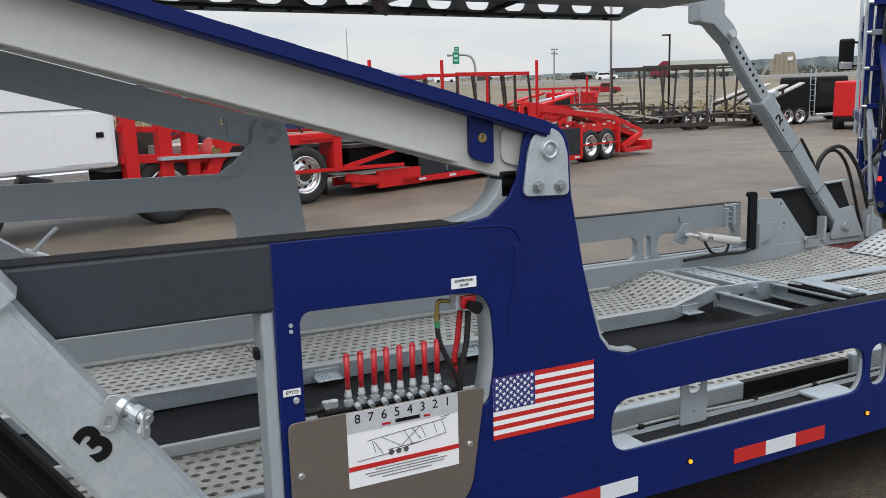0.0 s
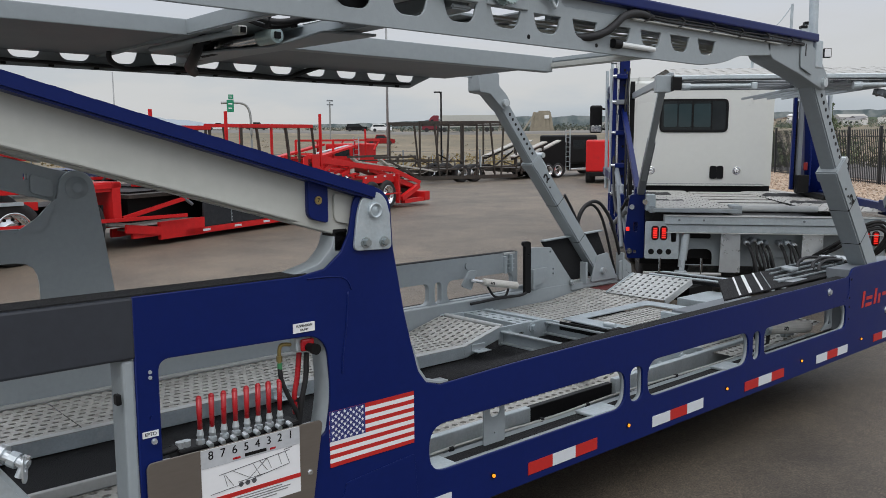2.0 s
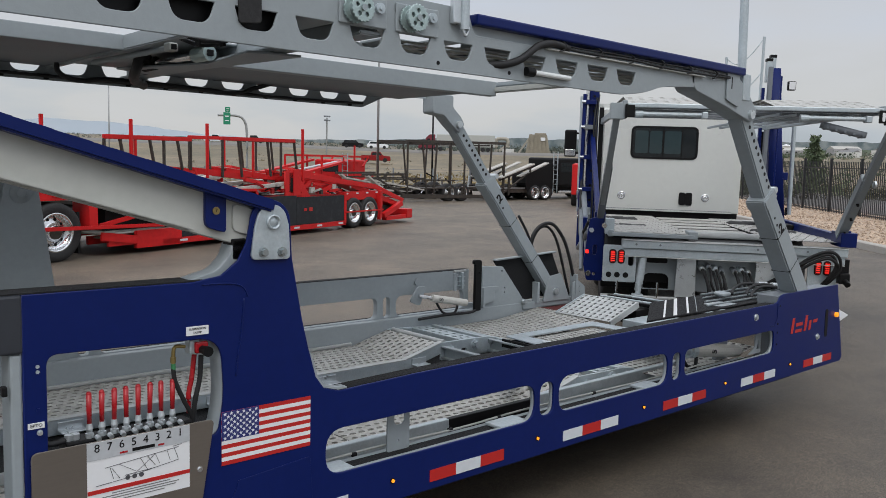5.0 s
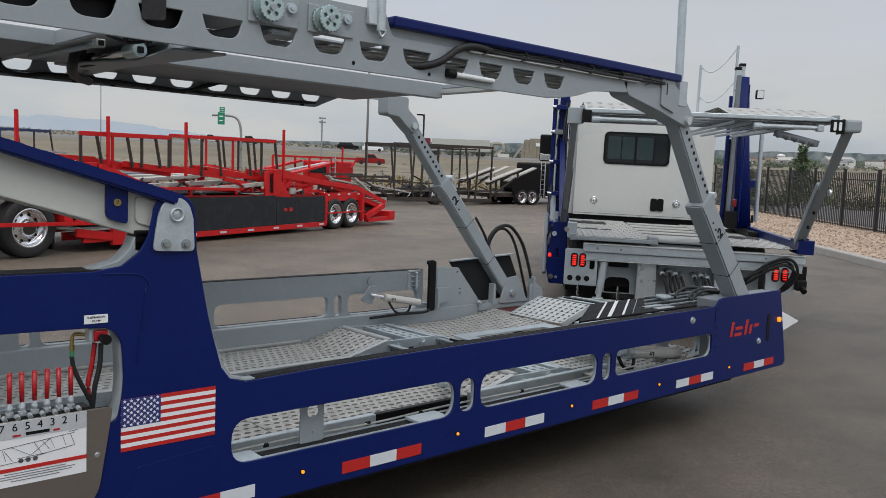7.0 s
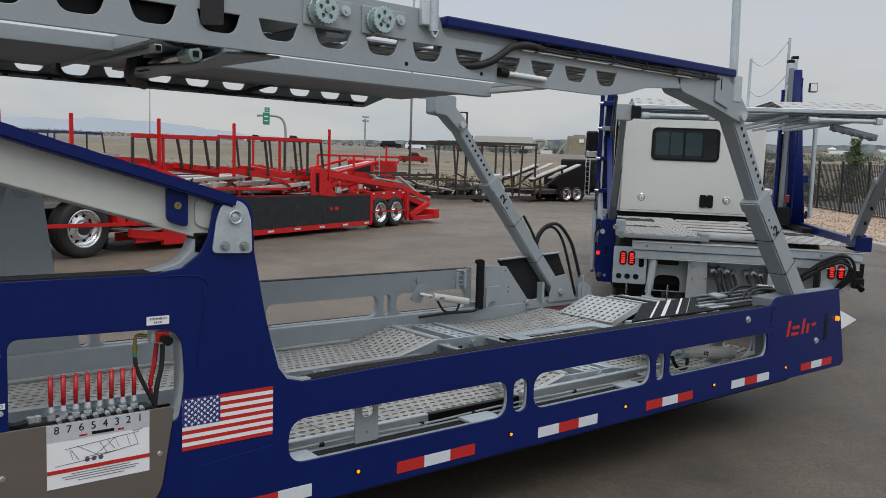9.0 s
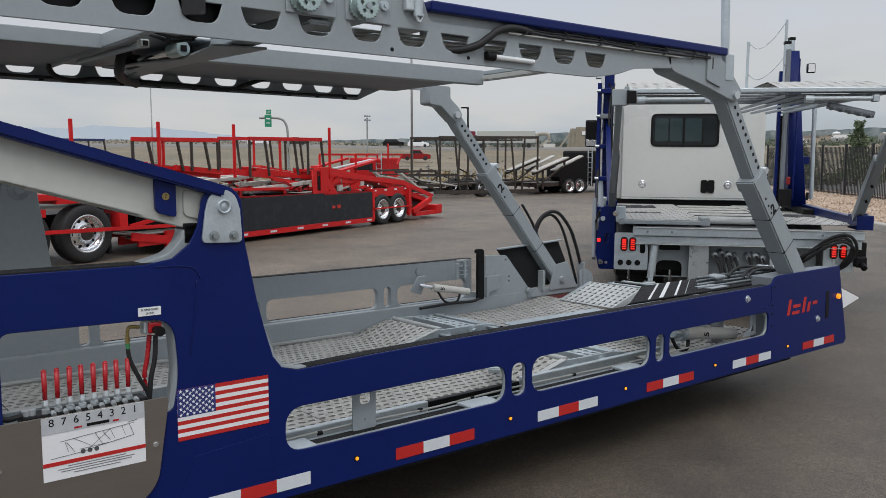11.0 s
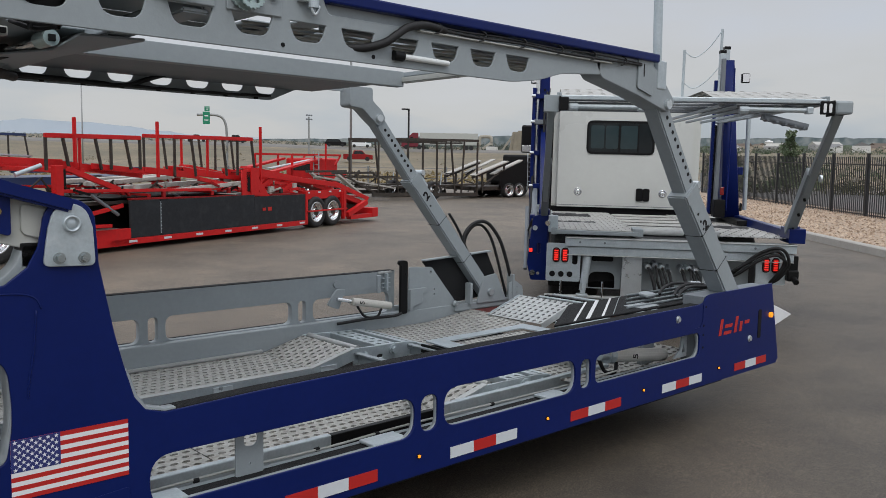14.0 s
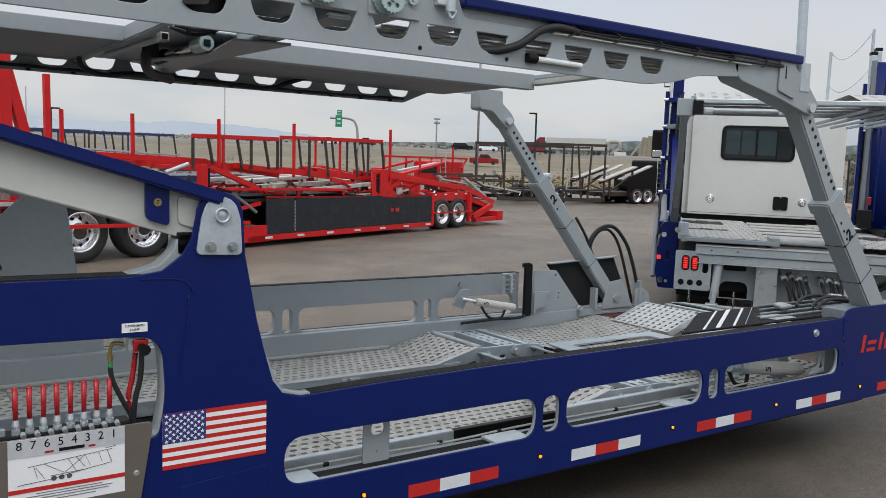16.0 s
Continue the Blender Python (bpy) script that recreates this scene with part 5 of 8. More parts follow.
slab("valve_body", -0.462, -0.405, 0.025, 0.07, 1.088, 1.138, GALV, "silver dump valve", 0.008)
slab("valve_face", -0.448, -0.400, 0.012, 0.026, 1.092, 1.132, REDGLOSS, "red valve face", 0.006)
bm = bmesh.new()
rod(bm, (-0.423, 0.03, 1.105), (-0.423, -0.018, 1.105), 0.014, 16)
rod(bm, (-0.423, -0.018, 1.105), (-0.423, -0.034, 1.105), 0.0175, 20)
part("valve_knob", bm, BLACK, trailer, "black knob")
hose("brass_elbow", [(-0.47, 0.045, 1.115), (-0.505, 0.045, 1.118), (-0.512, 0.045, 1.09), (-0.512, 0.045, 1.06)], 0.0065, BRASS)
tube("elbow_nut", (-0.512, 0.045, 1.085), (-0.512, 0.045, 1.066), 0.0095, BRASS, n=6)
tube("hose_sleeve", (-0.512, 0.045, 1.062), (-0.511, 0.045, 1.042), 0.0078, GREENP)
hose("air_hose", [(-0.512, 0.045, 1.045), (-0.505, 0.045, 1.0), (-0.475, 0.045, 0.93), (-0.445, 0.05, 0.87), (-0.44, 0.05, 0.82)], 0.008)
hose("air_hose", [(-0.415, 0.04, 1.08), (-0.42, 0.04, 1.0), (-0.435, 0.042, 0.93), (-0.44, 0.05, 0.86), (-0.44, 0.06, 0.80)], 0.009)
hose("air_hose", [(-0.43, 0.06, 1.08), (-0.44, 0.06, 1.0), (-0.452, 0.06, 0.94), (-0.45, 0.06, 0.88)], 0.009, REDGLOSS)
hose("valve_hose", [(-0.925, 0.06, 0.87), (-0.90, 0.06, 0.86), (-0.87, 0.06, 0.862), (-0.84, 0.06, 0.868)], 0.010)

# front support leg of the ramp, beside the rail
L = Vector((0.558, 0, -0.83))
C0 = Vector((-1.465, -0.085, 1.0))
rleg = strut("ramp_leg", tuple(C0 - L * 0.95), tuple(C0 + L * 0.62), 0.155, 0.125, GALV, "galvanised ramp leg with a numeral", 0.012, (0, 1, 0))
strut("leg_sleeve", tuple(C0 - L * 0.98), tuple(C0 - L * 0.285), 0.190, 0.150, GALV, "", 0.014, (0, 1, 0), rleg)
text("numeral", "3", facing(-1.433, -0.1490, 0.960, 35), 0.112, BLACK, rleg, depth=0.001, bold=0.005)
bm = bmesh.new()
rod(bm, (-1.385, -0.14, 1.045), (-1.325, -0.205, 1.01), 0.014, 14)
part("locking_pin", bm, ZINC, rleg)
plate_at("pin_tag", stadium(-0.018, 0.018, -0.05, 0.03, 0.017), facing(-1.395, -0.156, 1.035, -20), 0.005, ZINC, rleg, [stadium(-0.008, 0.008, -0.04, -0.015, 0.007)], bevel=0.001)
plate_at("pin_tag", stadium(-0.016, 0.016, -0.03, 0.03, 0.015), Matrix.Translation((-1.335, -0.215, 1.005)) @ Matrix.Rotation(radians(60), 4, "Z") @ UPRIGHT, 0.005, ZINC, rleg, [stadium(-0.007, 0.007, -0.007, 0.007, 0.006)], bevel=0.001)
hose("pin_handle", [(-1.545, 2.43, 1.02), (-1.51, 2.40, 1.055), (-1.47, 2.36, 1.10), (-1.425, 2.33, 1.145)], 0.011, ZINC)
tube("pin_handle_boss", (-1.575, 2.43, 1.03), (-1.475, 2.42, 0.985), 0.020, ZINC)
strut("far_ramp_leg", (-2.05, 2.50, 1.30), (-1.60, 2.50, 0.95), 0.11, 0.13, GREY)
strut("leg_weld", (-1.760, -0.162, 1.272), (-1.634, -0.162, 1.364), 0.004, 0.013, WHITEP, "pale weld bead across the sleeve", 0.001)
tube("pin_cross", (-1.322, -0.20, 1.032), (-1.345, -0.20, 0.985), 0.009, ZINC)
tube("pin_collar", (-1.372, -0.152, 1.038), (-1.362, -0.163, 1.032), 0.024, ZINC)
tube("pin_spring", (-1.352, -0.174, 1.026), (-1.340, -0.188, 1.019), 0.019, GALV, n=10)
P0 = C0 + Vector((-0.15, 0.10, -0.10))
tube("ramp_cylinder", tuple(P0 - L * 0.8), tuple(P0 + L * 0.8), 0.055, BLACK, "black hydraulic cylinder", 20)
tube("ramp_cylinder_line", tuple(P0 - L * 0.8 + Vector((0, -0.07, 0.02))), tuple(P0 + L * 0.8 + Vector((0, -0.07, 0.02))), 0.012, BLACK)


# ---- the white-cab hauler truck ----
def placed(x, y, az):
    """A frame on the sloping lot."""
    c, s = math.cos(radians(az)), math.sin(radians(az))
    u = Vector((c, s, GX * c + GY * s)).normalized()
    n = Vector((-s, c, -GX * s + GY * c)).normalized()
    w = u.cross(n)
    m = Matrix((u, n, w)).transposed().to_4x4()
    m.translation = (x, y, lot(x, y))
    return m


TRUCK = placed(6.35, 2.05, 40.5) @ Matrix.Rotation(radians(0.5), 4, "X")
truck = thing("car_hauler_truck", "white-cab car-hauler truck with blue masts and grey loading decks", "truck", m=TRUCK)


def wheel(parent, m, r, w, rim_r, twin=False, holes=10):
    """A road wheel: tyre with a rounded shoulder and tread grooves, dished alloy rim, hub and hand holes. Its axle is the frame's z axis, outer side at z = 0."""
    bm = bmesh.new()
    lathe(bm, [(rim_r, -0.01), (rim_r + 0.02, 0.0), ((r + rim_r) / 2, 0.008), (r - 0.03, 0.0), (r - 0.006, -0.025), (r, -0.05), (r - 0.008, -w * 0.35), (r, -w * 0.37), (r, -w * 0.62), (r - 0.008, -w * 0.64), (r, -w + 0.05), (r - 0.03, -w), (rim_r, -w + 0.01)], m, 40)
    tyre = part("wheel", bm, RUBBER, parent, "black tyre on a polished rim", smooth=True)
    bm = bmesh.new()
    lathe(bm, [(rim_r + 0.004, -0.008), (rim_r - 0.012, 0.002), (rim_r - 0.03, -0.02), (rim_r - 0.05, -0.13), (rim_r * 0.66, -0.125), (rim_r * 0.50, -0.10), (rim_r * 0.42, -0.095), (rim_r * 0.40, -0.04), (rim_r * 0.3, -0.02), (0.0, -0.02)], m, 36)
    part("rim", bm, CHROME, tyre, "polished alloy rim", smooth=True)
    bm = bmesh.new()
    rod(bm, m @ Vector((0, 0, -0.11)), m @ Vector((0, 0, -0.012)), rim_r * 0.43, 16, rim_r * 0.34)
    part("hub", bm, RUSTY, tyre, "dark axle hub")
    for k in range(holes):
        a = 2 * math.pi * k / holes
        bm = bmesh.new()
        p = m @ Vector((rim_r * 0.68 * math.cos(a), rim_r * 0.68 * math.sin(a), -0.135))
        q = m @ Vector((rim_r * 0.68 * math.cos(a), rim_r * 0.68 * math.sin(a), -0.1185))
        rod(bm, p, q, rim_r * 0.085, 10)
        part("hand_hole", bm, BLACK, tyre)
    return tyre


def tslab(name, x0, x1, y0, y1, z0, z1, material, label="", bevel=0.006, parent=None):
    bm = bmesh.new()
    box(bm, x0, x1, y0, y1, z0, z1, bevel)
    return part(name, bm, material, parent or truck, label)


def tplate(name, outline, x, thick, material, holes=(), label="", bevel=0.002, parent=None):
    """An upright plate across the truck, facing rearward at x: outline in (left, up)."""
    m = Matrix(((0, 0, -1, x + thick / 2), (1, 0, 0, 0), (0, 1, 0, 0), (0, 0, 0, 1)))
    return plate_at(name, outline, m, thick, material, parent or truck, holes, label, bevel)


# cab
bm = bmesh.new()
box(bm, 4.05, 6.2, -1.13, 1.09, 0.985, 2.62, 0.0)
bmesh.ops.bevel(bm, geom=[e for e in bm.edges if abs(e.verts[0].co.z - e.verts[1].co.z) > 0.5], offset=0.12, segments=8, affect="EDGES")
bmesh.ops.bevel(bm, geom=[e for e in bm.edges if min(e.verts[0].co.z, e.verts[1].co.z) > 2.6], offset=0.10, segments=3, affect="EDGES")
cab = part("cab", bm, WHITE, truck, "plain white day cab")
tplate("window_frame", stadium(-0.445, 0.555, 1.79, 2.285, 0.09), 4.036, 0.02, BLACK, [stadium(-0.415, 0.525, 1.82, 2.255, 0.07)], parent=cab, label="black rubber window frame")
tplate("window_pane", stadium(-0.417, 0.527, 1.818, 2.257, 0.07), 4.046, 0.006, GLASS, parent=cab, label="dark tinted rear window")
# lighter patches paint the view through to the windshield
for a, b in ((0.30, 0.495), (0.09, 0.275), (-0.195, 0.055)):
    tplate("view_patch", stadium(a, b, 1.87, 2.215, 0.03), 4.0435, 0.002, VIEWG, parent=cab, label="greenish patch painting the view through the cab", bevel=0)
tslab("window_bar", 4.040, 4.045, 0.06, 0.085, 1.82, 2.24, BLACK, parent=cab, bevel=0.001)
tslab("window_bar", 4.040, 4.045, -0.215, -0.195, 1.82, 2.24, BLACK, parent=cab, bevel=0.001)
for y in (0.66, -0.60):
    bm = bmesh.new()
    lathe(bm, [(0.0, 0.012), (0.03, 0.012), (0.036, 0.004), (0.045, 0.010), (0.058, 0.010), (0.062, 0.0)], Matrix(((0, 0, -1, 4.05), (1, 0, 0, y), (0, 1, 0, 1.215), (0, 0, 0, 1))), 20)
    lamp = part("cab_vent", bm, CHROME, cab, "round bright metal vent", smooth=True)
    for k in range(5):
        a = 2 * math.pi * k / 5 + 0.3
        bm = bmesh.new()
        rod(bm, (4.052 - 0.012, y + 0.022 * math.cos(a), 1.215 + 0.022 * math.sin(a)), (4.0365, y + 0.022 * math.cos(a), 1.215 + 0.022 * math.sin(a)), 0.009, 8)
        part("vent_hole", bm, WHITEP, lamp)
for y0 in (-0.405, -0.305):
    tplate("air_vent", stadium(y0, y0 + 0.095, 1.095, 1.285, 0.03), 4.03, 0.022, BLACK, parent=cab, label="black plastic vent")
# black block paints the dark gap below the cab
tslab("cab_gap", 4.10, 5.6, -1.10, 1.06, 0.86, 0.985, BLACK, "black block for the dark gap under the cab")
tslab("cab_seam", 4.046, 4.055, -1.0, 0.97, 1.01, 1.016, GREYD, bevel=0.001)
mir = tslab("mirror", 5.02, 5.14, 1.36, 1.56, 1.78, 2.23, BLACK, "black door mirror", 0.03)
tube("mirror_arm", (5.10, 1.05, 2.15), (5.10, 1.42, 2.18), 0.016, BLACK, parent=mir)
tube("mirror_arm", (5.10, 1.05, 1.86), (5.10, 1.42, 1.84), 0.016, BLACK, parent=mir)
tslab("mirror_glass", 5.012, 5.02, 1.375, 1.545, 1.80, 1.90, CHROME, parent=mir, bevel=0.002)

# rear frame
tslab("rear_beam", -0.03, 0.07, -1.34, 0.93, 0.738, 0.818, GALV, "galvanised rear cross beam")
tslab("rear_beam_lip", -0.06, 0.07, -1.355, 0.95, 0.824, 0.905, GALV)
tslab("rear_beam_top", -0.075, 0.07, -1.355, 0.95, 0.905, 0.917, CLEAN)
tslab("rear_beam_toe", -0.05, 0.07, -1.34, 0.93, 0.728, 0.738, CLEAN)
for y in (0.80, 0.55, -0.45, -0.95, -1.15):
    bm = bmesh.new()
    rod(bm, (-0.060, y, 0.868), (-0.068, y, 0.868), 0.012, 10)
    part("rivet", bm, GREYD, truck)
tplate("tail_panel", stadium(0.79, 1.14, 0.45, 0.845, 0.02), -0.02, 0.02, GALV, [stadium(0.815, 0.875, 0.625, 0.775, 0.029)], "pale tail-lamp panel")
tplate("tail_panel", stadium(-1.27, -0.98, 0.50, 0.80, 0.02), -0.02, 0.02, GALV, [], "pale tail-lamp panel")
for y in (1.04, 0.95, -1.075, -1.165):
    zc = 0.725 if y > 0 else 0.70
    bez = tplate("tail_lamp", stadium(y - 0.036, y + 0.036, zc - 0.075, zc + 0.075), -0.034, 0.012, BLACK, label="oval red tail lamp")
    tplate("lens", stadium(y - 0.027, y + 0.027, zc - 0.066, zc + 0.066), -0.040, 0.006, TAILD, parent=bez)
    for k in range(5):
        tplate("diode_row", stadium(y - 0.02, y + 0.02, zc - 0.052 + 0.023 * k, zc - 0.040 + 0.023 * k, 0.005), -0.0455, 0.004, TAILR, parent=bez, bevel=0)
# black discs paint the shaded insides of the panel's three round holes
for y in (1.075, 0.985, 0.895):
    bm = bmesh.new()
    rod(bm, (-0.021, y, 0.525), (-0.028, y, 0.525), 0.030, 18)
    part("panel_hole", bm, BLACK, truck)
tplate("back_plate", [(-0.95, 0.36), (0.76, 0.36), (0.76, 0.80), (-0.95, 0.80)], 0.16, 0.02, GREY, [rounded([(0.41, 0.365), (0.69, 0.365), (0.69, 0.54), (0.41, 0.54)], [0, 0, 0.12, 0.12]), stadium(-0.42, 0.10, 0.66, 0.74, 0.03)])
# black box stands in for the shaded interior behind the back plate
tslab("core_shade", 0.25, 3.9, -0.9, 0.75, 0.42, 0.86, BLACK)
for y0, y1 in ((0.15, 0.36), (-0.68, -0.46)):
    tplate("hitch_strap", rounded([(y0, 0.31), (y1, 0.31), (y1 - 0.01, 0.78), (y0 + 0.01, 0.78)], 0.01), 0.02, 0.015, ZINC, label="bright steel hitch strap")
tplate("coupling_plate", rounded([(-0.42, 0.72), (-0.35, 0.48), (-0.05, 0.44), (0.12, 0.62), (0.12, 0.72)], 0.02), 0.12, 0.015, GREY)
for k, y in enumerate((0.06, -0.03, -0.12, -0.26, -0.36)):
    tube("coupling", (0.12, y, 0.63), (0.0, y + 0.01, 0.60), 0.026, ZINC if k % 2 else GREYD, parent=truck, n=10)
    hose("coupling_hose", [(0.0, y + 0.01, 0.60), (-0.10, y + 0.005, 0.56), (-0.14, y - 0.02, 0.46), (-0.16, y - 0.05, 0.34)], 0.016, parent=truck)
tube("tilt_cylinder", (0.04, 0.70, 0.80), (-0.02, 0.76, 0.36), 0.034, GREY, parent=truck)
for y in (0.98, 0.55):
    hose("chain", [(-0.03, y, 0.46), (-0.05, y, 0.38), (-0.06, y + 0.01, 0.30)], 0.007, RUSTY, parent=truck)
tslab("side_box", -0.02, 0.5, -1.39, -1.29, 0.60, 0.80, BLACK)
tslab("under_shield", 0.9, 2.2, -1.2, 1.1, 0.25, 0.5, BLACK)

# rear deck: two tread plates rising forward, a recess with its shade painted black and a pale roller between
grate("tread_plate", 0.02, 3.75, 0.22, 1.04, lambda x: 0.985 - 0.016 * x + 0.006 * math.sin(x * 42), DECKM, truck, "embossed galvanised tread plate", pitch=0.10, row=0.06, hole=(0.026, 0.007))
grate("tread_plate", 0.02, 3.75, -1.33, -0.62, lambda x: 0.968 - 0.012 * x + 0.006 * math.sin(x * 42), DECKM, truck, "embossed galvanised tread plate", pitch=0.10, row=0.06, hole=(0.026, 0.007))
strut("tread_side", (0.0, 1.07, 0.97), (3.7, 1.07, 0.91), 0.06, 0.07, GREY, parent=truck)
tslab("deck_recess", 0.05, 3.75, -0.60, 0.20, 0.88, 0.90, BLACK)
for k in range(6):
    tslab("recess_bar", 0.55 + 0.5 * k, 0.85 + 0.5 * k, -0.60, 0.20, 0.925, 0.94, DECKM)
tube("deck_roller", (0.10, -0.62, 0.985), (0.10, 0.20, 0.985), 0.034, CLEAN, parent=truck)
tslab("roller_bracket", -0.02, 0.22, 0.16, 0.26, 0.94, 1.02, GREY)
tslab("deck_end", -0.03, 0.04, 0.20, 1.06, 0.945, 0.985, GREY)
tslab("latch_box", 0.10, 0.24, 1.03, 1.13, 0.95, 1.12, GALV)
tube("latch_ring", (0.16, 1.10, 1.06), (0.10, 1.14, 1.04), 0.03, CHROME, parent=truck)

# masts
lm = tslab("mast", 2.42, 2.58, 1.15, 1.28, 0.30, 3.02, BLUE, "tall blue lifting mast", 0.01)
tslab("mast_screw", 2.36, 2.42, 1.08, 1.14, 0.95, 2.45, BLACK, parent=lm)
tube("mast_rod", (2.36, 1.30, 0.7), (2.36, 1.31, 3.0), 0.022, CHROME, parent=lm)
tslab("mast_foot", 2.3, 2.66, 1.12, 1.30, 0.66, 0.80, BLUE, parent=lm)
tslab("mast_guard", 3.2, 3.26, 1.20, 1.30, 0.5, 2.5, BLUE, parent=lm)
tslab("mast_rear_post", 0.25, 0.37, 1.12, 1.24, 0.55, 1.18, BLUE, "short blue rear post", 0.01)
tube("mast_ram", (0.30, 1.30, 0.95), (2.3, 1.34, 0.55), 0.03, GREYD, parent=lm)
tube("mast_tie", (2.5, 1.22, 2.9), (4.4, 1.2, 2.55), 0.03, BLUE, parent=lm)
tslab("mast_block", 2.28, 2.5, 1.20, 1.36, 0.95, 1.10, ZINC, parent=lm)
tslab("side_rail", 2.7, 5.2, 1.22, 1.30, 2.40, 2.50, BLUE)
tslab("side_rail", 2.7, 5.2, 1.24, 1.32, 1.10, 1.22, BLUE)
strut("side_brace", (2.55, 1.26, 1.2), (4.9, 1.28, 2.42), 0.07, 0.09, BLUE, parent=truck)
strut("side_brace", (0.32, 1.20, 1.15), (2.45, 1.22, 2.10), 0.06, 0.08, BLUE, parent=truck)
tube("side_ram", (0.5, 1.28, 0.62), (2.3, 1.30, 1.30), 0.035, GREYD, parent=truck)
tube("side_ram_rod", (2.3, 1.30, 1.30), (2.5, 1.30, 1.42), 0.02, CHROME, parent=truck)
tslab("side_plate", 0.24, 0.28, 1.12, 1.23, 0.56, 0.98, BLUE)
tslab("side_plate", 1.10, 1.30, 1.28, 1.34, 0.55, 1.05, BLUE)
tube("side_roller", (0.40, 1.20, 0.60), (0.40, 1.28, 0.60), 0.03, ZINC, parent=truck)
hose("side_hose", [(0.4, 1.30, 1.05), (0.9, 1.36, 0.85), (1.6, 1.36, 0.95), (2.2, 1.34, 1.25), (2.4, 1.34, 1.8)], 0.018, parent=truck)
tube("guard_post", (4.6, 1.30, 0.9), (4.6, 1.32, 2.75), 0.025, GALV, parent=truck)
tube("guard_post", (3.5, 1.30, 0.9), (3.5, 1.32, 2.70), 0.025, GALV, parent=truck)
strut("mast_tie", (2.5, 1.24, 2.75), (4.9, 1.26, 2.20), 0.06, 0.08, BLUE, parent=truck)
tslab("side_rail_post", 3.9, 4.0, 1.22, 1.30, 0.6, 2.45, BLUE)
RM = [(2.30, 1.02), (2.95, 1.02), (2.74, 2.0), (2.68, 3.02), (2.56, 3.02), (2.46, 2.0)]
me = plate_mesh("mast", RM, (), 0.21, 0.008)
me.transform(Matrix.Translation((0, -1.20, 0)) @ UPRIGHT)
for v in me.vertices:
    v.co.y = -1.095 + (v.co.y + 1.095) * (1.10 - 0.60 * (v.co.z - 1.02) / 2.0)
rmast = link("mast", me, BLUE, truck, "tall blue tapered lifting mast")
tslab("mast_rail", 2.30, 2.38, -1.045, -0.995, 1.05, 3.02, GREYD, "grey guide rail on the mast", parent=rmast)
tslab("mast_rail", 2.34, 2.40, -0.965, -0.925, 1.05, 2.75, BLUE, parent=rmast)
tslab("mast_rib", 2.28, 2.30, -1.16, -1.14, 1.10, 2.9, BLUE, parent=rmast)
tplate("mast_slot", stadium(-1.345, -1.315, 1.10, 1.20, 0.014), 2.288, 0.006, BLACK, parent=rmast)
tslab("mast_motor", 2.20, 2.36, -1.12, -0.98, 1.02, 1.24, BLACK, "black lift motor", parent=rmast)
tslab("mast_reflector", 2.22, 2.24, -1.10, -1.05, 1.30, 1.40, TAILD, parent=rmast)
tslab("mast_back", 2.72, 2.80, -1.085, -1.035, 1.02, 2.2, BLACK, parent=rmast)
tslab("mast_cap", 2.70, 2.80, -1.17, -1.10, 2.95, 3.18, GALV, parent=rmast)
tslab("mast_cap_top", 2.695, 2.805, -1.175, -1.095, 3.18, 3.22, BLACK, parent=rmast)
tslab("mast_cap", 2.60, 2.70, -1.10, -1.03, 2.85, 3.12, GALV, parent=rmast)
tslab("mast_cap_top", 2.595, 2.705, -1.105, -1.025, 3.12, 3.16, BLACK, parent=rmast)
tslab("mast_base", 1.7, 3.0, -1.34, -1.16, 0.96, 1.02, BLACK, parent=rmast)
tslab("mast_door", 2.52, 2.60, -1.312, -1.306, 1.14, 1.34, BLACK, parent=rmast, bevel=0.002)
tslab("mast_bracket", 2.50, 2.62, -1.38, -1.30, 1.56, 1.66, BLUE, parent=rmast)
tube("guard_post", (2.55, -1.44, 1.1), (2.55, -1.42, 2.42), 0.028, GALV, parent=truck)
wl = tslab("work_light", 2.52, 2.60, -1.40, -1.30, 2.74, 2.86, BLACK, "black square work light", 0.012)
tslab("lens", 2.513, 2.519, -1.39, -1.31, 2.75, 2.85, WHITEP, parent=wl, bevel=0.002)
tslab("rear_block", -0.02, 0.14, -1.38, -1.28, 0.99, 1.10, BLUE)
for y, h, x in ((-0.96, 3.45, 5.0), (-1.52, 3.78, 5.0), (1.22, 3.3, 5.0)):
    tube("rail_post", (x, y, 2.38), (x, y, h), 0.022, GALV, parent=truck)
hose("rail_chain", [(5.0, -0.96, 3.43), (5.0, -1.12, 3.34), (5.0, -1.32, 3.48), (5.0, -1.52, 3.76)], 0.008, GALV, parent=truck)
hose("rail_chain", [(5.0, -0.96, 2.95), (5.0, -1.12, 2.86), (5.0, -1.32, 2.98), (5.0, -1.52, 3.22)], 0.008, GALV, parent=truck)

# head deck above the cab
grate("head_deck", -1.37, 0.55, 0.16, 1.08, lambda x: 2.270 + max(0.0, min(0.10, (x + 1.37) * 0.17)), DECKM, truck, "perforated galvanised head deck", pitch=0.12, row=0.10, hole=(0.02, 0.026))
grate("head_deck", -1.37, 0.55, -1.10, -0.20, lambda x: 2.270 + max(0.0, min(0.10, (x + 1.37) * 0.17)), DECKM, truck, "perforated galvanised head deck", pitch=0.12, row=0.10, hole=(0.02, 0.026))
tslab("head_deck_side", -1.35, 2.5, 1.08, 1.12, 2.225, 2.30, GREY)
tslab("head_deck_side", -1.35, 2.6, -1.14, -1.10, 2.225, 2.30, GREY)
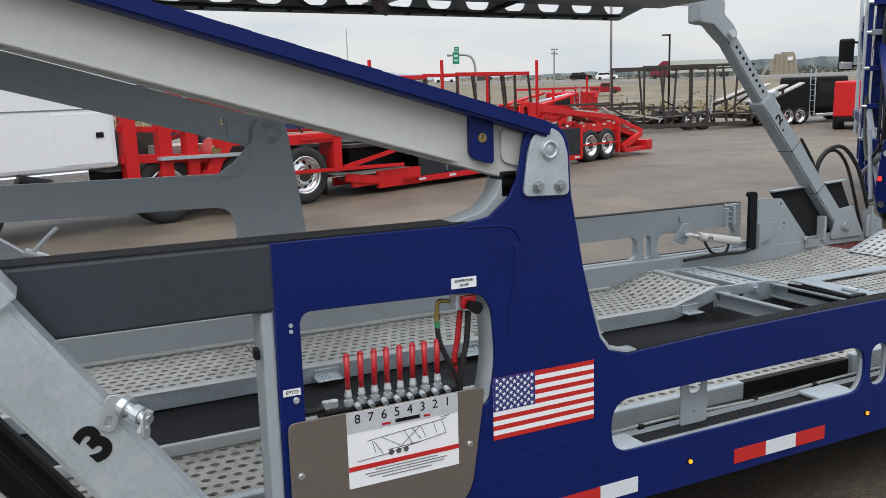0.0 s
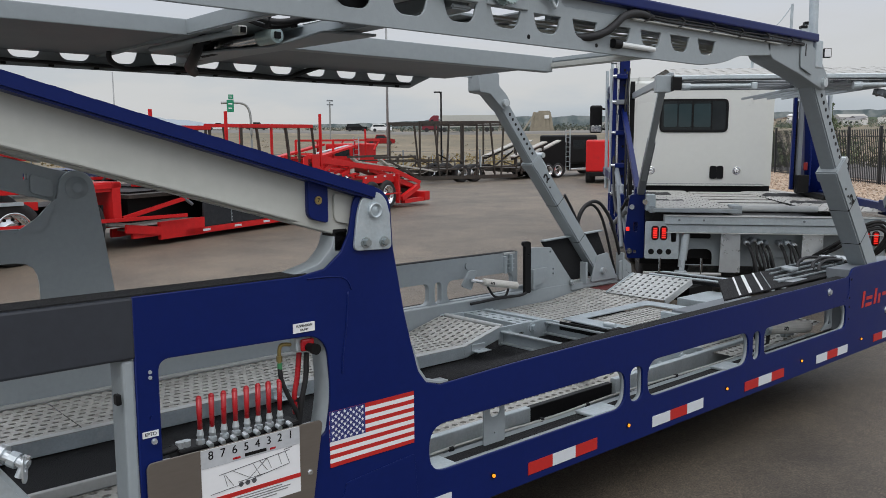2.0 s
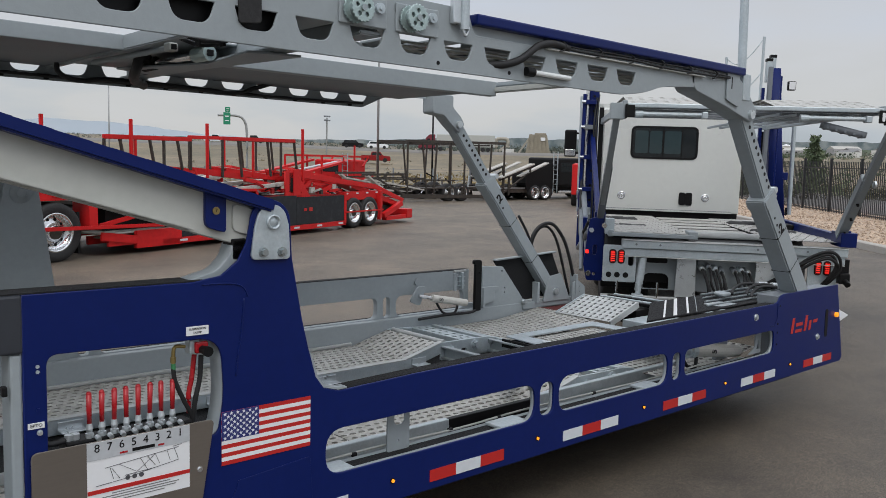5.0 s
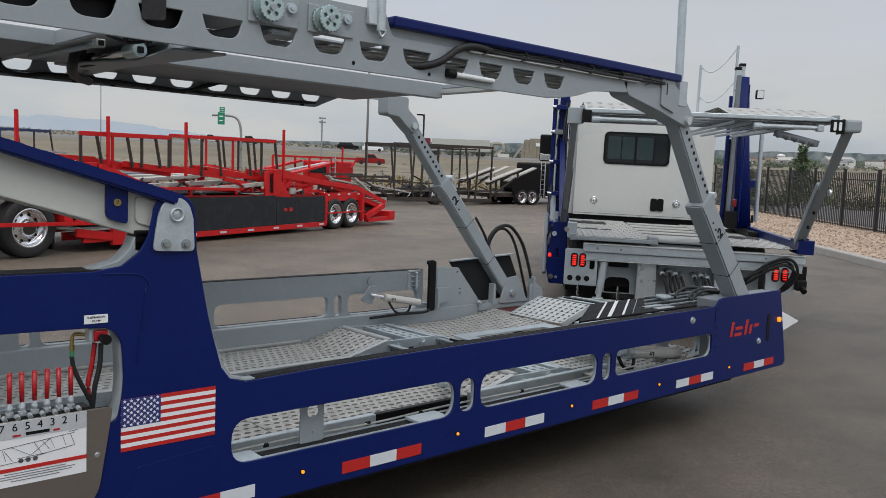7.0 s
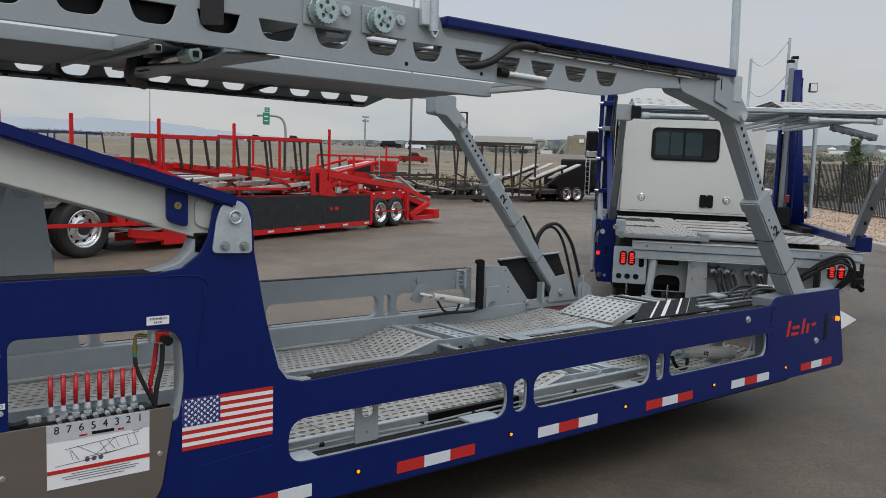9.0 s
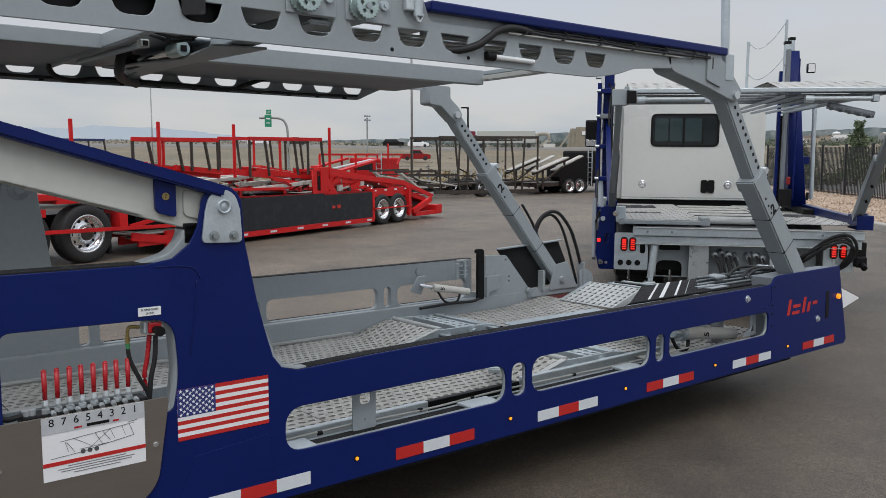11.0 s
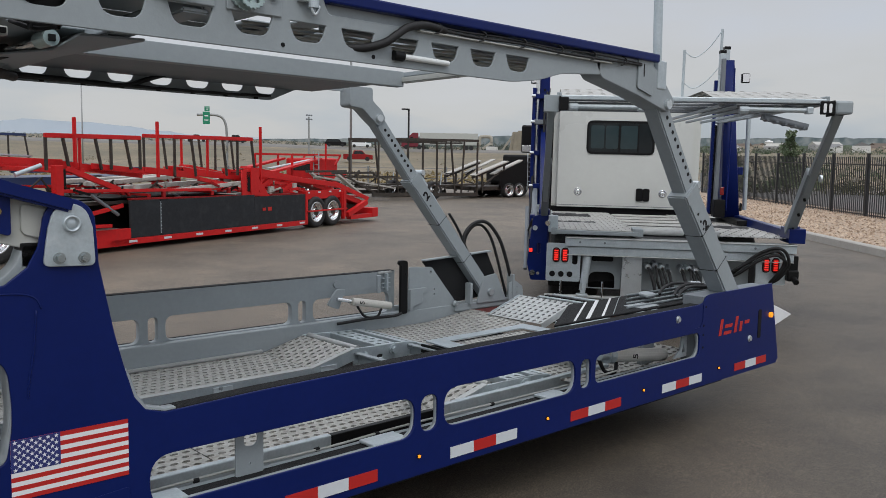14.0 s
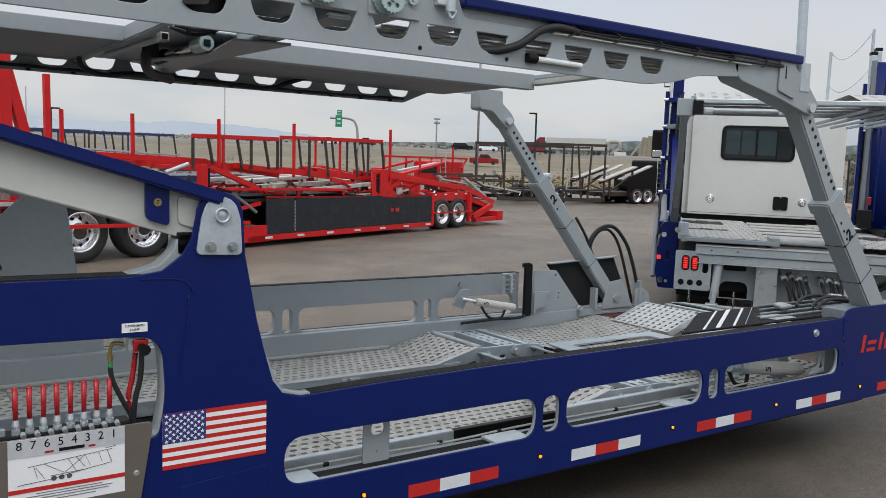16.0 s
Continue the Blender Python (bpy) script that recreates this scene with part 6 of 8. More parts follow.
tslab("head_deck_end", -1.40, -1.372, -1.10, 1.08, 2.235, 2.273, GALV)
tslab("head_deck_lug", -1.36, -1.2, 1.10, 1.23, 2.13, 2.275, GREY)
tslab("head_deck_corner", -1.42, -1.18, -1.31, -1.165, 2.150, 2.262, GREY, bevel=0.02)
for k in range(5):
    tslab("head_deck_rib", -1.2 + 0.42 * k, -1.15 + 0.42 * k, -1.10, 1.08, 2.236, 2.258, GREYD)
plate_at("head_deck_flap", rounded([(-0.06, -0.19), (0.06, -0.19), (0.06, 0.19), (-0.06, 0.19)], 0.02), Matrix.Translation((-1.26, -0.81, 2.085)) @ Matrix.Rotation(radians(13), 4, "X"), 0.05, GREYD, truck)
strut("head_strut", (0.28, 1.18, 1.10), (-1.27, 1.165, 2.17), 0.060, 0.060, GREY, "grey telescopic deck strut", parent=truck)
strut("strut_sleeve", (0.28, 1.18, 1.10), (-0.55, 1.165, 1.70), 0.075, 0.075, GREYD, parent=truck)
strut("head_strut", (0.10, -1.31, 1.04), (-1.30, -1.235, 2.17), 0.070, 0.070, GREY, "grey telescopic deck strut", parent=truck)
strut("strut_sleeve", (0.10, -1.31, 1.04), (-0.62, -1.27, 1.666), 0.095, 0.095, GREY, parent=truck)
for k in (0.15, 0.4, 0.65):
    bm = bmesh.new()
    p = Vector((0.10, -1.31, 1.04)).lerp(Vector((-0.62, -1.27, 1.666)), k)
    rod(bm, p + Vector((-0.03, 0, -0.05)), p + Vector((-0.045, 0, -0.066)), 0.014, 8)
    part("pin_hole", bm, BLACK, truck)
tube("strut_ring", (-0.64, -1.33, 1.60), (-0.64, -1.35, 1.60), 0.035, ZINC, parent=truck)
# wheels on the ground
for x in (1.35, 2.65):
    for y, s in ((1.08, 1), (-1.22, -1)):
        m = Matrix.Translation((x, y, 0.49)) @ Matrix.Rotation(radians(-90 * s), 4, "X")
        wheel(truck, m, 0.49, 0.55, 0.29)
for y, s in ((1.08, 1), (-1.16, -1)):
    wheel(truck, Matrix.Translation((6.3, y, 0.50)) @ Matrix.Rotation(radians(-90 * s), 4, "X"), 0.50, 0.30, 0.29)
tslab("hood", 6.2, 7.4, -0.95, 0.92, 1.0, 1.75, WHITE, bevel=0.15)
tslab("fuel_tank", 3.4, 4.6, 1.0, 1.25, 0.42, 0.80, CHROME, "polished fuel tank", 0.1)
for k, (dy, dz) in enumerate(((0.0, 0.0), (0.05, -0.07), (0.10, -0.03))):
    hose("deck_cable", [(0.02, -0.68 + dy, 0.50), (-0.12, -0.80 + dy * 0.5, 0.68 + dz), (-0.20, -0.95, 0.83 + dz), (-0.22, -1.10, 0.895 + dz), (-0.20, -1.21 + dy * 0.3, 0.85 + dz), (-0.16, -1.255 + dy * 0.5, 0.72), (-0.10, -1.19 + dy * 0.5, 0.58), (0.02, -1.12, 0.50)], 0.016, parent=truck)
tslab("cable_box", -0.10, 0.05, -1.38, -1.27, 0.55, 0.66, BLACK, "black connector box", 0.012)
tube("cable_plug", (-0.10, -1.33, 0.58), (-0.16, -1.34, 0.55), 0.03, BLACK, parent=truck)
# couplings and brackets under the back beam
for k, (y, z) in enumerate(((0.10, 0.64), (0.03, 0.66), (-0.04, 0.64), (-0.11, 0.60), (-0.24, 0.63), (-0.31, 0.64), (-0.38, 0.62))):
    tube("gladhand", (0.11, y, z), (0.02, y - 0.01, z - 0.015), 0.030, (ZINC, GREYD, GALV)[k % 3], parent=truck, n=12)
    tube("gladhand_nut", (0.03, y - 0.01, z - 0.013), (-0.01, y - 0.012, z - 0.02), 0.018, CHROME, parent=truck, n=6)
    hose("air_coil", [(-0.005, y - 0.012, z - 0.02), (-0.08, y - 0.02, z - 0.06), (-0.12, y - 0.05 + 0.03 * (k % 2), z - 0.16), (-0.10, y - 0.08, z - 0.30)], 0.013, parent=truck)
# black plates paint the shade of two openings under the back beam
for y0, y1 in ((0.44, 0.66), (-0.16, 0.0)):
    tplate("shadow_slot", stadium(y0, y1, 0.655, 0.705, 0.02), 0.140, 0.012, BLACK)
for k in range(6):
    for y in (0.985, 0.555):
        tube("chain_link", (-0.03, y + 0.006 * (k % 2), 0.46 - 0.032 * k), (-0.03, y - 0.006 * (k % 2), 0.432 - 0.032 * k), 0.009, GALV, parent=truck, n=8)
tube("jack_barrel", (0.0, 0.715, 0.715), (-0.02, 0.745, 0.44), 0.040, GALV, parent=truck)
tube("jack_rod", (-0.02, 0.745, 0.44), (-0.03, 0.755, 0.31), 0.028, GALV, parent=truck)
tslab("jack_foot", -0.08, 0.02, 0.70, 0.82, 0.30, 0.325, GALV)
tslab("low_step", -0.06, 0.0, 0.35, 1.15, 0.285, 0.31, CLEAN)
# lifting gear along the left flank
tslab("flank_rail", 2.30, 2.38, 1.325, 1.370, 0.55, 2.62, BLUE, "tall blue guide rail")
tslab("flank_rail_back", 2.44, 2.52, 1.29, 1.325, 0.75, 2.72, BLACK)
wl2 = tslab("work_light", 2.36, 2.46, 1.31, 1.40, 2.68, 2.78, GREYD, "small work light on the mast", 0.012)
tslab("lens", 2.352, 2.359, 1.32, 1.39, 2.69, 2.77, WHITEP, parent=wl2, bevel=0.002)
for k, z in enumerate((0.95, 1.32, 1.75, 2.15, 2.48)):
    tslab("guide_clamp", 2.26, 2.44, 1.19, 1.345, z, z + 0.06, (GREYD, BLUE, BLUE)[k % 3])
    tube("clamp_pin", (2.25, 1.33, z + 0.03), (2.25, 1.38, z + 0.03), 0.022, CHROME, parent=truck)
for k in range(2):
    hose("flank_hose", [(2.24 - 0.02 * k, 1.16 + 0.035 * k, 0.62), (2.20, 1.15 + 0.04 * k, 1.1), (2.24, 1.16 + 0.035 * k, 1.7), (2.26, 1.18 + 0.03 * k, 2.2), (2.45, 1.15 + 0.03 * k, 2.62)], 0.013, parent=truck)
for k in range(9):
    tube("mast_hole", (2.419, 1.215, 1.0 + 0.2 * k), (2.414, 1.215, 1.0 + 0.2 * k), 0.018, BLACK, parent=lm)
plate_at("rear_cheek", rounded([(1.13, 0.42), (1.30, 0.42), (1.34, 0.60), (1.31, 0.90), (1.29, 1.10), (1.14, 1.14)], 0.02), Matrix(((0, 0, -1, 0.22), (1, 0, 0, 0), (0, 1, 0, 0), (0, 0, 0, 1))), 0.04, BLUE, truck, [stadium(1.20, 1.25, 0.70, 0.82), stadium(1.205, 1.245, 0.47, 0.51)], "blue pivot cheek", 0.004)
tube("cheek_pin", (0.17, 1.285, 0.50), (0.24, 1.285, 0.50), 0.030, CHROME, parent=truck)
tube("cheek_pin", (0.17, 1.27, 0.98), (0.24, 1.27, 0.98), 0.026, ZINC, parent=truck)
tslab("cheek_light", 0.18, 0.20, 1.29, 1.325, 0.72, 0.76, TAILR, "small red marker lamp", 0.004)
tube("cheek_ram", (0.28, 1.36, 0.52), (0.95, 1.37, 1.15), 0.022, GREYD, parent=truck)
# slotted head-deck lugs and the long bars below the head deck
for y in (-0.98, -0.80, -0.62, -0.45, -0.30):
    tslab("head_deck_bar", -1.15, 2.45, y - 0.012, y + 0.012, 2.205, 2.232, GREY, bevel=0.003)
for y, s2 in ((1.04, 1), (-1.10, -1)):
    bm = bmesh.new()
    box(bm, -1.43, -1.405, y - (0.055 if s2 < 0 else 0.02), y + 0.055, 2.145, 2.255, 0.006)
    box(bm, -1.43, -1.25, y + s2 * 0.045, y + s2 * 0.06, 2.135, 2.262, 0.004)
    lug = part("hinge_lug", bm, BLACK, truck, "black slotted hinge lug")
    # white plates paint the bright sky behind the right lug's slots
    for k in (-0.022, 0.022) if s2 < 0 else ():
        tplate("lug_sky", stadium(y + k - 0.012, y + k + 0.012, 2.16, 2.235, 0.011), -1.437, 0.006, WHITEP, parent=lug, bevel=0)
for y0, y1 in ((0.40, 0.96), (-0.98, -0.46)):
    tube("head_ram", (-1.36, y0, 2.18), (-1.36, y1, 2.18), 0.021, GALV, parent=truck)
    tslab("ram_clamp", -1.40, -1.31, y0 - 0.02, y0 + 0.03, 2.15, 2.208, GALV)
    tube("ram_collar", (-1.36, y1 - 0.02, 2.175), (-1.36, y1 + 0.05, 2.175), 0.034, GALV, parent=truck, n=10)
for k in range(5):
    strut("flap_rung", (-1.33, -0.66 - 0.075 * k, 2.103 - 0.017 * k), (-1.19, -0.66 - 0.075 * k, 2.103 - 0.017 * k), 0.02, 0.035, GREYD, parent=truck)
strut("mast_arm", (2.50, -1.30, 1.0), (0.25, -1.37, 0.985), 0.09, 0.10, BLUE, "blue arm at the mast's foot", parent=truck)
tslab("arm_end", -0.06, 0.26, -1.43, -1.27, 0.93, 1.08, BLUE)


# ---- parked haulers on the lot ----
WORN = mat("worn_runway_steel", (0.46, 0.445, 0.41), 0.6, 0.15, 0.25, 4, stain=(0.16, 0.12, 0.09), stain_amount=0.7)
PANEL = mat("black_side_panel", (0.020, 0.022, 0.026), 0.6, 0.0, 0.3, 2.5, spec=0.3, stain=(0.05, 0.05, 0.055), stain_amount=0.5)
# hauler red with shade in its colour; also the far pickup's dark red
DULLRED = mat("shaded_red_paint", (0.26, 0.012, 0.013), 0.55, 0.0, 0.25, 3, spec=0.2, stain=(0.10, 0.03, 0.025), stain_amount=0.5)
def ladder(parent, x0, x1, y, z0, z1, material, post_material, n, w=0.045, lean=0.05):
    """A side frame: a top bar on upright and slanted posts."""
    strut("top_bar", (x0, y, z1), (x1, y, z1), 0.06, 0.075, material, parent=parent, bevel=0.008)
    for k in range(n):
        x = x0 + (x1 - x0) * (k + 0.05) / (n - 0.9)
        dx = (lean * 2.2 if k % 2 else 0.0)
        strut("post", (x + dx, y, z0), (x, y, z1 - 0.03), w, w, material if k % 5 == 2 else post_material, parent=parent, bevel=0.006)


def axle_wheels(parent, xs, r, rim, y0=0.0, y1=2.35):
    for x in xs:
        wheel(parent, Matrix.Translation((x, y0, r)) @ Matrix.Rotation(radians(90), 4, "X"), r, 0.34, rim)
        wheel(parent, Matrix.Translation((x, y1, r)) @ Matrix.Rotation(radians(-90), 4, "X"), r, 0.34, rim)


def red_hauler(name, label, m):
    h = thing(name, label, "trailer", m=m)

    def s(name, *a, **k):
        return slab(name, *a, parent=h, **k)

    def st(name, p, q, w, hh, mt, **k):
        return strut(name, p, q, w, hh, mt, parent=h, **k)

    for a, b in ((-5.45, -4.77), (-4.74, -2.2), (-2.19, -0.45)):
        s("side_panel", a, b, -0.02, 0.02, 0.21, 0.86 - 0.02 * (a + 5.45), PANEL, "black rubber side panel")
    s("panel_hinge", -4.765, -4.745, -0.025, 0.0, 0.25, 0.82, GREYD)
    s("side_mark", -1.95, -1.85, -0.028, -0.021, 0.50, 0.56, TAPER, bevel=0.0)
    s("side_mark", -1.78, -1.66, -0.028, -0.021, 0.49, 0.57, TAPER, bevel=0.0)
    s("lower_rail", -5.9, -0.40, -0.03, 0.10, 0.10, 0.205, RED, "red lower rail")
    for k in range(7):
        s("reflector", -5.5 + 0.8 * k, -5.32 + 0.8 * k, -0.034, -0.031, 0.135, 0.175, TAPEW, bevel=0.0)
    s("lower_rail", -5.9, -0.40, 2.25, 2.36, 0.10, 0.30, RED)
    s("floor", -5.4, -0.5, 0.15, 2.2, 0.22, 0.27, RUSTY)
    for y in (0.06, 2.26):
        st("main_beam", (-6.9, y, 1.07), (-3.4, y, 0.99), 0.07, 0.055, RED)
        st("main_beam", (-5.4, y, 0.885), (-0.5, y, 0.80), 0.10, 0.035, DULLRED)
    # black sheet added so the gaps between the rails stay dark
    s("rail_gap_dark", -5.8, -2.4, 0.12, 2.2, 0.90, 0.92, BLACK)
    # long pale runway rails
    for y, x0, z0, x1, z1, w in ((0.95, -5.5, 1.12, -3.6, 1.22, 0.30), (0.42, -5.35, 1.06, -2.5, 1.15, 0.20), (0.14, -4.5, 0.98, -2.43, 1.09, 0.16), (1.6, -5.6, 1.15, -2.6, 1.22, 0.30), (2.0, -5.2, 1.12, -2.4, 1.20, 0.18)):
        st("runway_rail", (x0, y, z0), (x1, y, z1), w, 0.075, WORN, label="pale runway rail", bevel=0.012)
    for y in (0.3, 2.15):
        st("upper_beam", (-9.6, y, 1.64), (-6.55, y, 1.52), 0.10, 0.10, RED)
        st("upper_beam", (-6.55, y, 1.49), (-4.9, y, 1.29), 0.10, 0.11, RED)
        st("upper_beam", (-4.87, y, 1.40), (-2.2, y, 1.17), 0.08, 0.08, RED)
        st("upper_beam_strip", (-6.5, y, 1.552), (-5.1, y, 1.383), 0.06, 0.012, GALV)
    st("upper_rail", (-9.4, 0.7, 1.72), (-6.9, 0.7, 1.62), 0.35, 0.03, GALV)
    st("upper_rail", (-9.4, 1.65, 1.74), (-6.9, 1.65, 1.64), 0.35, 0.03, GALV)
    for x in (-9.2, -7.8, -6.3, -4.9, -3.3, -2.0):
        z = 1.62 - 0.06 * (x + 9.2) if x < -5 else 0.98
        st("cross_beam", (x, 0.1, z - 0.06), (x, 2.25, z - 0.06), 0.08, 0.08, RED)
    tube("lift_ram", (-7.5, 0.12, 1.34), (-7.05, 0.12, 1.48), 0.035, GALV, parent=h)
    s("ram_bracket", -6.88, -6.74, 0.0, 0.12, 1.0, 1.48, RED)
    s("ram_bracket", -6.73, -6.68, 0.02, 0.14, 1.15, 1.42, BLACK)
    st("brace", (-6.6, 0.08, 1.42), (-5.5, 0.08, 1.02), 0.07, 0.09, RED)
    s("rear_tower", -2.3, -2.05, -0.02, 0.14, 0.84, 1.40, RED)
    s("rear_tower", -2.3, -2.05, 2.2, 2.36, 0.84, 1.40, RED)
    s("tower_pad", -2.42, -2.30, 0.0, 0.10, 0.92, 1.32, BLACK)
    st("rear_ramp", (-2.1, 0.30, 1.38), (-0.3, 0.30, 1.10), 0.30, 0.10, RED)
    st("rear_ramp", (-0.3, 0.30, 1.10), (2.15, 0.30, 0.46), 0.36, 0.12, RED)
    st("rear_ramp", (-2.1, 2.05, 1.38), (-0.3, 2.05, 1.10), 0.30, 0.10, RED)
    st("rear_ramp", (-0.3, 2.05, 1.10), (2.15, 2.05, 0.46), 0.36, 0.12, RED)
    st("brace", (-2.0, 0.1, 0.9), (-1.4, 0.1, 1.25), 0.07, 0.09, RED)
    st("brace", (-1.2, 0.1, 0.88), (-0.6, 0.1, 1.10), 0.07, 0.09, RED)
    s("wheel_box", -0.45, 1.05, 0.06, 0.20, 0.66, 0.86, RED)
    s("wheel_box_end", -0.47, -0.40, -0.03, 0.2, 0.10, 0.86, RED)
    s("wheel_box_end", 1.03, 1.20, 0.0, 0.2, 0.20, 0.80, RED)
    st("guard_bar", (-0.45, -0.06, 0.40), (1.15, -0.06, 0.39), 0.03, 0.035, RED)
    axle_wheels(h, (0.0, 0.66), 0.36, 0.235)
    st("tail_arm", (1.3, 0.05, 0.22), (2.15, 0.05, 0.50), 0.12, 0.12, RED)
    s("tail_bar", 1.4, 2.62, 0.0, 0.14, 0.10, 0.20, RED)
    s("tail_end", 2.35, 2.62, -0.02, 2.35, 0.12, 0.34, RED)
    s("tail_mat", 1.2, 2.0, 0.25, 2.1, 0.22, 0.45, RUSTY)
    # black block added to darken the see-through gap beside the panels
    s("gap_filler", -6.7, -3.6, 0.45, 2.0, 0.32, 0.89, BLACK)
    for k in range(9):
        x = -6.4 + 0.5 * k
        for y in (0.25, 2.1):
            st("tie_rod", (x, y, 0.96), (x + (0.35 if k % 2 else -0.2), y, 1.24 - 0.025 * k), 0.028, 0.03, RUSTY)
    for k in range(5):
        st("hydraulic_line", (-6.3 + 0.75 * k, 0.2 + 0.35 * k, 1.0), (-5.4 + 0.75 * k, 0.35 + 0.35 * k, 1.08), 0.03, 0.03, HOSE)
    # side frames and marker posts
    ladder(h, -6.97, -5.06, 0.12, 1.40, 1.95, RED, RUSTY, 7)
    ladder(h, -4.28, -2.10, 0.12, 1.25, 1.99, RED, RUSTY, 6)
    ladder(h, -3.10, -0.40, 2.2, 1.20, 2.03, RED, RUSTY, 6)
    for x, z0 in ((-6.48, 1.45), (-4.74, 1.25), (-1.93, 1.0), (-9.27, 1.6), (-8.13, 1.6)):
        st("marker_post", (x, 0.04, z0), (x, 0.04, 2.25), 0.05, 0.05, RED)
    st("marker_post", (-9.5, 0.0, 1.0), (-9.5, 0.0, 2.72), 0.08, 0.08, RED)
    # towing end
    axle_wheels(h, (-9.03, -7.95), 0.46, 0.30)
    st("wheel_guard", (-9.5, -0.08, 0.57), (-5.9, -0.08, 0.46), 0.04, 0.06, RED)
    s("fender", -8.45, -7.20, 0.02, 0.5, 0.95, 1.10, RED)
    s("fender_end", -7.36, -7.20, 0.0, 0.4, 0.46, 1.10, RED)
    s("chassis", -10.6, -5.6, 0.7, 1.6, 0.45, 0.75, BLACK)
    s("low_deck", -7.0, -5.45, 0.0, 0.06, 0.16, 0.30, RED)
    s("low_deck", -7.0, -5.45, 0.50, 0.56, 0.16, 0.30, RED)
    s("low_deck_tread", -6.9, -5.5, 0.062, 0.498, 0.26, 0.285, DECKM)
    st("low_brace", (-7.1, 0.1, 0.50), (-5.5, 0.1, 0.78), 0.05, 0.07, RED)
    s("low_deck_plate", -7.05, -5.48, 0.07, 0.95, 0.345, 0.370, DECKM, "worn tread plate on a red low deck")
    s("low_fascia", -6.45, -5.45, -0.03, 0.05, 0.09, 0.385, RED)
    st("low_fascia", (-7.15, 0.0, 0.34), (-6.45, -0.01, 0.24), 0.05, 0.14, RED)
    s("mud_flap", -7.55, -7.50, 0.05, 0.5, 0.10, 0.75, BLACK)
    for x in (-10.85, -10.35, -9.95):
        s("tower_post", x, x + 0.18, 0.02, 0.2, 0.62, 1.52, RED)
    s("tower_post", -10.85, -10.7, 2.1, 2.3, 0.62, 1.52, RED)
    st("tower_beam", (-10.9, 0.1, 0.95), (-8.6, 0.1, 0.82), 0.08, 0.12, RED)
    st("tower_beam", (-10.9, 0.1, 1.35), (-8.6, 0.1, 1.20), 0.06, 0.08, RED)
    st("tower_beam", (-9.7, 0.06, 0.55), (-9.25, 0.06, 1.1), 0.10, 0.16, RED)
    st("tower_leg", (-10.1, 0.0, 2.9), (-9.75, 0.0, 1.55), 0.12, 0.14, RED)
    st("tower_leg", (-10.1, 0.0, 2.95), (-10.1, 0.0, 1.5), 0.16, 0.16, RED)
    st("silver_step", (-10.4, 0.0, 0.92), (-8.9, 0.0, 0.88), 0.12, 0.05, GALV)
    # web plates of the folded tail ramp, over the wheels
    WEB = [(-2.45, 1.38), (-0.39, 1.15), (0.92, 1.02), (2.29, 0.61), (2.22, 0.54), (0.88, 0.92), (-0.36, 1.04), (-2.40, 1.27)]
    for y in (0.04, 0.62, 1.72, 2.28):
        plate_xz("ramp_web", WEB, y, 0.03, RED, h, bevel=0.003)
    for k in range(11):
        x = -2.2 + 0.42 * k
        z = 1.36 - 0.115 * (x + 2.45) if x < -0.39 else (1.13 - 0.09 * (x + 0.39) if x < 0.92 else 1.0 - 0.30 * (x - 0.92))
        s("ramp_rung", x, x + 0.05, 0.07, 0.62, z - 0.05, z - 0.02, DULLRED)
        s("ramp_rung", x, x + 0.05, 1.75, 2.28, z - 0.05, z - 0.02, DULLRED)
    for y in (0.34, 2.0):
        st("ramp_strip", (-2.3, y, 1.385), (-0.39, y, 1.165), 0.22, 0.012, WORN)
        st("ramp_strip", (-0.39, y, 1.165), (0.9, y, 1.035), 0.22, 0.012, WORN)
    # tower gusset and lift arms
    plate_xz("tower_gusset", [(-2.55, 0.82), (-1.70, 0.80), (-2.20, 1.36), (-2.55, 1.36)], 0.0, 0.03, RED, h, [[(-2.38, 0.90), (-1.98, 0.88), (-2.22, 1.20), (-2.38, 1.22)]], bevel=0.003)
    for x0, z0, x1, z1, w in ((-4.9, 1.38, -3.6, 1.25, 0.11), (-6.05, 1.46, -4.97, 1.36, 0.10), (-3.6, 1.20, -2.5, 1.02, 0.08), (-1.6, 0.95, -0.6, 1.02, 0.07)):
        for y in (0.18, 2.1):
            st("lift_arm", (x0, y, z0), (x1, y, z1), 0.06, w, RED)
    tube("lift_ram", (-4.35, 0.16, 0.98), (-4.05, 0.16, 0.83), 0.03, GALV, parent=h)
    tube("lift_ram", (-6.15, 0.10, 0.98), (-5.60, 0.10, 0.62), 0.030, GREYD, parent=h)
    s("dark_bed", -6.9, -2.6, 0.16, 2.2, 0.80, 0.86, RUSTY)
    # small fittings spread along the deck
    rr = random.Random(17)
    for k in range(46):
        x, y = rr.uniform(-6.6, 0.6), rr.choice((0.03, 0.06, 0.3, 0.8, 1.4, 2.0))
        z = rr.uniform(0.88, 1.10) if x < -2.5 else rr.uniform(0.84, 0.98)
        mt = rr.choice((RED, RED, DULLRED, WORN, RUSTY, BLACK))
        if k % 3:
            st("fitting", (x, y, z), (x + rr.uniform(-0.35, 0.35), y + rr.uniform(-0.05, 0.1), z + rr.uniform(-0.05, 0.14)), rr.uniform(0.025, 0.05), rr.uniform(0.03, 0.06), mt, bevel=0.004)
        else:
            s("bracket", x, x + rr.uniform(0.06, 0.16), y, y + 0.06, z - 0.02, z + rr.uniform(0.05, 0.12), mt)
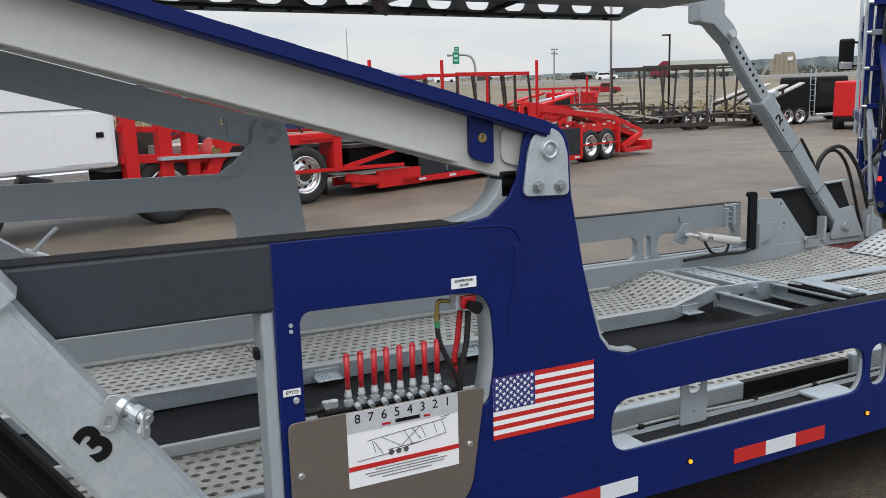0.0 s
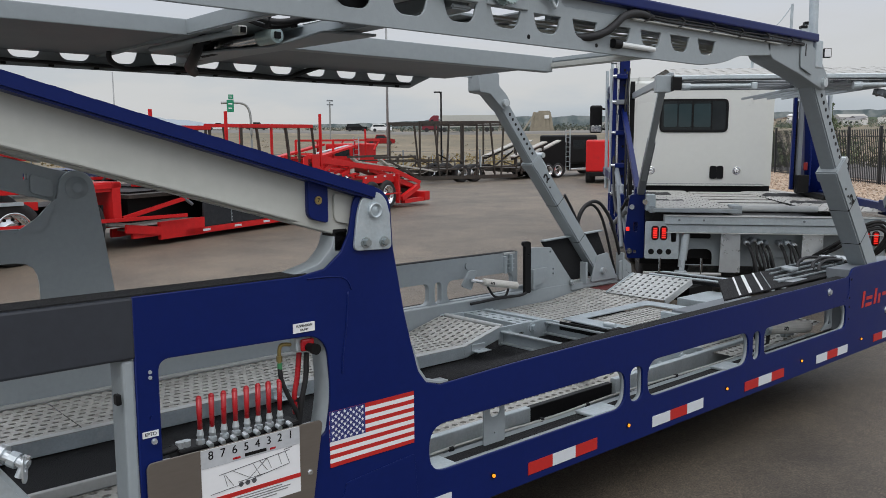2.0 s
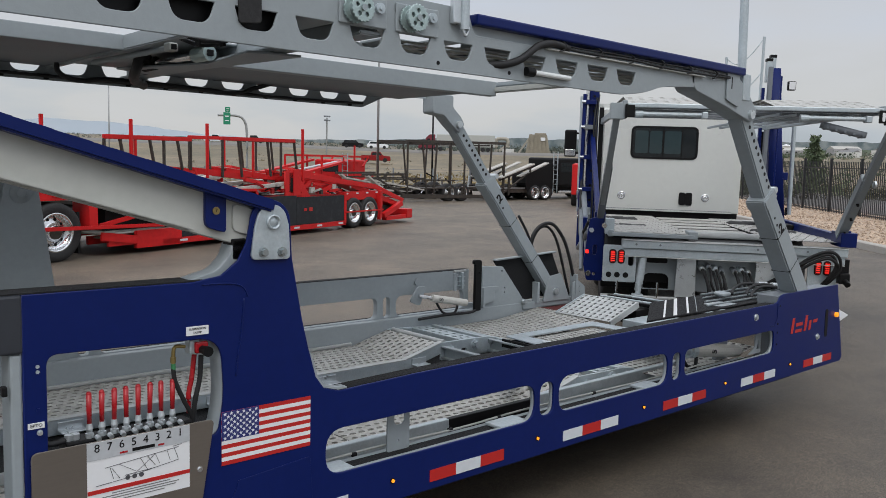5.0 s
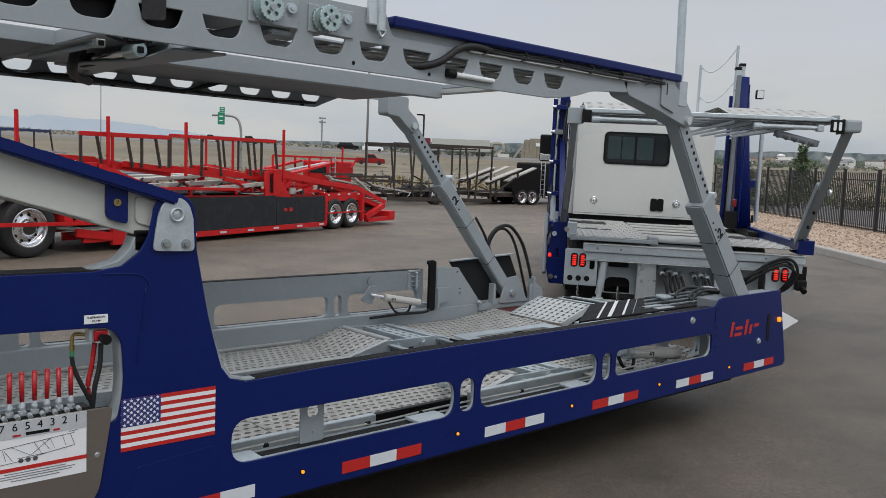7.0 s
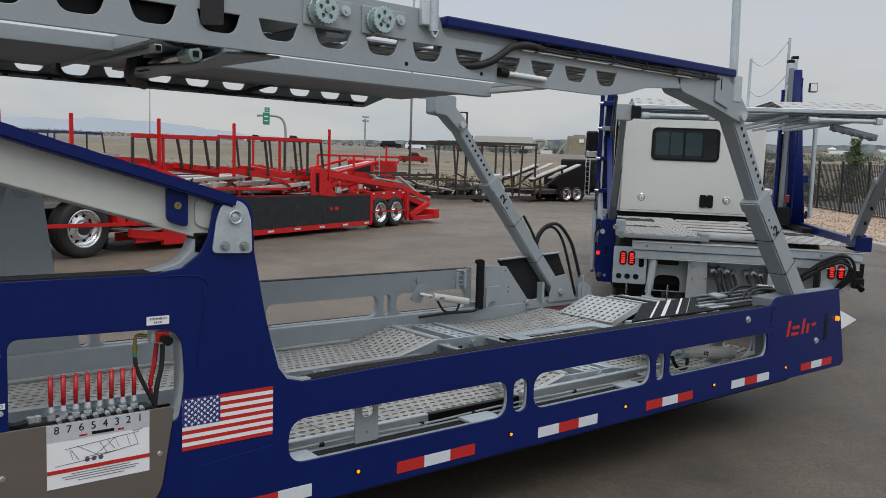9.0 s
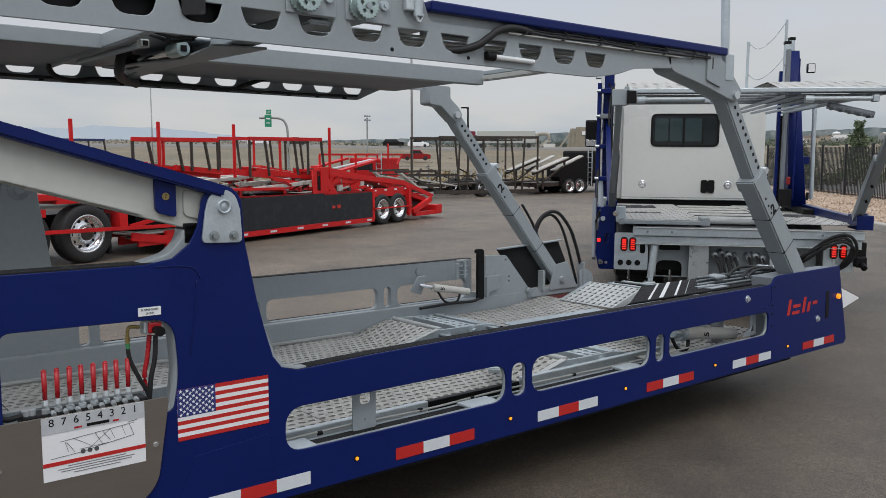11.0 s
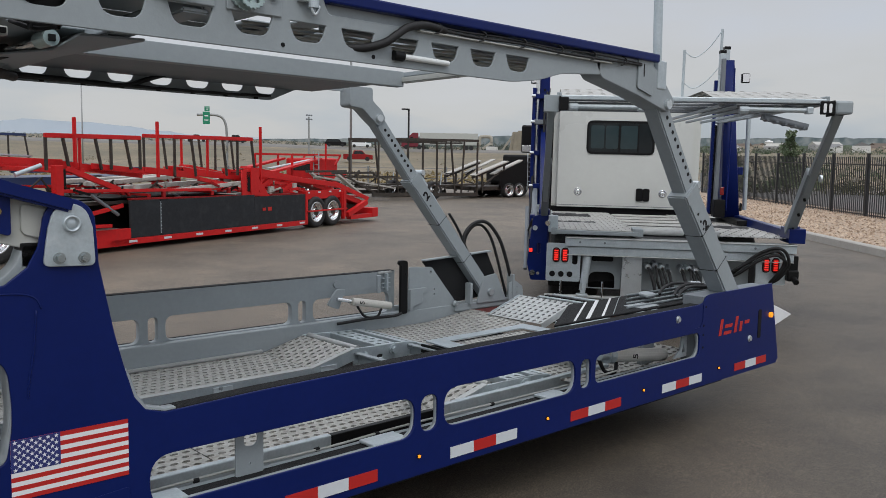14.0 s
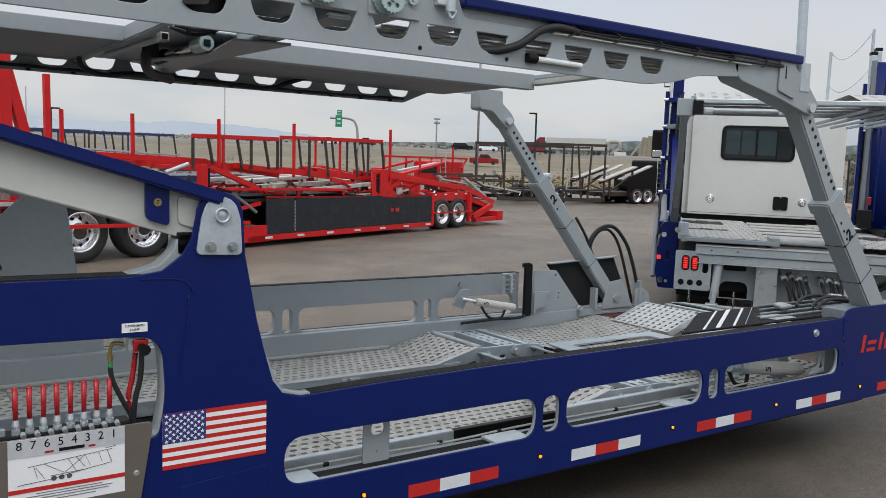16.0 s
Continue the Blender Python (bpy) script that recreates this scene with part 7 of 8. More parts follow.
    for k in range(9):
        tube("panel_grommet", (-4.755, -0.03, 0.26 + 0.065 * k), (-4.755, -0.026, 0.26 + 0.065 * k), 0.010, GALV, parent=h, n=8)
    # hub faces, lamps and reflectors by the wheels
    for x in (-0.42, 1.08):
        s("fender_post", x - 0.03, x + 0.03, -0.035, 0.06, 0.14, 0.86, RED)
    for k in range(4):
        s("wheel_reflector", -0.30 + 0.42 * k, -0.20 + 0.42 * k, 0.052, 0.058, 0.80, 0.835, TAPEW, bevel=0.0)
    # towing end: fender, lockers and pipes
    plate_xz("front_fender", [(-9.72, 0.60), (-9.45, 1.12), (-9.30, 1.12), (-8.55, 1.10), (-8.45, 1.02), (-9.28, 1.02), (-9.52, 0.60)], 0.0, 0.40, RED, h, bevel=0.01)
    tube("amber_hub", (-9.52, -0.03, 0.98), (-9.52, 0.01, 0.98), 0.07, BRASS, parent=h)
    s("fender_top", -8.0, -7.18, 0.0, 0.5, 1.0, 1.08, RED)
    for k in range(7):
        st("tower_clutter", (-10.2 + 0.1 * k, 0.3 + 0.2 * k, 0.75 + 0.05 * k), (-9.6 + 0.1 * k, 0.3 + 0.2 * k, 0.70 + 0.09 * k), 0.05, 0.06, (RED, WORN, DULLRED, RUSTY)[k % 4])
    s("winch_box", -9.95, -9.35, 0.5, 1.8, 0.86, 1.05, WORN)
    s("tower_back", -10.7, -9.6, 1.2, 2.0, 0.62, 1.3, RUSTY)
    return h


hauler_a = red_hauler("red_car_hauler", "red car-hauler trailer with black side panels and pale rails", placed(9.86, 13.38, 19.5))


def block_truck(name, label, m, paint, bonnet=True):
    """A parked lorry tractor seen from its side and back."""
    t = thing(name, label, "truck", m=m)

    def s(name, *a, **k):
        return slab(name, *a, parent=t, **k)

    body = s("cab", -1.0, 1.0, 0.0, 2.2, 0.62, 2.05, paint, "", bevel=0.10)
    s("door", -0.75, 0.15, -0.008, 0.01, 0.75, 1.85, paint, bevel=0.004)
    s("side_window", -0.70, 0.10, -0.014, -0.006, 1.35, 1.80, GLASS, bevel=0.003)
    s("rear_window", 0.995, 1.01, 0.5, 1.7, 1.35, 1.8, GLASS, bevel=0.003)
    if bonnet:
        s("bonnet", -2.2, -0.98, 0.15, 2.05, 0.62, 1.30, paint, bevel=0.14)
    s("frame", -2.0, 2.6, 0.6, 1.6, 0.38, 0.62, BLACK)
    s("step", -0.8, 0.5, 0.0, 0.3, 0.28, 0.42, CHROME, bevel=0.03)
    for x in (-1.5, 1.9):
        wheel(t, Matrix.Translation((x, 0.05, 0.44)) @ Matrix.Rotation(radians(90), 4, "X"), 0.44, 0.30, 0.27)
        wheel(t, Matrix.Translation((x, 2.15, 0.44)) @ Matrix.Rotation(radians(-90), 4, "X"), 0.44, 0.30, 0.27)
    return t


# white tractor at the towing end of the red hauler
wt = thing("white_truck", "white sleeper-cab lorry parked beside red hauler", "truck", m=placed(9.86, 13.38, 19.5) @ Matrix.Translation((-11.95, 0.0, 0.0)))
slab("sleeper", -1.3, 1.0, 0.0, 2.3, 0.86, 2.6, WHITEP, "white sleeper body", 0.06, wt)
slab("locker_door", 0.20, 0.92, -0.008, 0.002, 0.93, 1.58, WHITEP, "", 0.006, wt)
slab("locker_handle", 0.72, 0.82, -0.02, -0.008, 1.26, 1.33, BLACK, "", 0.01, wt)
slab("body_seam", -1.3, 1.0, -0.006, 0.002, 1.62, 1.635, GREYD, "", 0.0, wt)
slab("side_skirt", -1.3, 0.6, 0.02, 0.4, 0.70, 0.86, CHROME, "polished side skirt", 0.03, wt)
slab("chassis", -1.3, 1.6, 0.3, 2.0, 0.50, 0.78, BLACK, "", 0.01, wt)
tube("exhaust", (-0.3, 0.02, 0.80), (0.1, 0.02, 0.70), 0.08, BLACK, parent=wt)
hose("grab_rail", [(-0.75, -0.04, 1.9), (-0.72, -0.05, 1.5), (-0.72, -0.05, 1.2), (-0.76, -0.03, 1.1)], 0.018, CHROME, parent=wt)
for x in (-0.9, 1.7):
    wheel(wt, Matrix.Translation((x, 0.1, 0.47)) @ Matrix.Rotation(radians(90), 4, "X"), 0.47, 0.34, 0.29)

# red lorry behind the haulers, with its open ramps and a ladder
rt = block_truck("red_truck", "red hauler lorry with a roof rack and ladder", placed(9.86, 13.38, 19.5) @ Matrix.Translation((12.2, 8.4, 0.0)) @ Matrix.Rotation(radians(180), 4, "Z") @ Matrix.Translation((0, -1.6, 0)) @ Matrix.Diagonal((0.72, 0.72, 0.72, 1)), RED)
RT0 = placed(9.86, 13.38, 19.5) @ Matrix.Translation((9.4, 8.0, 0.0))
rd = thing("red_loading_frame", "red loading frame with sloping ramps behind a lorry", "frame", m=RT0)
for y in (0.2, 2.0):
    strut("ramp", (-1.2, y, 0.95), (1.9, y, 1.45), 0.30, 0.08, RED, parent=rd)
    strut("roof_rail", (0.2, y, 1.62), (3.4, y, 1.60), 0.07, 0.08, RED, parent=rd)
    strut("roof_brace", (3.0, y, 1.2), (3.4, y, 1.6), 0.06, 0.06, RED, parent=rd)
    for x in (0.2, 1.6):
        strut("roof_post", (x, y, 0.5), (x, y, 1.62), 0.07, 0.07, RED, parent=rd)
strut("runway_rail", (-0.8, 0.5, 1.1), (1.7, 0.5, 1.42), 0.25, 0.03, GALV, parent=rd)
strut("marker_post", (1.95, -0.1, 0.5), (1.95, -0.1, 2.05), 0.06, 0.06, RED, parent=rd)
for y in (-0.05, 0.2):
    strut("ladder_rail", (1.55, y, 0.55), (1.55, y, 1.75), 0.035, 0.035, GALV, parent=rd)
for k in range(6):
    strut("rung", (1.55, -0.05, 0.7 + 0.18 * k), (1.55, 0.2, 0.7 + 0.18 * k), 0.02, 0.02, GALV, parent=rd)

# navy hauler far back
nh = thing("navy_car_hauler", "navy blue car-hauler frame parked at the back", "trailer", m=placed(9.86, 13.38, 19.5) @ Matrix.Translation((0.0, 12.0, 0.0)))
ladder(nh, -3.7, -1.75, 0.0, 1.45, 2.15, NAVY, RUSTY, 5)
ladder(nh, -1.6, 1.25, 0.0, 1.42, 2.13, NAVY, RUSTY, 6)
ladder(nh, -4.8, 0.8, 2.2, 1.45, 2.15, NAVY, RUSTY, 9)
slab("deck", -4.8, 1.4, 0.1, 2.2, 1.28, 1.42, NAVY, parent=nh)
slab("chassis", -4.8, 5.5, 0.2, 2.1, 0.55, 0.8, NAVY, parent=nh)
slab("chassis_rail", 0.8, 6.0, 0.0, 0.15, 0.95, 1.1, NAVY, parent=nh)
axle_wheels(nh, (-3.4, -2.5, 4.0), 0.42, 0.25)

# weathered black haulers along the far edge
BH = placed(17.5, 21.1, -8)


def black_hauler(label, m, length, posts, wheels, high=2.24):
    h = thing("black_car_hauler", label, "trailer", m=m)
    for y, posts in ((0.0, posts), (2.2, posts - 3)):
        strut("sill", (0, y, 0.22), (length, y, 0.16), 0.10, 0.14, RUSTY, parent=h)
        strut("top_bar", (0.22, y, high), (length, y, high + 0.02), 0.09, 0.10, RUSTY, parent=h)
        for k in range(posts):
            x = 0.26 + (length - 0.3) * k / (posts - 1)
            lean = (0.0, 0.22, -0.12, 0.0)[k % 4]
            strut("post", (x + lean, y, 0.2), (x, y, high - 0.04), 0.06, 0.06, RUSTY, parent=h)
        strut("runway", (-1.3, y * 0.8 + 0.2, 0.82), (1.0, y * 0.8 + 0.2, 0.45), 0.45, 0.06, WORN, parent=h, label="pale weathered runway")
        strut("runway", (0.8, y * 0.8 + 0.2, 0.50), (length, y * 0.8 + 0.2, 0.55), 0.45, 0.06, RUSTY, parent=h)
        strut("brace", (-1.0, y, 0.85), (0.2, y, 0.25), 0.07, 0.07, RUSTY, parent=h)
        strut("handrail", (-1.2, y, 0.86), (2.4, y, 0.80), 0.05, 0.05, RUSTY, parent=h)
        for x in (0.6, 1.4, 2.2, 3.0):
            strut("stanchion", (x, y, 0.5), (x + 0.05, y, 0.98), 0.04, 0.04, GALV if x > 2 else RUSTY, parent=h)
    for x in (0.4, 1.6, 2.8, 4.0):
        if x < length:
            strut("cross_beam", (x, 0, 0.45), (x, 2.2, 0.45), 0.10, 0.10, RUSTY, parent=h)
            strut("cross_beam", (x, 0, high - 0.08), (x, 2.2, high - 0.08), 0.06, 0.06, RUSTY, parent=h)
    rr = random.Random(int(length * 10))
    for k in range(34):
        x, y, z = rr.uniform(-1.2, length), rr.choice((0.0, 0.4, 1.1, 1.8, 2.2)), rr.uniform(0.25, 0.95)
        strut("loose_bar", (x, y, z), (x + rr.uniform(-0.7, 0.7), y + rr.uniform(-0.2, 0.2), z + rr.uniform(-0.1, 0.3)), rr.uniform(0.03, 0.08), rr.uniform(0.03, 0.07), rr.choice((RUSTY, RUSTY, BLACK, WORN)), parent=h)
    for y in (0.05, 2.15):
        strut("folded_ramp", (-1.4, y, 0.95), (-0.5, y, 0.28), 0.30, 0.06, WORN, parent=h)
        strut("folded_ramp", (-1.6, y, 1.0), (0.1, y, 1.02), 0.10, 0.08, RUSTY, parent=h)
    axle_wheels(h, wheels, 0.34, 0.22, -0.02, 2.22)
    return h


black_hauler("weathered black car-hauler frame with bare posts", BH, 4.8, 8, (2.15, 2.75))
dt = block_truck("black_truck", "black hauler lorry with sloping silver loading ramps", BH @ Matrix.Translation((8.7, 0.4, 0)) @ Matrix.Diagonal((0.85, 0.85, 0.85, 1)), BLACK)
dr = thing("silver_ramp_frame", "silver-edged loading ramps above a black frame", "frame", m=BH @ Matrix.Translation((5.2, 0.0, 0.0)))
for y in (0.1, 1.9):
    strut("ramp", (-0.6, y, 0.90), (1.1, y, 1.47), 0.34, 0.05, WORN, parent=dr)
    strut("ramp_beam", (-0.6, y, 0.82), (1.1, y, 1.38), 0.10, 0.09, RUSTY, parent=dr)
    strut("ramp", (0.5, y + 0.15, 0.95), (2.0, y + 0.15, 1.52), 0.30, 0.05, WORN, parent=dr)
    strut("ramp_post", (-0.1, y, 0.2), (-0.1, y, 1.0), 0.07, 0.07, RUSTY, parent=dr)
    strut("ramp_post", (1.0, y, 0.2), (1.0, y, 1.35), 0.07, 0.07, RUSTY, parent=dr)
    strut("ramp_brace", (-0.4, y, 0.3), (0.9, y, 1.1), 0.06, 0.06, RUSTY, parent=dr)
plate_xz("side_panel", [(0.75, 0.45), (2.2, 0.45), (2.2, 1.45), (1.9, 1.45), (0.75, 1.0)], 0.05, 0.05, BLACK, dr)
slab("frame", -0.6, 2.4, 0.2, 1.9, 0.30, 0.46, RUSTY, parent=dr)
for y in (-0.15, 0.1):
    strut("ladder_rail", (2.25, y, 0.3), (2.25, y, 2.0), 0.035, 0.035, GALV, parent=dr)
for k in range(8):
    strut("rung", (2.25, -0.15, 0.45 + 0.2 * k), (2.25, 0.1, 0.45 + 0.2 * k), 0.022, 0.022, GALV, parent=dr)
axle_wheels(dr, (1.24, 1.77), 0.30, 0.22, 0.0, 2.1)
# another red lorry end seen beside the cab
rb = thing("red_trailer_end", "red closed trailer end standing on the lot", "trailer", m=placed(21.9, 16.85, 38))
slab("body", 0, 3, -1.9, -0.1, 0.42, 1.55, RED, "", 0.05, rb)
slab("underframe", 0, 3, -1.7, -0.2, 0.26, 0.42, BLACK, "", 0.02, rb)
axle_wheels(rb, (0.6,), 0.40, 0.25, -1.95, -0.1)


# ---- kerb, gravel strip and fence ----
KD = Vector((-0.67, -0.742, 0)).normalized()
KN = Vector((KD.y, -KD.x, 0))
if KN.x < 0:
    KN = -KN
K0 = Vector((17.0, 5.0, 0))


def strip_point(s, o, h=0.0):
    p = K0 + KD * s + KN * o
    return Vector((p.x, p.y, terrain(p.x, p.y) + h))


def strip(name, s0, s1, o0, o1, h, material, label, category, thick=0.0, n=24):
    bm = bmesh.new()
    rows = []
    for k in range(n + 1):
        s = s0 + (s1 - s0) * k / n
        rows.append([bm.verts.new(strip_point(s, o0, h)), bm.verts.new(strip_point(s, o1, h))])
        if thick:
            rows[-1] += [bm.verts.new(strip_point(s, o1, h - thick)), bm.verts.new(strip_point(s, o0, h - thick))]
    for a, b in zip(rows, rows[1:]):
        for i in range(len(a) if thick else 1):
            j = (i + 1) % len(a)
            bm.faces.new((a[i], a[j], b[j], b[i]))
    bmesh.ops.recalc_face_normals(bm, faces=bm.faces)
    return tagged(part(name, bm, material, None), label, category, kind="structure")


CONC = mat("kerb_concrete", (0.36, 0.34, 0.31), 0.85, 0.0, 0.15, 3, bump=0.2, bump_scale=50)
GRAVEL = mat("tan_gravel", (0.34, 0.26, 0.19), 0.9, 0.0, 0.40, 9, bump=0.9, bump_scale=18, stain=(0.50, 0.41, 0.33), stain_amount=0.8)
ROADM = mat("road_asphalt", (0.10, 0.095, 0.09), 0.85, 0.0, 0.12, 0.4, bump=0.2, bump_scale=90)
for k in range(16):
    bm = bmesh.new()
    s0 = -22 + 3.0 * k
    vs = []
    for s in (s0 + 0.006, s0 + 2.994):
        for o, h in ((0.0, -0.02), (0.02, 0.13), (0.05, 0.15), (0.20, 0.15), (0.20, -0.02)):
            vs.append(bm.verts.new(strip_point(s, o, h)))
    for i in range(5):
        j = (i + 1) % 5
        bm.faces.new((vs[i], vs[j], vs[5 + j], vs[5 + i]))
    bm.faces.new(vs[:5][::-1])
    bm.faces.new(vs[5:])
    if k == 0:
        kerb = tagged(thing("kerb", "pale concrete kerb beside the lot", "kerb", kind="structure"))
    part("kerb_stone", bm, CONC, kerb)
strip("gravel_bed", -24, 26, 0.20, 5.4, 0.10, GRAVEL, "bed of tan landscaping gravel behind the kerb", "gravel")
rng = random.Random(7)
verts, faces = [], []
for k in range(9500):
    s, o = rng.uniform(-18, 8), 0.25 + 5.0 * rng.random() ** 1.2
    c = strip_point(s, o, 0.10)
    r = rng.uniform(0.022, 0.058)
    b = len(verts)
    ang = rng.uniform(0, 6.28)
    for i in range(5):
        a = ang + 6.283 * i / 5
        q = r * rng.uniform(0.7, 1.2)
        verts.append((c.x + q * math.cos(a), c.y + q * math.sin(a), c.z - 0.005))
    verts.append((c.x + rng.uniform(-0.3, 0.3) * r, c.y + rng.uniform(-0.3, 0.3) * r, c.z + r * rng.uniform(0.5, 0.9)))
    for i in range(5):
        faces.append((b + i, b + (i + 1) % 5, b + 5))
me = bpy.data.meshes.new("gravel")
me.from_pydata(verts, [], faces)
gm = bpy.data.materials.new("gravel_stones")
gm.use_nodes = True
gn = gm.node_tree
gg = gn.nodes.new("ShaderNodeNewGeometry")
gr = gn.nodes.new("ShaderNodeValToRGB")
gr.color_ramp.elements[0].color, gr.color_ramp.elements[1].color = (0.17, 0.11, 0.07, 1), (0.56, 0.44, 0.33, 1)
ge = gr.color_ramp.elements.new(0.5)
ge.color = (0.38, 0.28, 0.20, 1)
gn.links.new(gg.outputs["Random Per Island"], gr.inputs["Fac"])
gn.links.new(gr.outputs["Color"], gn.nodes["Principled BSDF"].inputs["Base Color"])
gn.nodes["Principled BSDF"].inputs["Roughness"].default_value = 0.9
tagged(link("gravel", me, gm), "loose tan and brown landscaping stones", "gravel", kind="stuff")
strip("far_road", -40, 40, 6.5, 17.0, 0.02, ROADM, "grey asphalt road behind the fence", "road")

fence = thing("fence", "black steel picket fence on slim posts", "fence", kind="structure")
post_mesh = bpy.data.meshes.new("fence_post")
bm = bmesh.new()
box(bm, -0.04, 0.04, -0.04, 0.04, -0.05, 1.92, 0.006)
box(bm, -0.05, 0.05, -0.05, 0.05, 1.92, 1.95, 0.01)
bm.to_mesh(post_mesh)
bm.free()
post_mesh.materials.append(FENCEM)
picket_mesh = bpy.data.meshes.new("picket")
bm = bmesh.new()
box(bm, -0.011, 0.011, -0.011, 0.011, 0.08, 1.84)
bm.to_mesh(picket_mesh)
bm.free()
picket_mesh.materials.append(FENCEM)
FO, BAY = 4.5, 2.11
face_turn = math.atan2(KD.y, KD.x)
for k in range(15):
    s = -21.1 + BAY * k
    p = strip_point(s, FO)
    ob = link("fence_post", post_mesh, None, fence)
    ob.matrix_basis = Matrix.Translation(p) @ Matrix.Rotation(face_turn, 4, "Z")
    q = strip_point(s + BAY, FO)
    for h in (0.16, 1.62):
        strut("fence_rail", tuple(p + Vector((0, 0, h))), tuple(q + Vector((0, 0, h))), 0.03, 0.035, FENCEM, parent=fence, bevel=0)
    for i in range(1, 18):
        o = link("picket", picket_mesh, None, fence)
        o.matrix_basis = Matrix.Translation(p.lerp(q, i / 18)) @ Matrix.Rotation(face_turn, 4, "Z")


# ---- poles, sign, lights ----
def at_dir(dx, dy, dist):
    l = math.hypot(dx, dy)
    x, y = EYE_X + dx / l * dist, EYE_Y + dy / l * dist
    return x, y, terrain(x, y)


def pole(name, label, x, y, z0, h, r0, r1, material, arm=None):
    t = thing(name, label, "pole", m=Matrix.Translation((x, y, z0)))
    bm = bmesh.new()
    rod(bm, (0, 0, -0.1), (0, 0, h), r0, 12, r1)
    part("pole", bm, material, t, smooth=True)
    bm = bmesh.new()
    rod(bm, (0, 0, -0.05), (0, 0, 0.35), r0 * 2.2, 12)
    part("footing", bm, CONC, t)
    if arm:
        ax, ay = arm
        tube("arm", (0, 0, h - 0.06), (ax, ay, h - 0.02), r1 * 0.9, material, parent=t)
        n = Vector((ax, ay, 0)).normalized()
        strut("lamp_head", (ax, ay, h - 0.03), tuple(Vector((ax, ay, h - 0.03)) + n * 0.26), 0.18, 0.07, BLACK, parent=t)
    return t


pole("light_pole", "tall slim grey pole on the lot's edge", 20.9, 27.0, lot(20.9, 27.0), 9.5, 0.055, 0.045, POLE)
pole("street_lamp", "dark street lamp with a short arm", 28.5, 32.0, terrain(28.5, 32.0), 4.2, 0.055, 0.05, BLACK, (-0.10, 0.08))
x, y, z = at_dir(0.335, 0.938, 62)
pole("light_pole", "thin grey pole behind the haulers", x, y, z, 6.6, 0.05, 0.04, POLE)
x, y, z = at_dir(0.135, 0.988, 62)
pole("light_pole", "thin grey pole behind the haulers", x, y, z, 5.8, 0.05, 0.04, POLE)
x, y, z = at_dir(0.160, 0.985, 46)
pole("street_lamp", "dark street lamp with a short arm", x, y, z, 3.6, 0.055, 0.05, BLACK, (0.16, 0.03))
x, y, z = at_dir(-0.02, 1.0, 62)
pole("light_pole", "thin grey pole behind the haulers", x, y, z, 7.6, 0.05, 0.04, POLE)

gs = thing("road_sign", "green overhead road sign on a curved grey arm", "sign", m=Matrix.Translation((50.9, 99.4, terrain(50.9, 99.4))))
RTd = Vector((0.89, -0.455, 0))
pz = 8.6 - terrain(50.9, 99.4)
hose("mast_arm", [tuple(RTd * 2.6 + Vector((0, 0, -0.2))), tuple(RTd * 2.6 + Vector((0, 0, pz - 2.5))), tuple(RTd * 2.3 + Vector((0, 0, pz - 0.6))), tuple(RTd * 1.3 + Vector((0, 0, pz + 0.1))), tuple(RTd * -1.2 + Vector((0, 0, pz + 0.1)))], 0.16, POLE, parent=gs)
SM = Matrix.Rotation(math.atan2(RTd.y, RTd.x), 4, "Z")
for w, z0, z1, xo in ((0.45, pz - 1.1, pz + 0.5, 0.0), (0.33, pz + 0.55, pz + 1.2, 0.1)):
    o = slab("sign_panel", -w + xo, w + xo, -0.32, -0.26, z0, z1, SIGNG, parent=gs, bevel=0.03)
    o.matrix_basis = SM
    for k in range(2):
        o = slab("sign_line", -w * 0.55 + xo, w * 0.55 + xo, -0.335, -0.325, z0 + (z1 - z0) * (0.28 + 0.34 * k), z0 + (z1 - z0) * (0.36 + 0.36 * k), WHITEP, parent=gs, bevel=0)
        o.matrix_basis = SM

lm2 = thing("floodlight_mast", "far floodlight mast with a square lamp head", "mast", m=Matrix.Translation((94, 140, terrain(94, 140))))
hh = 12.4 - terrain(94, 140)
tube("pole", (0, 0, -0.3), (0, 0, hh), 0.16, POLE, parent=lm2)
for dx in (-0.9, 0, 0.9):
    for dz in (-0.5, 0.3):
        slab("floodlight", dx * 0.6 - 0.2, dx * 0.6 + 0.2, -0.2, 0.0, hh + dz - 0.15, hh + dz + 0.15, GREYD, parent=lm2, bevel=0.05)


# ---- distance: hills, town, trees ----
def haze_mat(name, a, b, scale):
    m = bpy.data.materials.new(name)
    m.use_nodes = True
    nt = m.node_tree
    n = nt.nodes.new("ShaderNodeTexNoise")
    n.inputs["Scale"].default_value, n.inputs["Detail"].default_value = scale, 8
    g = nt.nodes.new("ShaderNodeNewGeometry")
    r = nt.nodes.new("ShaderNodeValToRGB")
    r.color_ramp.elements[0].position, r.color_ramp.elements[0].color = 0.38, (*a, 1)
    r.color_ramp.elements[1].position, r.color_ramp.elements[1].color = 0.62, (*b, 1)
    nt.links.new(g.outputs["Position"], n.inputs["Vector"])
    nt.links.new(n.outputs["Fac"], r.inputs["Fac"])
    nt.links.new(r.outputs["Color"], nt.nodes["Principled BSDF"].inputs["Base Color"])
    nt.nodes["Principled BSDF"].inputs["Roughness"].default_value = 1.0
    return m


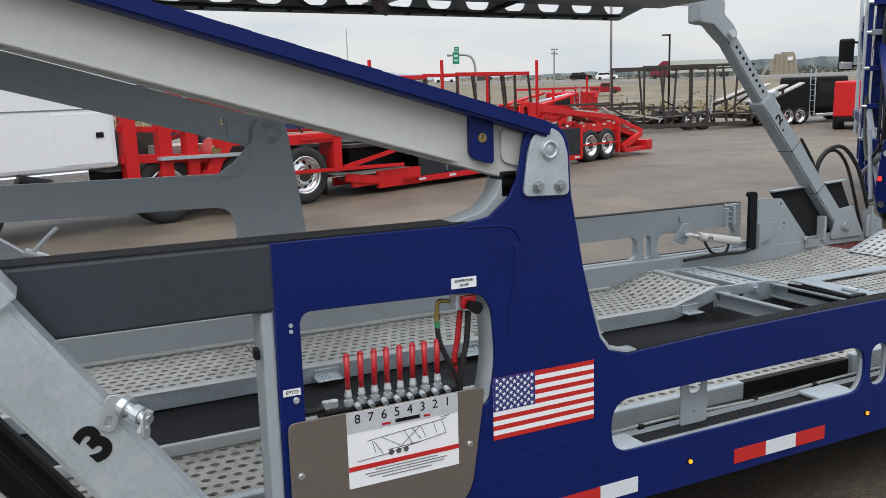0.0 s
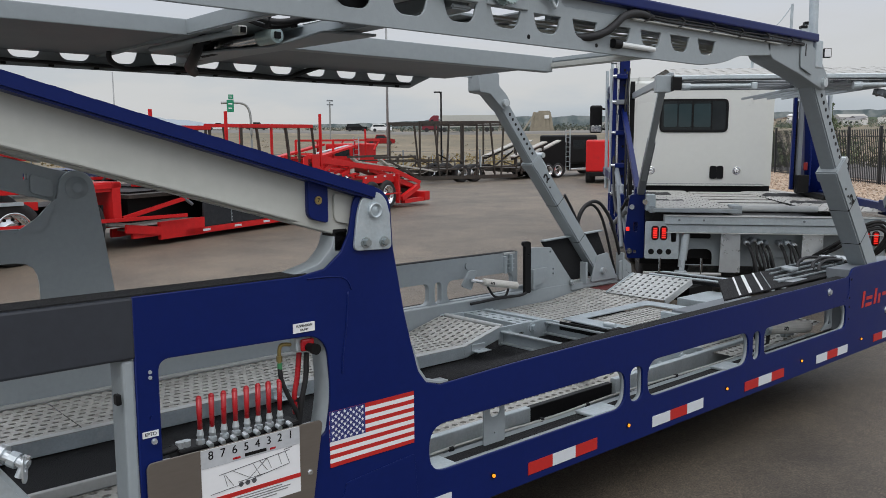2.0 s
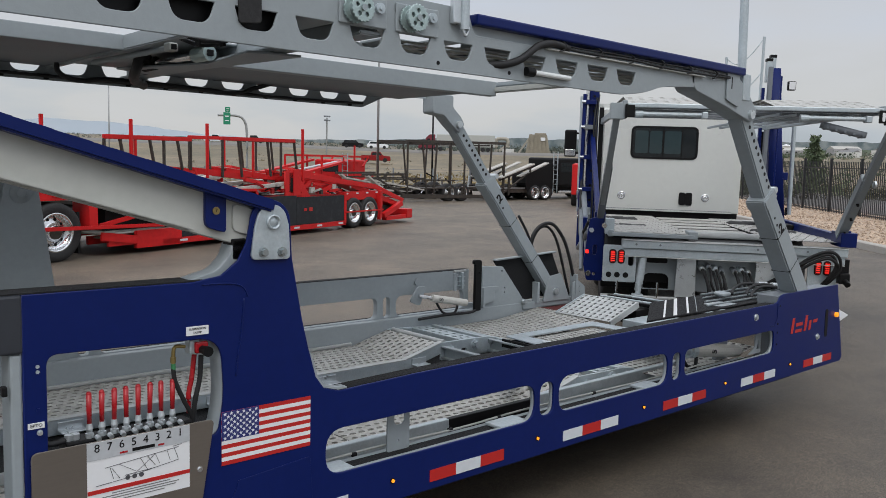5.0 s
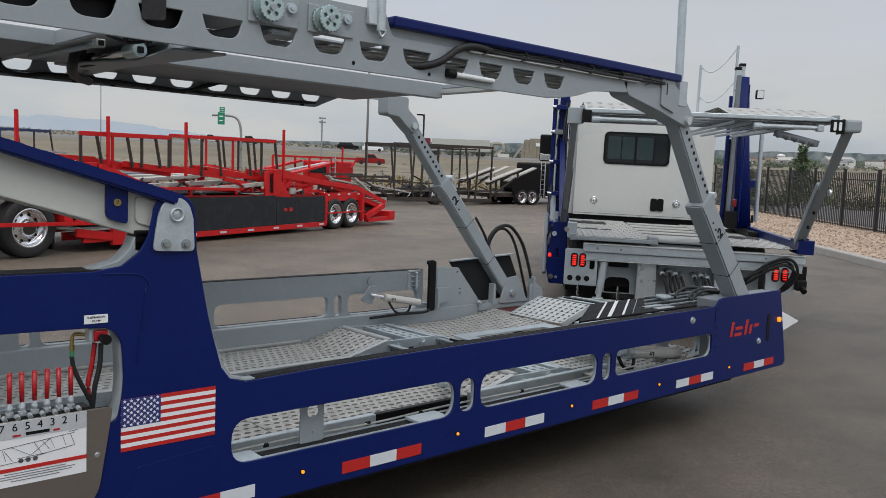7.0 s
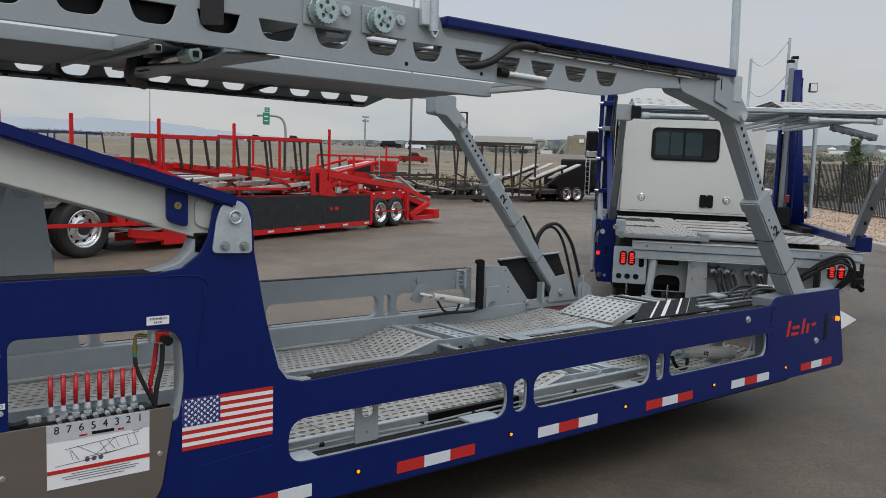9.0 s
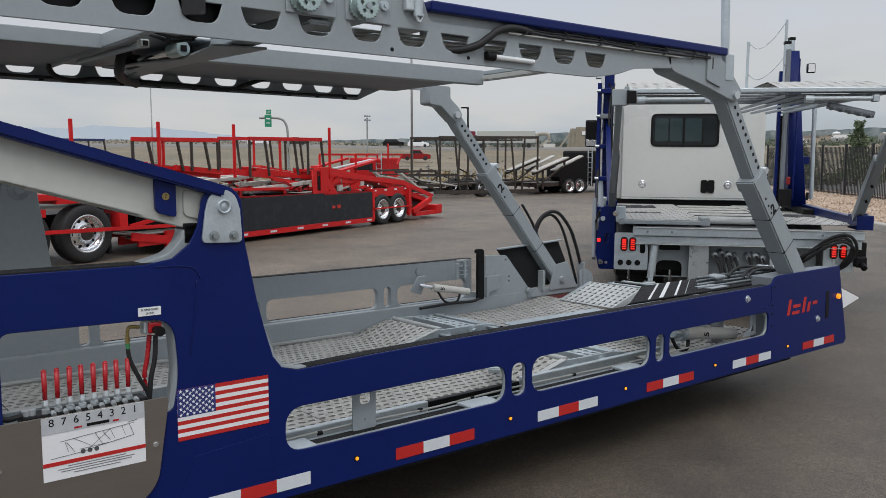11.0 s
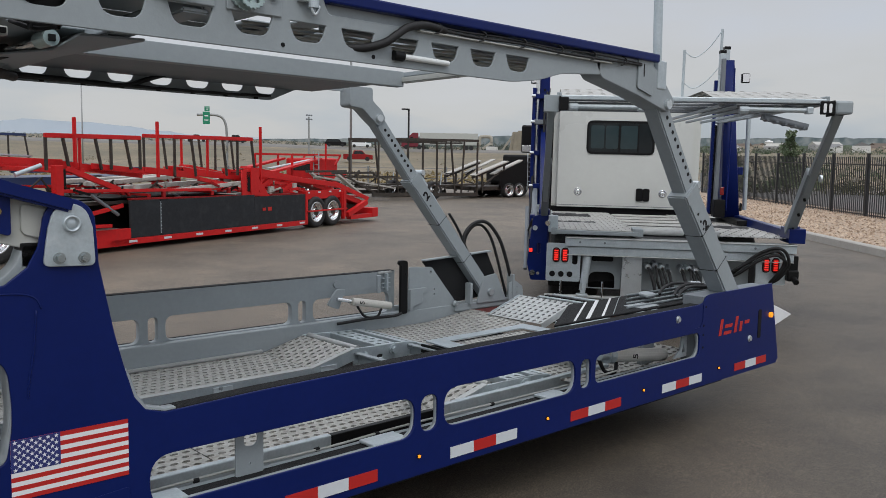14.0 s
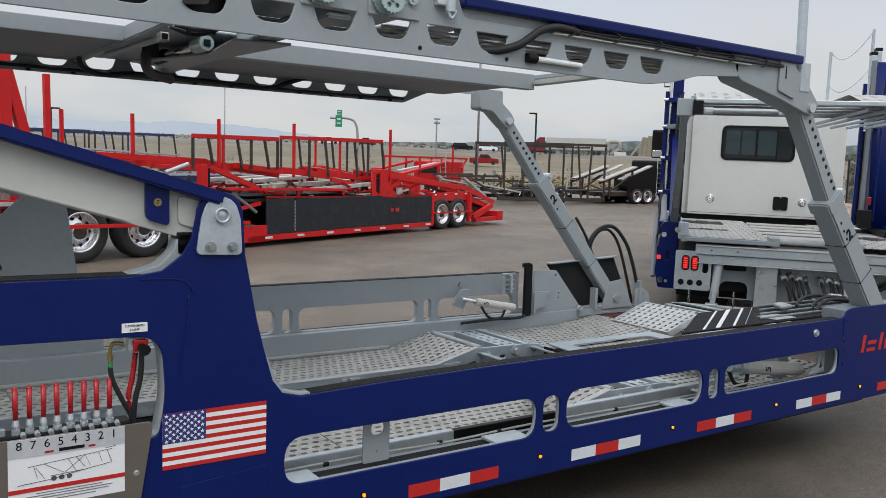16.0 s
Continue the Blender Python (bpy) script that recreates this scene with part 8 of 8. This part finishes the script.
def ridge(name, label, dist, a0, a1, top, material, seed, base=-30.0, n=260):
    """A far ridge: a curved wall of land whose crest follows smooth noise. top(a) is the crest's slope above the eye."""
    bm = bmesh.new()
    low, high, back = [], [], []
    for k in range(n + 1):
        a = radians(a0 + (a1 - a0) * k / n)
        t = top(math.degrees(a)) + 0.0022 * noise.noise((a * 30 + seed, 0, 0)) + 0.0009 * noise.noise((a * 160 + seed, 3, 0))
        x, y = EYE_X + dist * math.cos(a), EYE_Y + dist * math.sin(a)
        low.append(bm.verts.new((x, y, base)))
        high.append(bm.verts.new((x * 1.02, y * 1.02, 1.7 + dist * t)))
        back.append(bm.verts.new((x * 1.2, y * 1.2, base)))
    for k in range(n):
        bm.faces.new((low[k], low[k + 1], high[k + 1], high[k]))
        bm.faces.new((high[k], high[k + 1], back[k + 1], back[k]))
    return tagged(part(name, bm, material, None, smooth=True), label, "hills", kind="structure")


def bump_at(a, c, w):
    return math.exp(-((a - c) / w) ** 2)


# distance haze is painted into the mountains' and wooded ridge's bluish colours
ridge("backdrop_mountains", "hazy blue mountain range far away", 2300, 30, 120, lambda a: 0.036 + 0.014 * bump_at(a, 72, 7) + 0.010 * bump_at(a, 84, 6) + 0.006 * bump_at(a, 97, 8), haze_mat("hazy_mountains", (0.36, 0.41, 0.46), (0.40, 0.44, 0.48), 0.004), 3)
ridge("backdrop_ridge", "low wooded ridge on the horizon", 900, 5, 106, lambda a: 0.0350 + 0.0085 * bump_at(a, 43, 11) + 0.009 * bump_at(a, 22, 13), haze_mat("wooded_ridge", (0.075, 0.10, 0.105), (0.18, 0.20, 0.195), 0.10), 9)
ridge("backdrop_town_hill", "gentle hillside with houses and trees", 420, -10, 36, lambda a: 0.0335 + 0.003 * bump_at(a, 15, 14), haze_mat("town_hill", (0.055, 0.085, 0.050), (0.15, 0.165, 0.12), 0.08), 5)


def clumps(name, label, count, placer, material, seed, leaves=7, fine=1.0):
    """Many small leafy clumps as one mesh: each a ragged fan of leaf-like facets."""
    r = random.Random(seed)
    verts, faces = [], []
    for _ in range(count):
        x, y, z, s = placer(r)
        for _ in range(leaves):
            cx, cy, cz = x + r.gauss(0, s * 0.35), y + r.gauss(0, s * 0.35), z + abs(r.gauss(0, s * 0.45))
            b = len(verts)
            q = s * r.uniform(0.15, 0.4) * fine
            for _ in range(4):
                verts.append((cx + r.gauss(0, q), cy + r.gauss(0, q), cz + r.gauss(0, q)))
            faces += [(b, b + 1, b + 2), (b, b + 2, b + 3), (b, b + 1, b + 3), (b + 1, b + 2, b + 3)]
    me = bpy.data.meshes.new(name)
    me.from_pydata(verts, [], faces)
    return tagged(link(name, me, material), label, "trees", kind="stuff")


LEAF = haze_mat("leaves", (0.075, 0.105, 0.055), (0.15, 0.18, 0.10), 0.7)
# far leaves are paler and greyer, with distance haze in the colour
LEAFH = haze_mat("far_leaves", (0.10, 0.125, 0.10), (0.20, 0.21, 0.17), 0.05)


def far_tree(r):
    a, d = radians(r.uniform(-8, 34)), r.uniform(260, 410)
    x, y = EYE_X + d * math.cos(a), EYE_Y + d * math.sin(a)
    return x, y, terrain(x, y), r.uniform(0.8, 1.9)


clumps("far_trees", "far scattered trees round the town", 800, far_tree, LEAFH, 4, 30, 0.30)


def scrub(r):
    a, d = radians(r.uniform(3, 27)), r.uniform(52, 140)
    x, y = EYE_X + d * math.cos(a), EYE_Y + d * math.sin(a)
    return x, y, terrain(x, y), r.uniform(0.5, 1.2)


clumps("scrub", "low scrub and bushes on the rough ground", 70, scrub, LEAF, 8, 24, 0.35)


def tall_grass(r):
    a, d = radians(r.uniform(36, 100)), r.uniform(44, 110)
    x, y = EYE_X + d * math.cos(a), EYE_Y + d * math.sin(a)
    return x, y, terrain(x, y) - 0.05, r.uniform(0.15, 0.45)


def field_scrub(r):
    a, d = radians(r.uniform(36, 102)), r.uniform(110, 165)
    x, y = EYE_X + d * math.cos(a), EYE_Y + d * math.sin(a)
    return x, y, terrain(x, y) - 0.1, r.uniform(0.2, 0.7)


def skyline_tree(r):
    deg, d = r.uniform(26, 104), r.uniform(250, 440)
    a = radians(deg)
    x, y = EYE_X + d * math.cos(a), EYE_Y + d * math.sin(a)
    return x, y, terrain(x, y), r.uniform(0.25, 0.85) * (1 + 1.5 * max(0.0, min(1.0, (58 - deg) / 8)))


def hedge(r):
    a, d = radians(r.uniform(2, 29)), r.uniform(46, 90)
    x, y = EYE_X + d * math.cos(a), EYE_Y + d * math.sin(a)
    return x, y, terrain(x, y) - 0.2, r.uniform(0.5, 1.25)


def town_tree(r):
    a, d = radians(r.uniform(-3, 31)), r.uniform(105, 280)
    x, y = EYE_X + d * math.cos(a), EYE_Y + d * math.sin(a)
    return x, y, terrain(x, y) - 0.2, r.uniform(0.8, 1.9)


clumps("town_trees", "olive trees between the far houses", 380, town_tree, haze_mat("town_leaves", (0.045, 0.078, 0.040), (0.105, 0.135, 0.080), 0.2), 47, 60, 0.20)
clumps("skyline_trees", "dark far trees along the skyline", 2300, skyline_tree, haze_mat("skyline_leaves", (0.060, 0.078, 0.068), (0.125, 0.14, 0.115), 0.05), 41, 18, 0.4)
clumps("hedge", "olive bushes and dry brush behind the road", 210, hedge, haze_mat("brush_leaves", (0.045, 0.052, 0.026), (0.100, 0.088, 0.048), 0.5), 43, 110, 0.16)
clumps("field_scrub", "dark scattered scrub across the dry field", 90, field_scrub, haze_mat("field_brush", (0.075, 0.068, 0.035), (0.13, 0.11, 0.06), 0.5), 21, 30, 0.28)
clumps("grass_tufts", "dry grass tufts in the field", 1500, tall_grass, haze_mat("dry_tufts", (0.20, 0.15, 0.07), (0.30, 0.24, 0.12), 0.5), 12)


def tree(label, x, y, h, spread, seed):
    r = random.Random(seed)
    t = thing("tree", label, "tree", m=Matrix.Translation((x, y, terrain(x, y))))
    bm = bmesh.new()
    rod(bm, (0, 0, -0.1), (0.05, 0, h * 0.9), 0.09, 8, 0.02)
    for k in range(16):
        z = h * (0.15 + 0.7 * k / 16)
        a = k * 2.4
        l = spread * (1.05 - 0.75 * k / 16)
        rod(bm, (0, 0, z), (l * math.cos(a), l * math.sin(a), z + l * 0.35), 0.025, 5, 0.008)
    part("trunk", bm, RUSTY, t)
    verts, faces = [], []
    for _ in range(1250):
        k = r.random() ** 1.3
        z = h * (0.12 + 0.9 * k)
        rad = spread * (1.05 - 0.9 * k) * math.sqrt(r.random()) * (1 + 0.35 * math.sin(k * 19 + seed))
        a = r.uniform(0, 6.283)
        cx, cy = rad * math.cos(a), rad * math.sin(a)
        b = len(verts)
        q = 0.085
        for _ in range(3):
            verts.append((cx + r.gauss(0, q), cy + r.gauss(0, q), z + r.gauss(0, q)))
        faces.append((b, b + 1, b + 2))
    me = bpy.data.meshes.new("crown")
    me.from_pydata(verts, [], faces)
    link("crown", me, LEAF, t)
    return t


def ray_spot(dx, dy, d):
    l = math.hypot(dx, dy)
    return EYE_X + dx / l * d, EYE_Y + dy / l * d


for dx, dy, d, h, w, sd in ((0.911, 0.412, 46, 3.1, 0.95, 1), (0.885, 0.465, 46, 1.9, 1.2, 5), (0.954, 0.30, 52, 1.4, 0.8, 3)):
    x, y = ray_spot(dx, dy, d)
    tree("small leafy tree behind the fence", x, y, h, w, sd)

# far houses on the hillside
rng = random.Random(31)
ROOFS = [mat("brown_roof", (0.12, 0.09, 0.07), 0.9), mat("grey_roof", (0.2, 0.2, 0.2), 0.9), mat("pale_roof", (0.42, 0.41, 0.38), 0.8)]
WALLS = [mat("tan_wall", (0.42, 0.36, 0.28), 0.9), mat("white_wall", (0.62, 0.62, 0.60), 0.9), mat("grey_wall", (0.36, 0.36, 0.36), 0.9)]
for k in range(60):
    a, d = radians(rng.uniform(-6, 38)), rng.uniform(270, 400)
    x, y = EYE_X + d * math.cos(a), EYE_Y + d * math.sin(a)
    w, l, h = rng.uniform(3, 6), rng.uniform(4, 12), rng.uniform(1.2, 2.4)
    hs = thing("house", "far small house with a pitched roof", "house", "far houses", m=Matrix.Translation((x, y, terrain(x, y))) @ Matrix.Rotation(rng.uniform(0, 3.14), 4, "Z"))
    slab("wall", -l / 2, l / 2, -w / 2, w / 2, -1, h, WALLS[k % 3], parent=hs, bevel=0)
    bm = bmesh.new()
    v = [bm.verts.new(c) for c in ((-l / 2, -w / 2, h), (l / 2, -w / 2, h), (l / 2, w / 2, h), (-l / 2, w / 2, h), (-l / 2, 0, h + w * 0.22), (l / 2, 0, h + w * 0.22))]
    for f in ((0, 1, 5, 4), (2, 3, 4, 5), (0, 4, 3), (1, 2, 5)):
        bm.faces.new([v[i] for i in f])
    part("roof", bm, ROOFS[k % 3], hs)
    for i in range(3):
        for s in (-1, 1):
            slab("window", -l / 2 + l * (i + 0.7) / 3.4 - 0.4, -l / 2 + l * (i + 0.7) / 3.4 + 0.4, s * w / 2 - 0.03, s * w / 2 + 0.03, h * 0.4, h * 0.75, GLASS, parent=hs, bevel=0)

# concrete plant on the horizon and a water tower
x, y = ray_spot(math.cos(radians(41.75)), math.sin(radians(41.75)), 225)
cp = thing("concrete_plant", "tan industrial silo building with sloped sides and pale ducts", "building", m=Matrix.Translation((x, y, terrain(x, y))) @ Matrix.Rotation(radians(41.75), 4, "Z"))
TAN = mat("tan_concrete", (0.24, 0.215, 0.165), 0.9, 0.0, 0.25, 0.6)
DUCTM = mat("tan_duct_steel", (0.36, 0.34, 0.29), 0.8, 0.0, 0.15, 0.8)
bm = bmesh.new()
bmesh.ops.create_cone(bm, cap_ends=True, segments=4, radius1=4.7, radius2=3.3, depth=5.4, matrix=Matrix.Translation((0, 0, 2.4)) @ Matrix.Rotation(radians(45), 4, "Z"))
part("silo", bm, TAN, cp)
slab("silo_top", -1.8, 1.8, -2.1, 0.9, 5.0, 5.5, TAN, parent=cp, bevel=0.1)
for y in (-2.4, -1.2, 0.0, 1.2, 2.4):
    strut("rib", (-3.42, y, -0.3), (-2.45, y * 0.8, 5.0), 0.16, 0.16, TAN, parent=cp, bevel=0.02)
slab("sign_panel", -2.95, -2.80, -1.9, -0.7, 3.4, 4.3, WHITEP, parent=cp, bevel=0.02)
strut("conveyor", (-1.0, 5.2, 0.0), (-1.0, 1.6, 5.2), 0.5, 0.5, DUCTM, parent=cp)
hose("duct", [(0, 11.2, -0.5), (0, 11.2, 2.6), (0, 11.0, 3.7), (0, 10.2, 3.9), (0, 9.0, 3.9), (0, 8.2, 3.7), (0, 8.0, 2.8), (0, 8.0, 1.6)], 0.45, DUCTM, parent=cp)
strut("duct", (0, 8.2, 2.2), (0, 10.4, 0.6), 0.7, 0.7, DUCTM, parent=cp)
slab("plant_shed", -1.5, 1.5, 6.3, 9.4, -0.5, 1.2, WALLS[1], parent=cp, bevel=0.05)
x, y = ray_spot(0.8985, 0.434, 620)
wtow = thing("water_tower", "far white water tower", "tower", m=Matrix.Translation((x, y, terrain(x, y))))
bm = bmesh.new()
lathe(bm, [(0.0, 6.8), (2.2, 6.2), (2.9, 5.4), (2.2, 4.6), (0.7, 4.1), (0.6, 0.0), (0.9, -2.0)], Matrix.Identity(4), 20)
part("tank", bm, WHITEP, wtow, smooth=True)

# highway beyond the field
bm = bmesh.new()
rows = []
for k in range(61):
    a = radians(30 + 72 * k / 60)
    rows.append([bm.verts.new((EYE_X + d * math.cos(a), EYE_Y + d * math.sin(a), terrain(EYE_X + d * math.cos(a), EYE_Y + d * math.sin(a)) + h)) for d, h in ((190, -0.5), (196, 0.25), (208, 0.35), (214, -0.5))])
for a, b in zip(rows, rows[1:]):
    for i in range(3):
        bm.faces.new((a[i], a[i + 1], b[i + 1], b[i]))
tagged(part("highway", bm, mat("pale_road", (0.17, 0.16, 0.145), 0.9, 0.0, 0.15, 0.1), None), "pale concrete highway across the field", "road", kind="structure")


def road_spot(deg, d=201):
    a = radians(deg)
    x, y = EYE_X + d * math.cos(a), EYE_Y + d * math.sin(a)
    return Matrix.Translation((x, y, terrain(x, y) + 0.28)) @ Matrix.Rotation(a - math.pi / 2, 4, "Z")


def far_car(label, deg, paint, pickup=False, d=201):
    """A car or pickup seen side-on from far away: body, glazed cabin, wheels."""
    t = thing("car", label, "car", "cars on the highway", m=road_spot(deg, d))
    plate_xz("body", rounded([(-2.5, 0.35), (2.5, 0.35), (2.5, 1.0), (1.3, 1.15), (-2.5, 1.15)], 0.12), -0.9, 1.8, paint, t, bevel=0.05)
    roof = [(-0.9, 1.1), (1.3, 1.1), (0.7, 1.8), (-0.7, 1.8)] if pickup else [(-2.3, 1.1), (1.4, 1.1), (0.7, 1.75), (-2.0, 1.75)]
    plate_xz("cabin", rounded(roof, 0.08), -0.82, 1.64, paint, t, bevel=0.04)
    cx = sum(p[0] for p in roof) / 4
    plate_xz("side_glass", [(cx + (p[0] - cx) * 0.86, 1.45 + (p[1] - 1.45) * 0.72) for p in roof], -0.85, 0.02, GLASS, t)
    for x in (-1.55, 1.6):
        tube("wheel", (x, -0.93, 0.38), (x, -0.60, 0.38), 0.38, RUBBER, parent=t, n=18)
    return t


far_car("white car on the far highway", 52.75, WHITEP)
far_car("dark car on the far highway", 54.45, BLACK)
far_car("dark pickup on the far highway", 61.1, RUSTY, True)
far_car("white pickup on the far highway", 63.6, WHITEP, True)
far_car("dark red pickup in the field beyond the lot", 52.9, DULLRED, True, 146)
semi = thing("semi_truck", "maroon semi truck with a pale box trailer on the highway", "truck", m=road_spot(49.0))
MAROON = mat("maroon_paint", (0.16, 0.012, 0.025), 0.4)
plate_xz("cab", rounded([(-3.3, 0.7), (0.6, 0.7), (0.6, 3.9), (-0.6, 3.9), (-1.4, 3.2), (-1.7, 2.2), (-3.2, 1.9)], 0.15), -1.2, 2.4, MAROON, semi, bevel=0.08)
plate_xz("cab_window", rounded([(-1.45, 2.2), (-0.6, 2.2), (-0.6, 2.95), (-1.2, 2.95)], 0.05), -1.22, 0.02, GLASS, semi)
slab("chassis", -3.0, 2.2, -1.0, 1.0, 0.5, 0.8, BLACK, parent=semi)
slab("box_trailer", 1.0, 15.0, -1.25, 1.25, 1.2, 4.0, GREYL, "pale box trailer body", 0.05, semi)
for x in (-2.2, 0.9, 2.0, 12.2, 13.4):
    tube("wheel", (x, -1.25, 0.52), (x, -0.9, 0.52), 0.52, RUBBER, parent=semi, n=18)
# wire fence along the lot's edge
wf = thing("wire_fence", "low post-and-wire fence at the lot's edge", "fence", kind="structure")
prev = None
for k in range(30):
    x = -14 + 2.4 * k
    y = 33.2 - 0.12 * x
    z = terrain(x, y)
    strut("fence_post", (x, y, z - 0.05), (x, y, z + 1.05), 0.05, 0.05, GREYD, parent=wf, bevel=0)
    if prev:
        for h in (0.45, 0.98):
            strut("fence_wire", (prev[0], prev[1], prev[2] + h), (x, y, z + h), 0.02, 0.02, GREYD, parent=wf, bevel=0)
    prev = (x, y, z)
